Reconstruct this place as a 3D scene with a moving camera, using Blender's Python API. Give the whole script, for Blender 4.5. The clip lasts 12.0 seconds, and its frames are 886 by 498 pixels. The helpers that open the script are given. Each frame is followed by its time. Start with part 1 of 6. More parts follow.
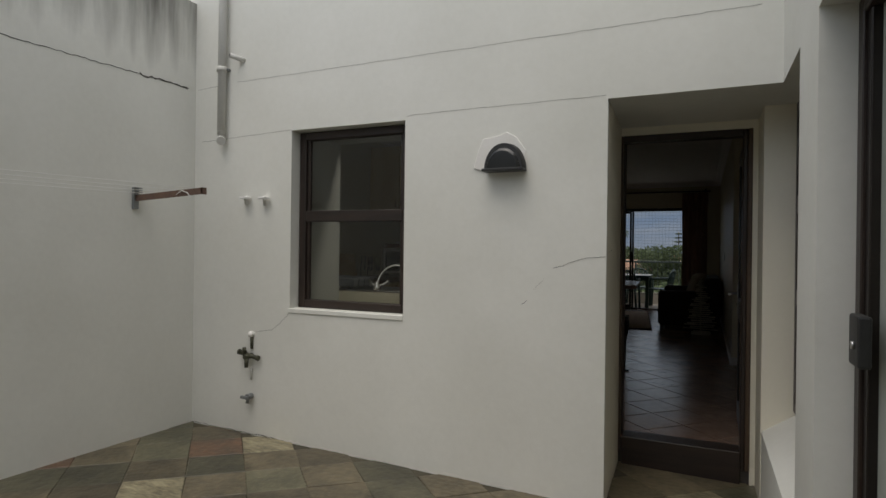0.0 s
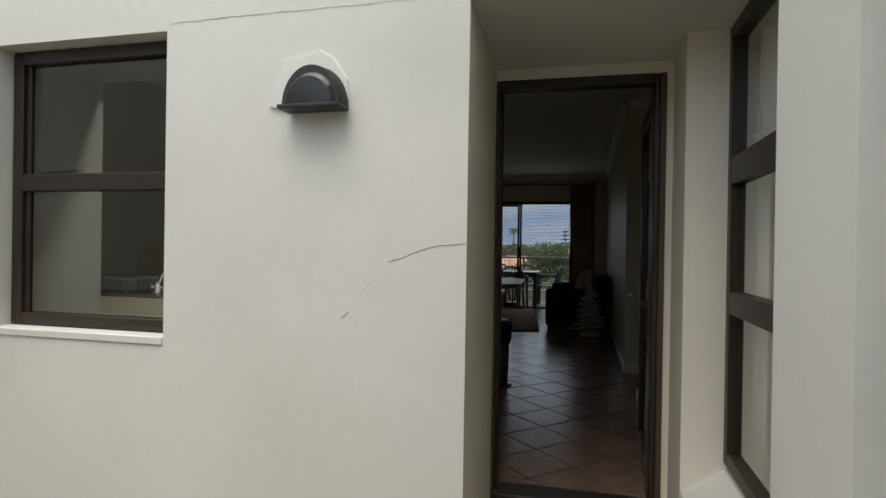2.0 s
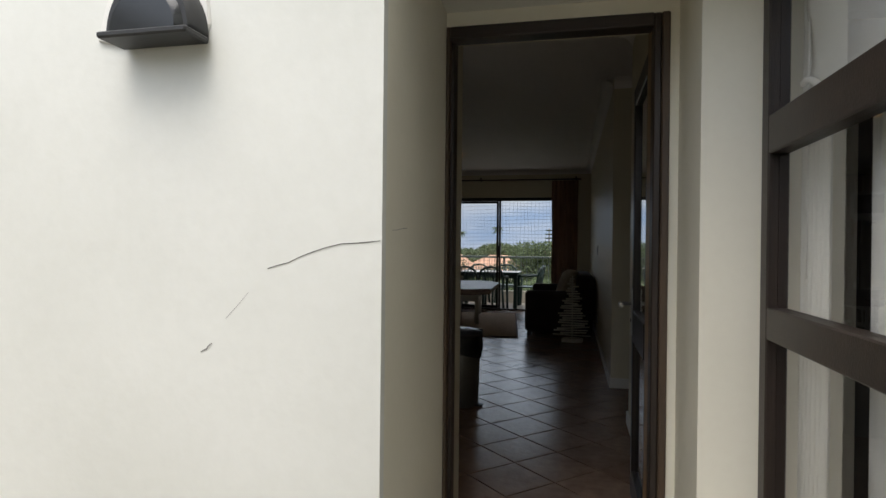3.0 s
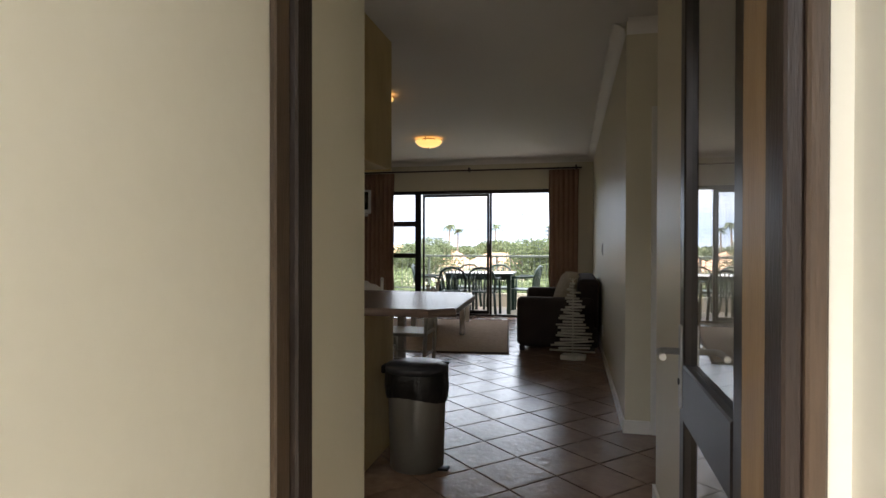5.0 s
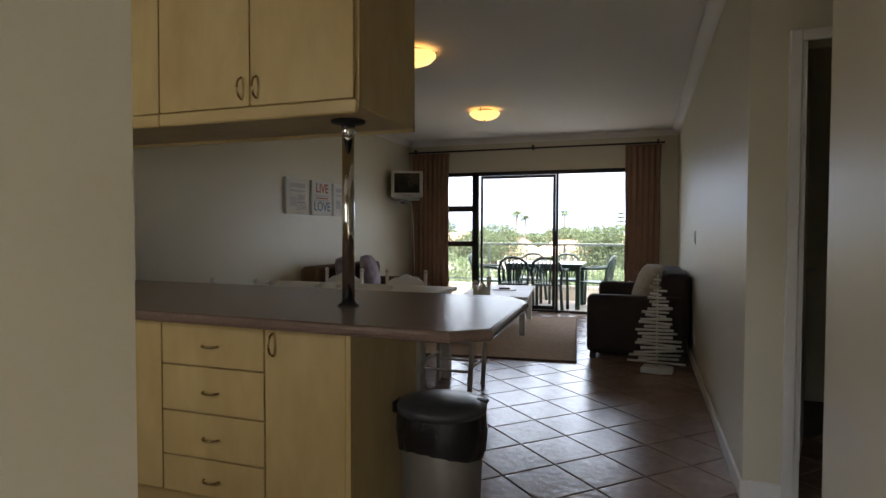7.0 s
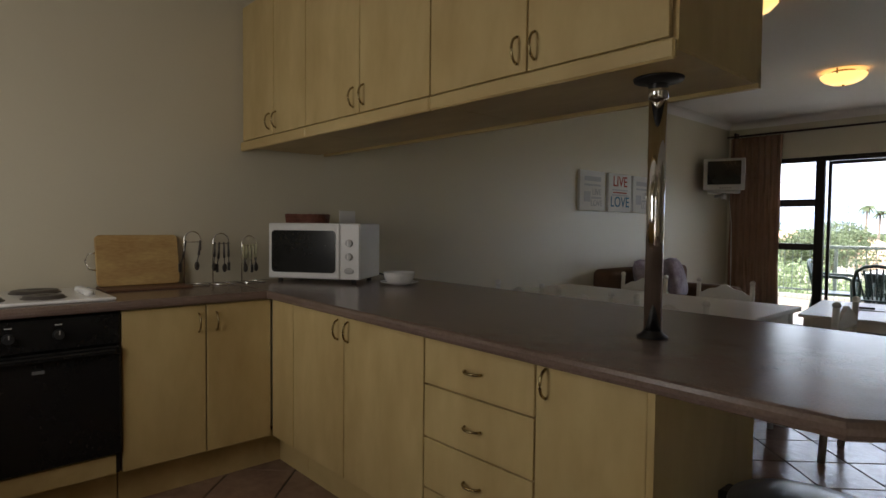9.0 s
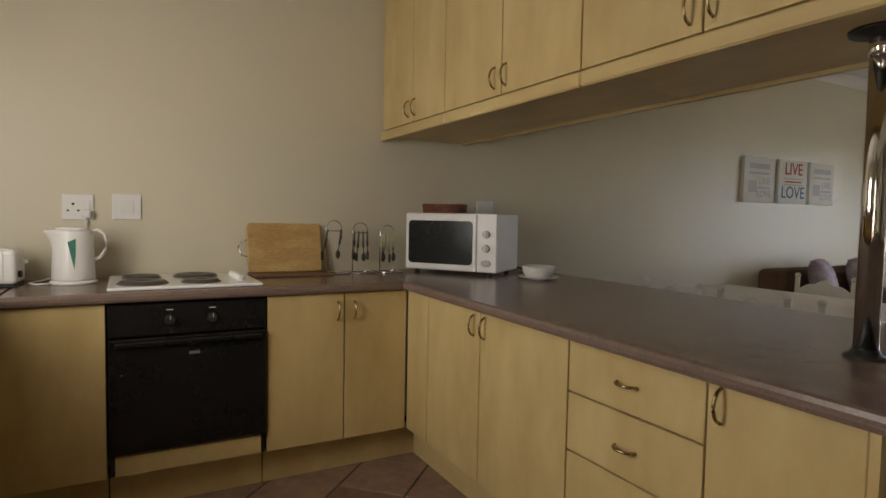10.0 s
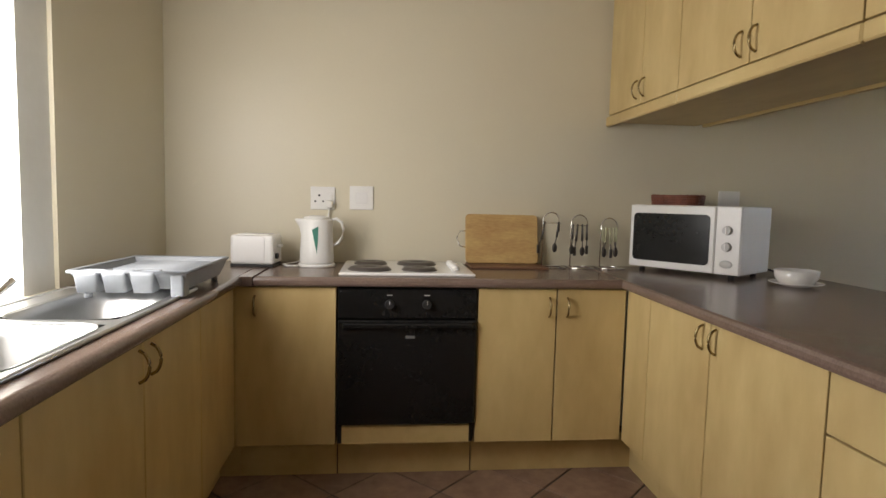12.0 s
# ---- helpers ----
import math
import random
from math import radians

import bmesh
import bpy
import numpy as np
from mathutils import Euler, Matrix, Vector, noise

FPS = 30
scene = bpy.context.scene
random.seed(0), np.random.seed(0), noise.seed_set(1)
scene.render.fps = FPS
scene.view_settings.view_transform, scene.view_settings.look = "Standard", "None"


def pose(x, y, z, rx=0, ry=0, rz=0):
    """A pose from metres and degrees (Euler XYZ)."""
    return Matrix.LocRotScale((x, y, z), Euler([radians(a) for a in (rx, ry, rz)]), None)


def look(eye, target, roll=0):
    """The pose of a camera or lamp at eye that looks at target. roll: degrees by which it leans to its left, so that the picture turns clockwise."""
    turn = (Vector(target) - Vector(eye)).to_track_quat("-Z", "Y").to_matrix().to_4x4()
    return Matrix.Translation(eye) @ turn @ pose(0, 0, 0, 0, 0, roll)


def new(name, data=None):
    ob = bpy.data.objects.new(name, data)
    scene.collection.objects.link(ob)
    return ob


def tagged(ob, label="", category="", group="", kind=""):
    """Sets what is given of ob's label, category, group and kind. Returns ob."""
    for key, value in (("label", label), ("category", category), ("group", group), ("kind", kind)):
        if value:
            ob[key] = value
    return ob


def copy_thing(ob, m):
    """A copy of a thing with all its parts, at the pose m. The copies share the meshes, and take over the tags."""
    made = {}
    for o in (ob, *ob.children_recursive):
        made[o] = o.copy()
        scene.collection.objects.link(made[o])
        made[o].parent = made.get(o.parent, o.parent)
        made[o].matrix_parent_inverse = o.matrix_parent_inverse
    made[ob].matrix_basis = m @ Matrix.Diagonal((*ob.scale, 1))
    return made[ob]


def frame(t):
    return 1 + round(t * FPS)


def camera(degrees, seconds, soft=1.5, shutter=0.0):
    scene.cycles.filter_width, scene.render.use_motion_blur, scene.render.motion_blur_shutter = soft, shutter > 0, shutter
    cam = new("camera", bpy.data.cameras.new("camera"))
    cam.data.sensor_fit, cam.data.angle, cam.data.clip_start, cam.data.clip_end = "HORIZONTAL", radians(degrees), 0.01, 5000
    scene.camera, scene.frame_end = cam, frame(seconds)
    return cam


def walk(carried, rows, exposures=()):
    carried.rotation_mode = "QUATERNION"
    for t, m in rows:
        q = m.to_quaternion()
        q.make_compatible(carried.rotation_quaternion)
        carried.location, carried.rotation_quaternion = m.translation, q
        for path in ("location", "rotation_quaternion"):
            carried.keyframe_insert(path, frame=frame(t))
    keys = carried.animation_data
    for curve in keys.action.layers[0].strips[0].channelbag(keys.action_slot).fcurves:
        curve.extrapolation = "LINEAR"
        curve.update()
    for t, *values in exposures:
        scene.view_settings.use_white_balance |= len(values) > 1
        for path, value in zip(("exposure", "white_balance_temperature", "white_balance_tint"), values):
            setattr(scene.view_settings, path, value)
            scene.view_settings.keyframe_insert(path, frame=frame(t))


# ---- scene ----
cam = camera(74.9, 12.0)
PATH = [
    (0, (0.109, 0.648, 1.238), (-0.713, 2.471, 1.236), 0.7),
    (0.5, (0.097, 0.908, 1.225), (-0.606, 2.781, 1.219), 0.8),
    (1, (0.066, 1.216, 1.214), (-0.529, 3.126, 1.206), 1.0),
    (1.5, (0.045, 1.54, 1.207), (-0.475, 3.472, 1.199), 0.9),
    (2, (0.04, 1.871, 1.192), (-0.445, 3.812, 1.185), 0.9),
    (2.5, (0.051, 2.223, 1.199), (-0.407, 4.17, 1.19), 0.8),
    (3, (0.057, 2.575, 1.192), (-0.376, 4.528, 1.184), 0.6),
    (5, (0.059, 3.836, 1.212), (-0.374, 5.788, 1.196), 0.1),
    (5.5, (0.05, 4.126, 1.213), (-0.397, 6.076, 1.198), 0.2),
    (6, (0.044, 4.376, 1.214), (-0.426, 6.32, 1.186), 0.2),
    (6.5, (0.013, 4.622, 1.216), (-0.516, 6.55, 1.173), 0.2),
    (6.7, (0.0, 4.696, 1.212), (-0.577, 6.61, 1.16), 0.2),
    (8.3, (-0.272, 5.233, 1.248), (-1.445, 6.851, 1.178), 0.4),
    (8.5, (-0.293, 5.265, 1.253), (-1.576, 6.798, 1.181), 0.6),
    (9, (-0.342, 5.331, 1.227), (-1.826, 6.67, 1.148), 0.6),
    (9.5, (-0.421, 5.375, 1.201), (-2.051, 6.53, 1.11), 1.0),
    (10, (-0.492, 5.411, 1.216), (-2.242, 6.374, 1.105), 1.1),
    (10.5, (-0.543, 5.441, 1.206), (-2.378, 6.228, 1.082), 1.2),
    (11, (-0.574, 5.481, 1.219), (-2.484, 6.058, 1.075), 1.2),
    (11.5, (-0.584, 5.515, 1.226), (-2.544, 5.88, 1.072), 1.3),
    (12, (-0.587, 5.534, 1.226), (-2.57, 5.74, 1.063), 1.4),
]
EXPOSURES = [(0.0, 0.17, 6800, 9), (1.0, 0.22, 6800, 9), (1.5, 0.36, 6800, 9), (2.0, 0.79, 6750, 9), (2.5, 1.12, 6700, 9), (3.0, 1.4, 6650, 9), (4.0, 1.8, 6600, 11), (5.0, 3.38, 7000, 12), (5.5, 3.72, 6850, 12), (6.5, 3.85, 6780, 12), (8.5, 3.36, 6400, 12), (9.5, 4.2, 6780, 13), (10.5, 4.75, 6850, 13), (11.0, 4.88, 6700, 13), (12.0, 5.08, 6450, 13)]
walk(cam, [(t, look(eye, target, roll)) for t, eye, target, roll in PATH], EXPOSURES)

# ---- world, sun, exposure ----
world = bpy.data.worlds.new("sky")
scene.world = world
world.use_nodes = True
wn = world.node_tree
sky = wn.nodes.new("ShaderNodeTexSky")
sky.sky_type = "NISHITA"
sky.sun_disc = False
sky.sun_elevation = radians(66)
sky.sun_rotation = radians(186)
sky.dust_density = 2.0
sky.air_density = 1.0
sky.ozone_density = 2.0
pale = wn.nodes.new("ShaderNodeHueSaturation")
pale.inputs["Saturation"].default_value = 0.5
wn.links.new(sky.outputs[0], pale.inputs["Color"])
wn.links.new(pale.outputs[0], wn.nodes["Background"].inputs[0])
wn.nodes["Background"].inputs[1].default_value = 0.15
sun = new("sun", bpy.data.lights.new("sun", "SUN"))
sun.data.energy = 1.35
sun.data.angle = radians(70)
sun.data.color = (1.0, 0.96, 0.9)
sun.matrix_basis = look((0, 0, 10), (0.1, 1.0, 5.0))

# daylight of the kitchen window's opening
win = new("kitchen_daylight", bpy.data.lights.new("kitchen_daylight", "AREA"))
win.data.shape, win.data.size, win.data.size_y = "RECTANGLE", 0.72, 1.06
win.data.energy = 0.85
win.data.color = (1.0, 0.97, 0.92)
win.matrix_basis = look((-2.06, 4.40, 1.43), (-2.85, 6.0, 0.80))

# ---- materials ----


def material(name, c1, c2=None, rough=0.6, metal=0.0, scale=3.0, fine=60.0, bump=0.05, stretch=(1, 1, 1), mixfine=0.3, spec=0.5, coat=0.0, rnd=0.0):
    """Two colours mixed by a broad and a fine noise, with a fine relief."""
    m = bpy.data.materials.new(name)
    m.use_nodes = True
    n, l = m.node_tree.nodes, m.node_tree.links
    b = n["Principled BSDF"]
    b.inputs["Roughness"].default_value = rough
    b.inputs["Metallic"].default_value = metal
    b.inputs["Specular IOR Level"].default_value = spec
    b.inputs["Coat Weight"].default_value = coat
    c2 = c2 or tuple(v * 0.85 for v in c1)
    geo = n.new("ShaderNodeNewGeometry")
    mp = n.new("ShaderNodeMapping")
    mp.inputs["Scale"].default_value = stretch
    l.new(geo.outputs["Position"], mp.inputs[0])
    big = n.new("ShaderNodeTexNoise")
    big.inputs["Scale"].default_value = scale
    big.inputs["Detail"].default_value = 6
    small = n.new("ShaderNodeTexNoise")
    small.inputs["Scale"].default_value = fine
    small.inputs["Detail"].default_value = 4
    l.new(mp.outputs[0], big.inputs[0])
    l.new(mp.outputs[0], small.inputs[0])
    add = n.new("ShaderNodeMix")
    add.inputs[0].default_value = mixfine
    l.new(big.outputs[0], add.inputs[2])
    l.new(small.outputs[0], add.inputs[3])
    ramp = n.new("ShaderNodeValToRGB")
    ramp.color_ramp.elements[0].position = 0.32
    ramp.color_ramp.elements[1].position = 0.68
    ramp.color_ramp.elements[0].color = (*c2, 1)
    ramp.color_ramp.elements[1].color = (*c1, 1)
    l.new(add.outputs[0], ramp.inputs[0])
    out = ramp.outputs[0]
    if rnd:
        info = n.new("ShaderNodeObjectInfo")
        hsv = n.new("ShaderNodeHueSaturation")
        mr = n.new("ShaderNodeMapRange")
        mr.inputs[3].default_value = 1 - rnd
        mr.inputs[4].default_value = 1 + rnd
        l.new(info.outputs["Random"], mr.inputs[0])
        l.new(mr.outputs[0], hsv.inputs["Value"])
        l.new(out, hsv.inputs["Color"])
        out = hsv.outputs[0]
    l.new(out, b.inputs["Base Color"])
    if bump:
        bp = n.new("ShaderNodeBump")
        bp.inputs["Strength"].default_value = bump
        bp.inputs["Distance"].default_value = 0.01
        l.new(small.outputs[0], bp.inputs["Height"])
        l.new(bp.outputs[0], b.inputs["Normal"])
    return m


def glowing(name, color, strength):
    m = bpy.data.materials.new(name)
    m.use_nodes = True
    b = m.node_tree.nodes["Principled BSDF"]
    b.inputs["Base Color"].default_value = (*color, 1)
    b.inputs["Emission Color"].default_value = (*color, 1)
    b.inputs["Emission Strength"].default_value = strength
    b.inputs["Roughness"].default_value = 0.3
    return m


def clear_glass(name, tint=(1, 1, 1), rough=0.0):
    m = bpy.data.materials.new(name)
    m.use_nodes = True
    b = m.node_tree.nodes["Principled BSDF"]
    b.inputs["Base Color"].default_value = (*tint, 1)
    b.inputs["Transmission Weight"].default_value = 1.0
    b.inputs["Roughness"].default_value = rough
    b.inputs["IOR"].default_value = 1.45
    return m


M = {}
M["plaster"] = material("painted_plaster", (0.745, 0.74, 0.69), (0.64, 0.635, 0.58), 0.75, scale=1.0, fine=28, bump=0.08, mixfine=0.18)
M["cream"] = material("cream_plaster", (0.80, 0.755, 0.63), (0.73, 0.685, 0.56), 0.7, scale=0.9, fine=35, bump=0.06, mixfine=0.2)
M["inwall"] = material("interior_paint", (0.65, 0.60, 0.46), (0.61, 0.56, 0.425), 0.42, scale=0.8, fine=90, bump=0.03, mixfine=0.2)
M["ceiling"] = material("ceiling_paint", (0.83, 0.80, 0.77), (0.79, 0.76, 0.73), 0.7, scale=0.6, fine=80, bump=0.03)
M["trim"] = material("white_trim_paint", (0.78, 0.76, 0.72), (0.70, 0.68, 0.63), 0.4, scale=4, fine=60, bump=0.03)
M["timber"] = material("dark_stained_timber", (0.036, 0.0225, 0.0165), (0.016, 0.011, 0.0085), 0.42, scale=4, fine=40, bump=0.15, stretch=(6, 6, 0.6))
M["timber_h"] = material("dark_stained_timber_rail", (0.036, 0.0225, 0.0165), (0.016, 0.011, 0.0085), 0.42, scale=4, fine=40, bump=0.15, stretch=(0.6, 6, 6))
M["brownframe"] = material("varnished_brown_timber", (0.32, 0.21, 0.11), (0.21, 0.13, 0.065), 0.45, scale=4, fine=40, bump=0.12, stretch=(6, 6, 0.6))
# lighter copy of the dark timber, painted for the frame's lit outer faces
M["umber"] = material("lit_face_timber", (0.095, 0.06, 0.036), (0.05, 0.032, 0.02), 0.5, scale=4, fine=40, bump=0.15, stretch=(6, 6, 0.6))
M["bronze"] = material("bronze_aluminium", (0.035, 0.028, 0.024), (0.022, 0.018, 0.016), 0.35, metal=0.6, scale=4, fine=80, bump=0.02)
M["glass"] = clear_glass("window_glass")
# grey tint added to dim the kitchen's look through the pane
M["tinted"] = clear_glass("dimming_grey_glass", (0.44, 0.45, 0.43))
M["frost"] = material("frosted_glass", (0.50, 0.53, 0.48), (0.46, 0.49, 0.44), 0.22, scale=3, fine=200, bump=0.02)
M["slate"] = material("slate_tile", (0.16, 0.132, 0.082), (0.05, 0.042, 0.027), 0.42, scale=4.5, fine=24, bump=0.6, mixfine=0.4, rnd=0.4)
M["slate_g"] = material("slate_tile_green", (0.125, 0.116, 0.072), (0.042, 0.04, 0.026), 0.42, scale=4.5, fine=24, bump=0.6, mixfine=0.4, rnd=0.4)
M["slate_r"] = material("slate_tile_rust", (0.17, 0.095, 0.055), (0.046, 0.035, 0.025), 0.42, scale=4.5, fine=24, bump=0.6, mixfine=0.4, rnd=0.4)
M["slate_l"] = material("slate_tile_pale", (0.34, 0.30, 0.19), (0.075, 0.063, 0.04), 0.42, scale=6, fine=24, bump=0.6, mixfine=0.35, rnd=0.2, stretch=(1, 2.5, 1))
M["yardgrout"] = material("mossy_joint", (0.09, 0.08, 0.055), (0.045, 0.04, 0.028), 0.95, scale=5, fine=60, bump=0.3)
M["grout"] = material("dark_grout", (0.075, 0.065, 0.055), (0.04, 0.035, 0.03), 0.9, scale=5, fine=80, bump=0.2)
M["tile"] = material("glazed_terracotta_tile", (0.30, 0.20, 0.145), (0.20, 0.125, 0.09), 0.24, scale=6, fine=22, bump=0.28, mixfine=0.4, rnd=0.1)
M["maple"] = material("maple_laminate", (0.64, 0.495, 0.23), (0.49, 0.35, 0.148), 0.42, scale=2.6, fine=11, bump=0.015, stretch=(2.0, 2.0, 0.75), mixfine=0.25)
M["maple_h"] = material("maple_laminate_lengthwise", (0.64, 0.495, 0.23), (0.49, 0.35, 0.148), 0.42, scale=2.6, fine=11, bump=0.015, stretch=(0.75, 2.0, 2.0), mixfine=0.25)
M["edge"] = material("brown_cabinet_edging", (0.16, 0.10, 0.055), None, 0.5, scale=5, fine=50, bump=0.02)
M["counter"] = material("brown_laminate_worktop", (0.22, 0.155, 0.125), (0.15, 0.105, 0.085), 0.24, scale=12, fine=160, bump=0.03, mixfine=0.6)
M["chrome"] = material("chrome", (0.86, 0.85, 0.83), (0.80, 0.79, 0.77), 0.07, metal=1.0, scale=3, fine=60, bump=0.0)
M["brass"] = material("antique_brass", (0.42, 0.33, 0.17), (0.3, 0.23, 0.12), 0.25, metal=1.0, scale=8, fine=60, bump=0.02)
M["steel"] = material("brushed_steel", (0.62, 0.62, 0.61), (0.54, 0.54, 0.53), 0.36, metal=1.0, scale=3, fine=90, bump=0.02, stretch=(1, 12, 1))
M["black"] = material("black_enamel", (0.009, 0.009, 0.009), (0.007, 0.007, 0.007), 0.25, scale=4, fine=60, bump=0.0, spec=0.3)
M["blackmatt"] = material("matt_black_plastic", (0.02, 0.02, 0.02), (0.012, 0.012, 0.012), 0.5, scale=6, fine=90, bump=0.05)
M["hotplate"] = material("cast_iron_plate", (0.09, 0.075, 0.065), (0.05, 0.043, 0.04), 0.4, scale=12, fine=120, bump=0.1)
M["white"] = material("white_plastic", (0.80, 0.79, 0.76), (0.75, 0.74, 0.71), 0.32, scale=4, fine=80, bump=0.01)
M["enamel"] = material("white_enamel", (0.82, 0.81, 0.79), (0.78, 0.77, 0.75), 0.18, scale=4, fine=80, bump=0.0)
M["china"] = material("white_china", (0.82, 0.80, 0.76), None, 0.15, scale=4, fine=80, bump=0.0)
M["greyplastic"] = material("grey_plastic", (0.26, 0.275, 0.29), (0.22, 0.235, 0.25), 0.4, scale=4, fine=80, bump=0.02)
M["green"] = material("green_print", (0.04, 0.2, 0.14), None, 0.4, bump=0)
M["board"] = material("bamboo_wood", (0.60, 0.42, 0.175), (0.40, 0.235, 0.085), 0.5, scale=5, fine=40, bump=0.05, stretch=(3, 0.8, 3), mixfine=0.35)
M["board2"] = material("brown_wood", (0.18, 0.09, 0.05), (0.12, 0.06, 0.035), 0.5, scale=4, fine=30, bump=0.05, stretch=(4, 0.7, 4))
M["wicker"] = material("red_wicker", (0.26, 0.09, 0.05), (0.12, 0.035, 0.02), 0.5, scale=20, fine=120, bump=0.2)
M["screen"] = material("dark_glass_screen", (0.016, 0.017, 0.017), (0.012, 0.013, 0.013), 0.16, bump=0)
M["cutlery"] = material("worn_cutlery_steel", (0.20, 0.19, 0.18), (0.11, 0.105, 0.10), 0.3, metal=0.9, scale=14, fine=60, bump=0.05)
M["bonehandle"] = material("ivory_cutlery_plastic", (0.55, 0.53, 0.33), (0.42, 0.41, 0.26), 0.35, scale=30, fine=90, bump=0.02)
M["silver"] = material("silver_plastic", (0.52, 0.51, 0.49), (0.46, 0.45, 0.43), 0.4, scale=4, fine=60, bump=0.02)
M["curtain"] = material("rust_curtain_cloth", (0.33, 0.20, 0.135), (0.245, 0.145, 0.095), 0.9, scale=3, fine=140, bump=0.2)
M["rod"] = material("dark_curtain_rod", (0.05, 0.03, 0.022), None, 0.45, bump=0.02)
M["rug"] = material("woven_jute_rug", (0.56, 0.43, 0.30), (0.34, 0.24, 0.16), 0.95, scale=14, fine=55, bump=0.8, mixfine=0.6, stretch=(1, 3, 1))
M["sofa"] = material("dark_brown_suede", (0.045, 0.033, 0.03), (0.028, 0.02, 0.018), 0.9, scale=4, fine=90, bump=0.15)
M["sofa2"] = material("brown_suede", (0.19, 0.115, 0.07), (0.12, 0.07, 0.045), 0.9, scale=4, fine=90, bump=0.15)
M["cushion"] = material("beige_striped_cloth", (0.42, 0.36, 0.27), (0.30, 0.25, 0.19), 0.95, scale=4, fine=70, bump=0.2, stretch=(1, 6, 6))
M["cushion2"] = material("mauve_checked_cloth", (0.44, 0.39, 0.42), (0.18, 0.13, 0.17), 0.95, scale=9, fine=70, bump=0.2)
M["drift"] = material("bleached_driftwood", (0.70, 0.67, 0.60), (0.55, 0.52, 0.46), 0.8, scale=10, fine=60, bump=0.2)
M["whitewood"] = material("white_painted_wood", (0.70, 0.67, 0.61), (0.62, 0.59, 0.53), 0.45, scale=4, fine=50, bump=0.06)
M["greenplastic"] = material("dark_green_plastic", (0.018, 0.05, 0.04), (0.013, 0.038, 0.03), 0.38, scale=4, fine=60, bump=0.02)
M["binbag"] = material("black_bin_liner", (0.012, 0.012, 0.013), (0.008, 0.008, 0.009), 0.35, scale=14, fine=30, bump=0.6)
M["bin"] = material("grey_metallic_bin", (0.26, 0.25, 0.23), (0.22, 0.21, 0.19), 0.38, metal=0.5, scale=3, fine=60, bump=0.02)
M["binlid"] = material("dark_grey_lid", (0.06, 0.062, 0.07), (0.045, 0.047, 0.054), 0.3, scale=4, fine=60, bump=0.02)
M["lampshade"] = glowing("lit_alabaster_glass", (1.0, 0.60, 0.20), 0.13)
M["cloth"] = material("white_blind_cloth", (0.80, 0.79, 0.74), (0.72, 0.71, 0.66), 0.95, scale=5, fine=120, bump=0.2)
M["canvas"] = material("printed_canvas", (0.78, 0.78, 0.76), (0.72, 0.72, 0.70), 0.8, scale=6, fine=120, bump=0.08)
M["redink"] = material("red_print", (0.52, 0.07, 0.055), None, 0.8, bump=0)
M["blueink"] = material("blue_print", (0.08, 0.25, 0.40), None, 0.8, bump=0)
M["greyink"] = material("grey_print", (0.56, 0.58, 0.61), None, 0.8, bump=0)
M["concrete"] = material("balcony_plaster", (0.62, 0.58, 0.50), (0.52, 0.48, 0.41), 0.8, scale=2, fine=40, bump=0.1)
M["paving"] = material("balcony_tile", (0.55, 0.50, 0.43), (0.47, 0.42, 0.36), 0.35, scale=4, fine=40, bump=0.05)
M["railpaint"] = material("green_grey_rail_paint", (0.10, 0.13, 0.12), (0.08, 0.1, 0.09), 0.5, bump=0.02)
M["leaf"] = material("green_leaves", (0.12, 0.15, 0.075), (0.065, 0.09, 0.04), 0.8, scale=1.2, fine=7, bump=0, mixfine=0.5)
M["leaf2"] = material("light_green_leaves", (0.16, 0.205, 0.095), (0.105, 0.14, 0.062), 0.55, scale=1.2, fine=7, bump=0, mixfine=0.5)


def translucent(m, share):
    """Lets part of the light through thin leaves."""
    n, l = m.node_tree.nodes, m.node_tree.links
    b = n["Principled BSDF"]
    tr = n.new("ShaderNodeBsdfTranslucent")
    l.new(b.inputs["Base Color"].links[0].from_socket, tr.inputs[0])
    mx = n.new("ShaderNodeMixShader")
    mx.inputs[0].default_value = share
    l.new(b.outputs[0], mx.inputs[1])
    l.new(tr.outputs[0], mx.inputs[2])
    l.new(mx.outputs[0], n["Material Output"].inputs[0])


translucent(M["leaf"], 0.35)
translucent(M["leaf2"], 0.35)
M["bark"] = material("grey_bark", (0.16, 0.12, 0.09), (0.09, 0.07, 0.05), 0.9, scale=6, fine=30, bump=0.4)
M["roof"] = material("terracotta_roof", (0.42, 0.25, 0.16), (0.30, 0.17, 0.11), 0.8, scale=1.2, fine=12, bump=0.3)
M["facade"] = material("house_plaster", (0.68, 0.62, 0.52), (0.60, 0.54, 0.45), 0.8, scale=0.6, fine=12, bump=0.05)
M["grass"] = material("dry_grass_ground", (0.12, 0.13, 0.05), (0.07, 0.08, 0.035), 0.95, scale=0.6, fine=9, bump=0.3)
M["pvc"] = material("grey_white_pvc", (0.62, 0.61, 0.57), (0.55, 0.54, 0.5), 0.5, scale=5, fine=50, bump=0.05)
M["oldbrass"] = material("tarnished_brass", (0.10, 0.10, 0.065), (0.05, 0.05, 0.035), 0.5, metal=0.5, scale=20, fine=80, bump=0.3)
# crack and groove tones also stand in for the shade inside uncut grooves
M["crack"] = material("crack_and_groove_shade", (0.10, 0.09, 0.08), None, 0.95, bump=0)
M["groove"] = material("groove_shade_and_hairline", (0.30, 0.29, 0.27), (0.18, 0.175, 0.16), 0.95, scale=9, fine=60, bump=0.1)
M["net"] = material("dark_net_cord", (0.06, 0.075, 0.09), None, 0.8, bump=0)
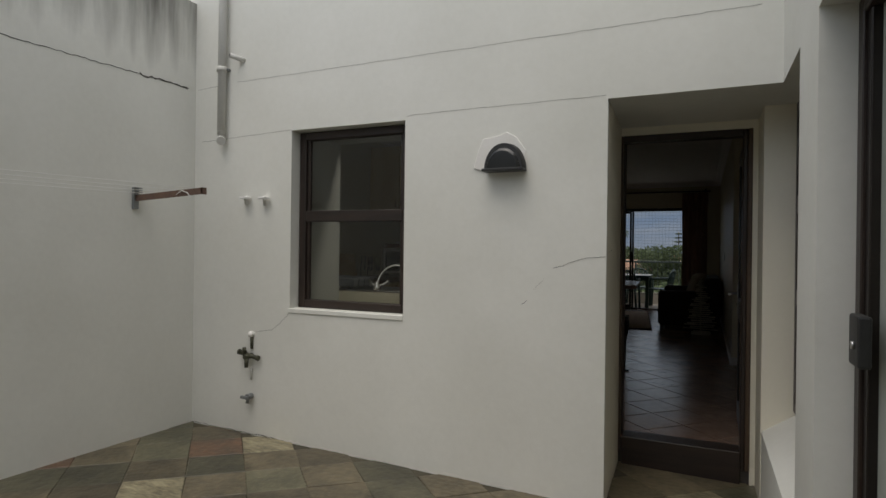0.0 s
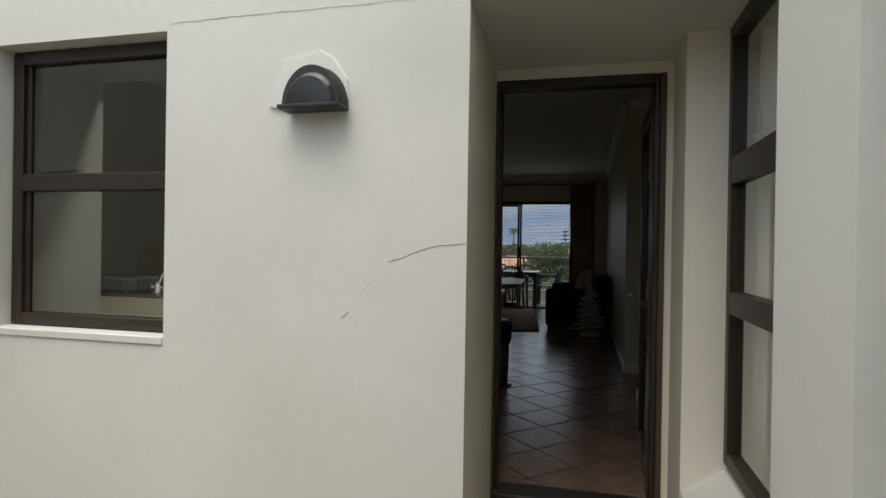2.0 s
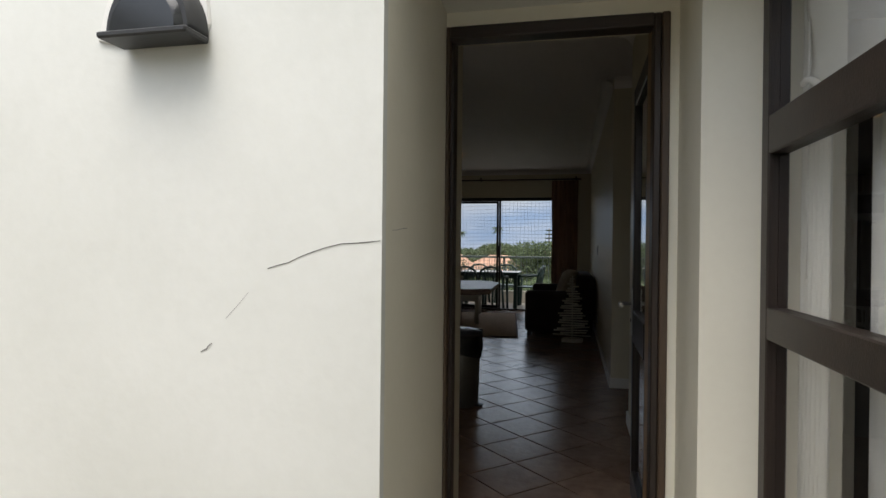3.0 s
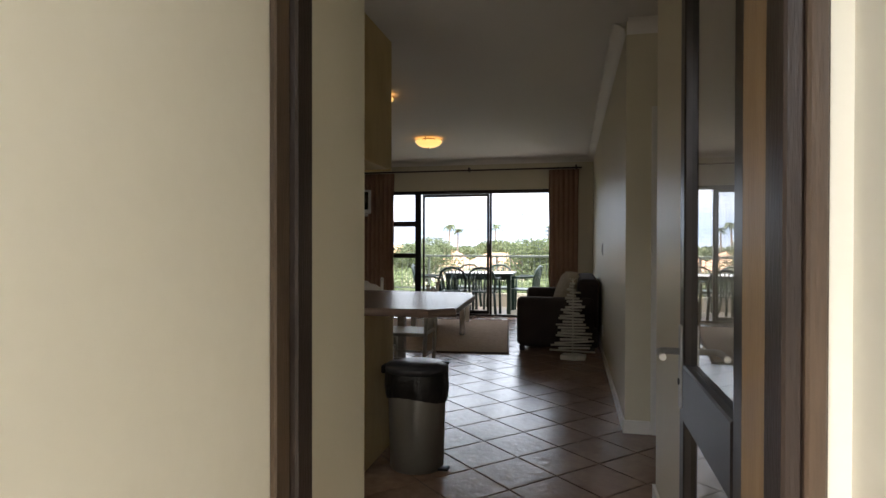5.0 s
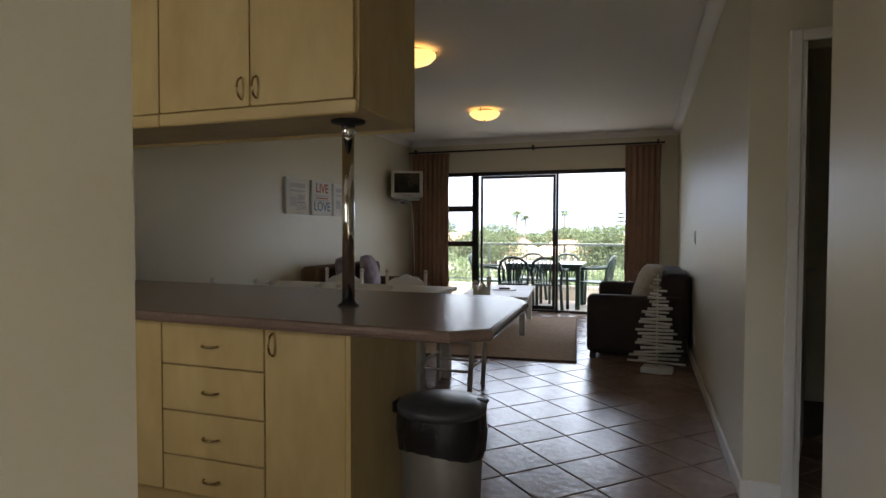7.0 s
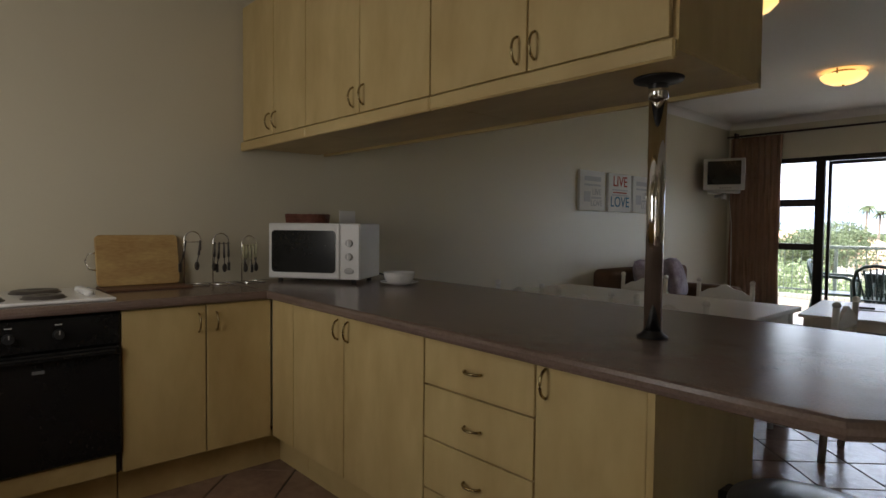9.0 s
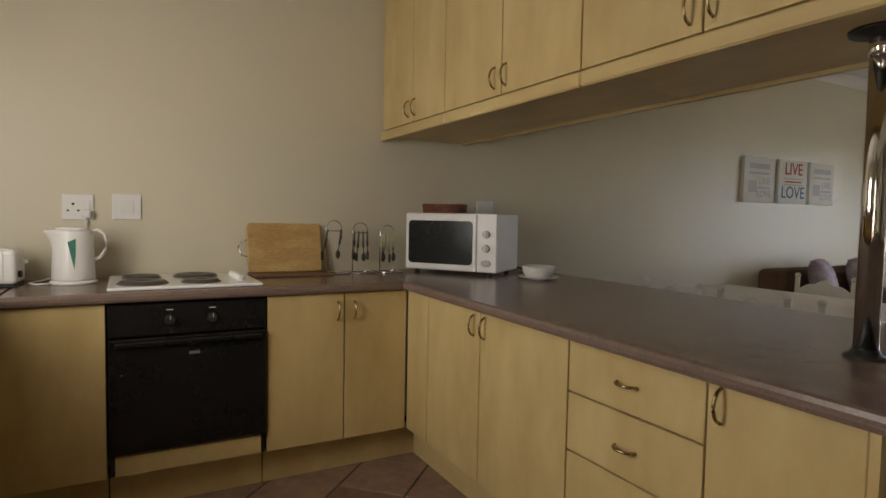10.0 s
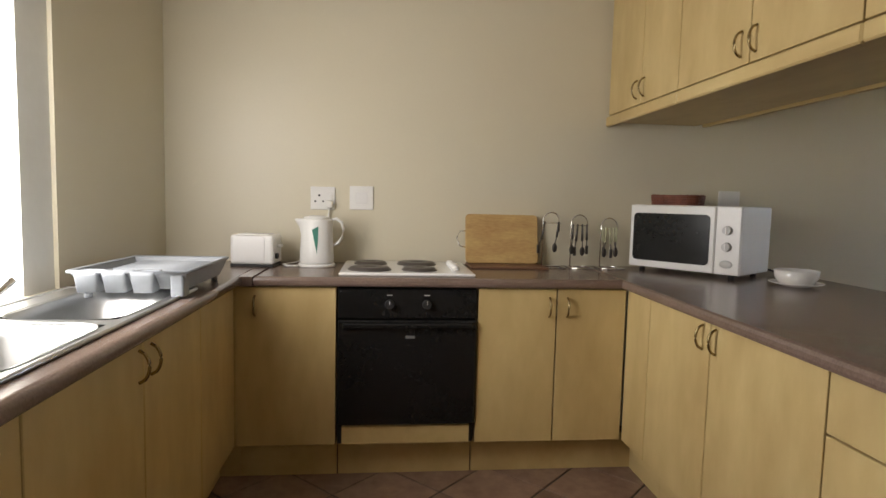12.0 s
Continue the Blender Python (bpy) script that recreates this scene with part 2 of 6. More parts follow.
M["galv"] = material("galvanised_steel", (0.30, 0.31, 0.31), (0.20, 0.21, 0.21), 0.5, metal=0.6, scale=14, fine=60, bump=0.1)
M["rust"] = material("rusty_steel", (0.17, 0.10, 0.07), (0.10, 0.065, 0.05), 0.8, scale=14, fine=60, bump=0.3)



def stained(src, name, z0, z1):
    """The plaster again with dark weather streaks that run down from the wall's top."""
    m = src.copy()
    m.name = name
    n, l = m.node_tree.nodes, m.node_tree.links
    b = n["Principled BSDF"]
    old = b.inputs["Base Color"].links[0].from_socket
    geo = n.new("ShaderNodeNewGeometry")
    mp = n.new("ShaderNodeMapping")
    mp.inputs["Scale"].default_value = (7, 7, 0.9)
    l.new(geo.outputs["Position"], mp.inputs[0])
    no = n.new("ShaderNodeTexNoise")
    no.inputs["Scale"].default_value = 1.3
    no.inputs["Detail"].default_value = 7
    l.new(mp.outputs[0], no.inputs[0])
    sep = n.new("ShaderNodeSeparateXYZ")
    l.new(geo.outputs["Position"], sep.inputs[0])
    mr = n.new("ShaderNodeMapRange")
    mr.inputs[1].default_value, mr.inputs[2].default_value = z0, z1
    l.new(sep.outputs[2], mr.inputs[0])
    mul = n.new("ShaderNodeMath")
    mul.operation = "MULTIPLY"
    l.new(no.outputs[0], mul.inputs[0])
    l.new(mr.outputs[0], mul.inputs[1])
    rp = n.new("ShaderNodeValToRGB")
    rp.color_ramp.elements[0].position, rp.color_ramp.elements[1].position = 0.2, 0.62
    l.new(mul.outputs[0], rp.inputs[0])
    mx = n.new("ShaderNodeMix")
    mx.data_type = "RGBA"
    l.new(rp.outputs[0], mx.inputs[0])
    l.new(old, mx.inputs[6])
    mx.inputs[7].default_value = (0.13, 0.125, 0.11, 1)
    l.new(mx.outputs[2], b.inputs["Base Color"])
    return m


M["stainedplaster"] = stained(M["plaster"], "stained_plaster", 2.2, 3.0)

# ---- helpers for meshes ----
ORIGIN = {}


def box(bm, x0, x1, y0, y1, z0, z1, bevel=0.0, seg=1):
    vs = [bm.verts.new((x, y, z)) for x in (x0, x1) for y in (y0, y1) for z in (z0, z1)]
    fs = [(0, 1, 3, 2), (4, 6, 7, 5), (0, 4, 5, 1), (2, 3, 7, 6), (0, 2, 6, 4), (1, 5, 7, 3)]
    faces = [bm.faces.new([vs[i] for i in f]) for f in fs]
    if bevel:
        es = list({e for f in faces for e in f.edges})
        bmesh.ops.bevel(bm, geom=es, offset=bevel, segments=seg, affect="EDGES", profile=0.5)
    return bm


def cyl(bm, p0, p1, r0, r1=None, seg=16, caps=True):
    p0, p1 = Vector(p0), Vector(p1)
    r1 = r0 if r1 is None else r1
    q = (p1 - p0).to_track_quat("Z", "Y")
    rings = []
    for p, r in ((p0, r0), (p1, r1)):
        rings.append([bm.verts.new(p + q @ Vector((r * math.cos(a), r * math.sin(a), 0))) for a in [2 * math.pi * i / seg for i in range(seg)]])
    for i in range(seg):
        f = bm.faces.new((rings[0][i], rings[0][(i + 1) % seg], rings[1][(i + 1) % seg], rings[1][i]))
        f.smooth = True
    if caps:
        bm.faces.new(rings[0][::-1])
        bm.faces.new(rings[1])
    return bm


def lathe(bm, cx, cy, profile, seg=32, smooth=True):
    """A turned body: profile is a list of (radius, z)."""
    rings = []
    for r, z in profile:
        rings.append([bm.verts.new((cx + r * math.cos(2 * math.pi * i / seg), cy + r * math.sin(2 * math.pi * i / seg), z)) for i in range(seg)])
    for a, b in zip(rings, rings[1:]):
        for i in range(seg):
            f = bm.faces.new((a[i], a[(i + 1) % seg], b[(i + 1) % seg], b[i]))
            f.smooth = smooth
    if profile[0][0] > 1e-5:
        bm.faces.new(rings[0][::-1])
    if profile[-1][0] > 1e-5:
        bm.faces.new(rings[-1])
    return bm


def tube(bm, pts, r, seg=8, closed=False):
    pts = [Vector(p) for p in pts]
    rings = []
    n = len(pts)
    for i, p in enumerate(pts):
        if closed:
            d = pts[(i + 1) % n] - pts[i - 1]
        else:
            d = pts[min(i + 1, n - 1)] - pts[max(i - 1, 0)]
        q = d.to_track_quat("Z", "Y")
        rings.append([bm.verts.new(p + q @ Vector((r * math.cos(2 * math.pi * k / seg), r * math.sin(2 * math.pi * k / seg), 0))) for k in range(seg)])
    pairs = list(zip(rings, rings[1:])) + ([(rings[-1], rings[0])] if closed else [])
    for a, b in pairs:
        for k in range(seg):
            f = bm.faces.new((a[k], a[(k + 1) % seg], b[(k + 1) % seg], b[k]))
            f.smooth = True
    if not closed:
        bm.faces.new(rings[0][::-1])
        bm.faces.new(rings[-1])
    return bm


def prism(bm, outline, z0, z1, bevel=0.0, seg=2):
    """An upright prism over an outline given counter-clockwise."""
    lo = [bm.verts.new((x, y, z0)) for x, y in outline]
    hi = [bm.verts.new((x, y, z1)) for x, y in outline]
    faces = [bm.faces.new(lo[::-1]), bm.faces.new(hi)]
    k = len(outline)
    for i in range(k):
        faces.append(bm.faces.new((lo[i], lo[(i + 1) % k], hi[(i + 1) % k], hi[i])))
    if bevel:
        es = list({e for f in faces[:2] for e in f.edges})
        bmesh.ops.bevel(bm, geom=es, offset=bevel, segments=seg, affect="EDGES", profile=0.5)
    return bm


def rounded(bm, w, h, r, t, k=5):
    """A plate in the local y-z plane with rounded corners, from y=0, z=0; thickness t along x."""
    pts = []
    for cy, cz, a0 in ((w - r, h - r, 0), (r, h - r, 90), (r, r, 180), (w - r, r, 270)):
        for i in range(k + 1):
            a = radians(a0 + 90 * i / k)
            pts.append((cy + r * math.cos(a), cz + r * math.sin(a)))
    e = min(0.003, t / 3)
    rows = []
    for x, sh in ((0, e), (e, 0), (t - e, 0), (t, e)):
        rows.append([bm.verts.new((x, w / 2 + (y - w / 2) * (1 - 2 * sh / w), h / 2 + (z - h / 2) * (1 - 2 * sh / h))) for y, z in pts])
    for a, b in zip(rows, rows[1:]):
        for i in range(len(pts)):
            bm.faces.new((a[i], a[(i + 1) % len(pts)], b[(i + 1) % len(pts)], b[i]))
    bm.faces.new(rows[0][::-1])
    bm.faces.new(rows[-1])
    return bm


def cushion(bm, cx, cy, cz, sx, sy, sz, puff=2.6, n=12):
    """A soft pillow-like body."""
    grid = {}
    for s in (1, -1):
        for i in range(n + 1):
            for j in range(n + 1):
                u, v = 2 * i / n - 1, 2 * j / n - 1
                edge = (1 - abs(u) ** puff) * (1 - abs(v) ** puff)
                h = max(edge, 0) ** 0.5
                if s == -1 and h == 0:
                    grid[s, i, j] = grid[1, i, j]
                    continue
                k = 1 - 0.06 * (abs(u) * abs(v))
                grid[s, i, j] = bm.verts.new((cx + u * sx * k / 2, cy + v * sy * k / 2, cz + s * h * sz / 2))
        for i in range(n):
            for j in range(n):
                q = [grid[s, i, j], grid[s, i + 1, j], grid[s, i + 1, j + 1], grid[s, i, j + 1]]
                f = bm.faces.new(q if s == 1 else q[::-1])
                f.smooth = True
    return bm


def thing(name, origin, label, category, group="", kind=""):
    ob = new(name)
    ob.location = origin
    ORIGIN[ob.name] = Vector(origin)
    ob.empty_display_size = 0.1
    return tagged(ob, label, category, group, kind)


def part(name, bm, mat, parent=None, label=""):
    """One mesh object, under a thing or a part of it."""
    o = ORIGIN[parent.name] if parent is not None else Vector((0, 0, 0))
    bmesh.ops.recalc_face_normals(bm, faces=bm.faces)
    if o.length:
        bmesh.ops.translate(bm, verts=bm.verts, vec=-o)
    me = bpy.data.meshes.new(name)
    bm.to_mesh(me)
    bm.free()
    me.materials.append(M[mat] if isinstance(mat, str) else mat)
    ob = new(name, me)
    if parent is not None:
        ob.parent = parent
    ORIGIN[ob.name] = o
    if label:
        ob["label"] = label
    return ob


def B(*a, **k):
    return box(bmesh.new(), *a, **k)


def C(*a, **k):
    return cyl(bmesh.new(), *a, **k)


def struct(name, bm, mat, label, category="wall"):
    return tagged(part(name, bm, mat), label, category, kind="structure")


def joined(*boxes):
    bm = bmesh.new()
    for b in boxes:
        box(bm, *b)
    return bm

# ---- large structure ----
YF, W, EX, LY, RX, CZ = 3.842, -3.62, -3.383, 13.5, 0.40, 2.64
GZ = -0.085          # yard floor at its far corner
YARD_FALL = pose(EX, YF, GZ, -1.3, 1.3, 0) @ pose(-EX, -YF, -GZ)   # the paving falls away from that corner
LH = 2.054           # lintels of the yard
KX0, KX1, KZ0, KZ1 = -2.482, -1.600, 0.812, 2.036     # kitchen window opening

# house wall towards the yard, with the kitchen window and the entrance recess
struct("wall_yard_house", joined(
    (EX - 0.4, KX0, YF, 4.43, -0.3, 4.2), (KX1, -0.4025, YF, 4.43, -0.3, 4.2), (-0.4025, -0.368, YF, YF + 0.0295, -0.3, LH), (KX0, KX1, YF, 4.43, -0.3, KZ0), (KX0, KX1, YF, 4.43, KZ1, 4.2),
    (-0.4025, 0.80, YF, 4.664, LH, 4.2)), "plaster", "off-white plastered house wall with hairline cracks")
struct("wall_entry_side", joined((-0.62, -0.436, 4.43, 5.178, -0.1, CZ)), "inwall", "cream painted wall between entrance and kitchen")
struct("wall_recess_left", prism(bmesh.new(), [(-0.60, YF + 0.03), (-0.3692, YF + 0.03), (-0.4005, 4.655), (-0.4005, 4.72), (-0.60, 4.72)], -0.3, LH), "cream", "off-white plastered side of the entrance recess")
struct("wall_over_door", joined((-0.4345, 0.60, 4.664, 4.87, 2.0, CZ), (0.378, 0.60, 4.664, 4.87, -0.3, 2.0)), "cream", "off-white plaster round the entrance door")
# yard side wall with a window and a sliding glass door
struct("wall_yard_side", joined(
    (0.448, 0.80, -2.6, YF, LH, 4.2), (0.448, 0.70, 2.905, 3.315, -0.4, LH), (0.448, 0.80, -2.6, -1.0, -0.3, LH),
    (0.412, 0.80, 3.315, 4.312, -0.4, 0.225)), "plaster", "off-white plastered side wall of the yard")
struct("wall_recess_pier", joined((0.408, 0.80, 4.312, 4.664, -0.3, LH - 0.001)), "cream", "off-white plastered pier beside the entrance door")
sill_bm = bmesh.new()
sill_lo = [sill_bm.verts.new(p) for p in ((0.412, 3.316, 0.226), (0.618, 3.316, 0.226), (0.618, 3.316, 0.372), (0.562, 3.316, 0.345), (0.412, 3.316, 0.240))]
sill_hi = [sill_bm.verts.new((v.co.x, 4.311, v.co.z)) for v in sill_lo]
sill_bm.faces.new(sill_lo)
sill_bm.faces.new(sill_hi[::-1])
for k in range(5):
    sill_bm.faces.new((sill_lo[k], sill_lo[(k + 1) % 5], sill_hi[(k + 1) % 5], sill_hi[k]))
struct("window_2_sill", sill_bm, "plaster", "sloping white plastered sill under the side window", "sill")
struct("wall_yard_left", joined((EX - 0.4, EX, -2.6, YF, -0.5, 3.05)), "stainedplaster", "off-white plastered boundary wall with dark stains along its top")
struct("wall_yard_back", joined((EX - 0.4, 0.80, -2.9, -2.6, -0.5, 3.05)), "plaster", "off-white plastered back wall of the yard")
struct("ground_yard", joined((EX - 0.2, 0.80, -2.8, 4.70, -0.3, GZ - 0.006)), "yardgrout", "dark jointing under the yard's slate tiles", "ground").matrix_basis = YARD_FALL
# the room seen through the side window
struct("wall_side_room", joined((1.9, 2.0, 2.6, 4.66, -0.3, 2.4), (0.80, 2.0, 2.5, 2.6, -0.3, 2.4), (0.80, 2.0, 4.6, 4.70, -0.3, 2.4)), "inwall", "cream painted walls of the small side room")
struct("ceiling_side_room", joined((0.80, 2.0, 2.5, 4.7, 2.4, 2.5)), "ceiling", "white ceiling of the small side room", "ceiling")
struct("floor_side_room", joined((0.80, 2.0, 2.5, 4.7, -0.3, -0.02)), "tile", "brown floor of the small side room", "floor")
struct("wall_glass_door_room", joined((1.9, 2.0, -1.2, 2.5, -0.3, 2.4), (0.80, 2.0, -1.2, -1.1, -0.3, 2.4)), "inwall", "cream walls behind the sliding glass door")
struct("ceiling_glass_door_room", joined((0.80, 2.0, -1.2, 2.5, 2.4, 2.5)), "ceiling", "white ceiling behind the sliding glass door", "ceiling")
struct("floor_glass_door_room", joined((0.80, 2.0, -1.2, 2.5, -0.3, -0.02)), "tile", "brown floor behind the sliding glass door", "floor")

# interior walls
struct("wall_west", joined((W - 0.2, W, 4.43, LY + 0.2, -0.1, CZ)), "inwall", "cream painted long wall of kitchen and living room")
struct("wall_kitchen_window", joined((W, KX0 - 0.17, 4.43, 4.445, -0.1, CZ), (KX1, -0.62, 4.43, 4.445, -0.1, CZ), (KX0 - 0.17, KX1, 4.43, 4.445, -0.1, 0.90), (KX0 - 0.17, KX1, 4.43, 4.445, 2.06, CZ)), "inwall", "cream painted kitchen wall round the window")
struct("wall_entry_right", joined((0.449, 0.62, 4.87, 6.69, -0.1, CZ)), "inwall", "cream painted entrance wall")
struct("wall_passage", joined((0.62, 1.9, 6.57, 6.69, -0.1, CZ), (1.8, 1.9, 6.69, 7.72, -0.1, CZ)), "inwall", "cream painted walls of the side passage")
struct("wall_living_right", joined((RX, 0.60, 7.72, LY + 0.2, -0.1, CZ), (0.60, 1.42, 7.74, 7.92, 2.06, CZ), (1.42, 1.9, 7.74, 7.92, -0.1, CZ)), "inwall", "cream painted living room wall with a slight sheen")
struct("wall_far_room", joined((0.6, 1.9, 9.6, 9.7, -0.1, CZ), (1.9, 2.0, 7.74, 9.7, -0.1, CZ)), "inwall", "cream walls of the dark room behind the white door frame")
struct("wall_living_window", joined((W, -3.086, LY, LY + 0.2, -0.1, CZ), (-0.184, RX, LY, LY + 0.2, -0.1, CZ), (-3.086, -0.184, LY, LY + 0.2, 2.13, CZ)), "inwall", "cream painted wall round the balcony doors")
struct("floor", joined((W - 0.1, 2.0, 4.672, LY + 0.2, -0.3, -0.006), (W - 0.1, -0.6, 4.40, 4.664, -0.3, -0.006)), "grout", "dark grout between the floor tiles", "floor")
struct("ceiling", joined((W - 0.2, 2.0, 4.43, LY + 0.2, CZ, CZ + 0.2)), "ceiling", "plain white ceiling", "ceiling")


def coving(name, x0, y0, x1, y1, nx, ny):
    """A concave plaster moulding along a wall line; (nx, ny) points into the room."""
    bm = bmesh.new()
    prof = [(0.004, -0.085)] + [(0.085 * (1 - math.cos(a)) + 0.006, -0.085 + 0.079 * math.sin(a)) for a in [math.pi / 2 * i / 6 for i in range(1, 7)]] + [(0.004, -0.004)]
    rows = []
    for x, y in ((x0, y0), (x1, y1)):
        rows.append([bm.verts.new((x + nx * d, y + ny * d, CZ + h)) for d, h in prof])
    for i in range(len(prof) - 1):
        bm.faces.new((rows[0][i], rows[0][i + 1], rows[1][i + 1], rows[1][i])).smooth = True
    return struct(name, bm, "ceiling", "white plaster coving along the ceiling", "trim")


coving("trim_coving_west", W, 4.445, W, LY, 1, 0)
coving("trim_coving_right", RX, LY, RX, 7.72, -1, 0)
coving("trim_coving_window", RX, LY, W, LY, 0, -1)
coving("trim_coving_kitchen", W, 4.445, -0.62, 4.445, 0, 1)
coving("trim_coving_pier", RX, 7.72, 0.60, 7.72, 0, -1)
coving("trim_coving_entry", 0.449, 4.80, 0.449, 6.69, -1, 0)


def skirting(name, *boxes):
    bm = bmesh.new()
    for b in boxes:
        box(bm, *b, bevel=0.003)
    return struct(name, bm, "trim", "white painted skirting board", "trim")


skirting("baseboard_living", (RX - 0.014, RX, 7.72, LY, 0, 0.085), (RX - 0.014, 0.554, 7.706, 7.72, 0, 0.085))
skirting("baseboard_entry", (0.435, 0.449, 4.80, 6.69, 0, 0.085), (0.435, 0.62, 6.69, 6.704, 0, 0.085))
skirting("baseboard_window", (W, -3.086, LY - 0.014, LY, 0, 0.085), (-0.184, RX - 0.014, LY - 0.014, LY, 0, 0.085))
skirting("baseboard_west", (W, W + 0.014, 7.6, LY - 0.014, 0, 0.085))

# ---- windows and doors ----


def glazed(name, label, x0, x1, y0, y1, z0, z1, axis, rows=(), f=0.05, mat="timber", mat_h="timber_h", glass="glass"):
    """A framed window in the plane across axis ('x' or 'y'); rows are heights of cross rails (bottom, top)."""
    th = thing(name, ((x0 + x1) / 2, (y0 + y1) / 2, z0), label, "window", kind="structure")

    def post(n, a0, a1, h0, h1, m):
        if axis == "y":
            part(n, B(a0, a1, y0, y1, h0, h1, bevel=0.004), m, th)
        else:
            part(n, B(x0, x1, a0, a1, h0, h1, bevel=0.004), m, th)
    a0, a1 = (x0, x1) if axis == "y" else (y0, y1)
    post("window_frame", a0, a0 + f, z0, z1, mat)
    post("window_frame", a1 - f, a1, z0, z1, mat)
    post("window_frame", a0 + f, a1 - f, z0, z0 + f, mat_h)
    post("window_frame", a0 + f, a1 - f, z1 - f, z1, mat_h)
    edges = [z0 + f]
    for r0, r1 in rows:
        post("cross_rail", a0 + f, a1 - f, r0, r1, mat_h)
        edges += [r0, r1]
    edges.append(z1 - f)
    for i in range(0, len(edges), 2):
        ym, xm = (y0 + y1) / 2, (x0 + x1) / 2
        if axis == "y":
            g = part("pane", B(a0 + f, a1 - f, ym - 0.002, ym + 0.002, edges[i], edges[i + 1]), glass, th)
            for s0, s1 in ((a0 + f, a0 + f + 0.025), (a1 - f - 0.025, a1 - f)):
                part("sash_stile", B(s0, s1, ym - 0.012, ym + 0.012, edges[i], edges[i + 1], bevel=0.003), mat, th)
        else:
            g = part("pane", B(xm - 0.002, xm + 0.002, a0 + f, a1 - f, edges[i], edges[i + 1]), glass, th)
        g.visible_shadow = False
    return th


glazed("window_1", "brown timber kitchen window with two panes above the sink", KX0 + 0.004, KX1 - 0.004, YF + 0.085, YF + 0.145, KZ0 + 0.004, KZ1 - 0.004, "y", [(1.412, 1.488)], f=0.055, glass="tinted")
glazed("window_2", "tall dark timber side window with three panes and a blind", 0.562, 0.618, 3.319, 4.308, 0.374, LH - 0.002, "x", [(0.955, 1.04), (1.446, 1.548)], f=0.055)
struct("window_1_sill", B(KX0 - 0.012, KX1 - 0.001, YF - 0.008, YF + 0.084, KZ0 - 0.03, KZ0 + 0.003, bevel=0.004), "plaster", "white plastered window sill", "sill")
# ---- kitchen ----
FX, PY, SY, KY = -3.04, 6.622, 4.92, 4.925      # faces of the three cabinet runs
CT, CB = 0.90, 0.86                 # worktop top and underside


def bow_handle(name, p, along, out, length, parent, mat="brass"):
    """A bowed bar handle at p, along a unit axis, standing out along another."""
    p, along, out = Vector(p), Vector(along), Vector(out)
    bm = bmesh.new()
    pts = []
    for i in range(11):
        u = i / 10 * 2 - 1
        pts.append(p + along * (u * length / 2) + out * (0.004 + 0.026 * (1 - u * u) ** 0.6))
    tube(bm, pts, 0.0045, 8)
    return part(name, bm, mat, parent)


def cabinet_x(y0, y1, doors, label, group="base cabinets"):
    """A base unit of the run along the long wall; doors: (y0, y1, handle_y or None)."""
    th = thing("base_cabinet", ((W + FX) / 2, (y0 + y1) / 2, 0), label, "cabinet", group)
    part("carcass", B(W + 0.02, FX - 0.02, y0 + 0.001, y1 - 0.001, 0.165, CB - 0.002), "edge", th)
    part("plinth", B(FX - 0.10, FX - 0.082, y0 + 0.001, y1 - 0.001, 0.0, 0.163), "maple_h", th)
    if y1 == PY:
        part("corner_plinth", B(FX - 0.10, FX - 0.082, y1, y1 + 0.10, 0.0, 0.163), "maple_h", th)
        part("corner_plinth", B(FX - 0.0815, FX + 0.004, y1 + 0.082, y1 + 0.10, 0.0, 0.163), "maple_h", th)
    if y0 == KY:
        part("corner_plinth", B(FX - 0.10, FX - 0.082, y0 - 0.105, y0, 0.0, 0.163), "maple_h", th)
        part("corner_strip", B(FX - 0.03, FX - 0.004, y0 - 0.03, y0 + 0.001, 0.168, CB - 0.006), "maple", th)
    for a, b, h in doors:
        d = part("door", B(FX - 0.019, FX, a + 0.003, b - 0.003, 0.168, CB - 0.006, bevel=0.002), "maple", th)
        if h is not None:
            bow_handle("handle", (FX, h, 0.775), (0, 0, 1), (1, 0, 0), 0.085, d)
    return th


def cabinet_y(x0, x1, fronts, label, face, depth, sign, group="base cabinets", top=CB - 0.002):
    """A base unit whose front faces along y; fronts: (x0, x1, z0, z1, handle or None)."""
    th = thing("base_cabinet", ((x0 + x1) / 2, face, 0), label, "cabinet", group)
    back = face - sign * depth
    lo, hi = sorted((face - sign * 0.02, back))
    part("carcass", B(x0 + 0.001, x1 - 0.001, lo, hi, 0.165, top), "edge", th)
    lo, hi = sorted((face - sign * 0.10, face - sign * 0.082))
    part("plinth", B(x0 + 0.001, x1 - 0.001, lo, hi, 0.0, 0.163), "maple_h", th)
    for a, b, z0, z1, h in fronts:
        lo, hi = sorted((face - sign * 0.019, face))
        d = part("drawer" if h and h[0] == "d" else "door", B(a + 0.003, b - 0.003, lo, hi, z0, z1, bevel=0.002), "maple", th)
        if h:
            if h[0] == "d":
                bow_handle("handle", ((a + b) / 2, face, (z0 + z1) / 2 - 0.004), (1, 0, 0), (0, sign, 0), 0.075, d)
            else:
                bow_handle("handle", (h[1], face, 0.79), (0, 0, 1), (0, sign, 0), 0.085, d)
    return th


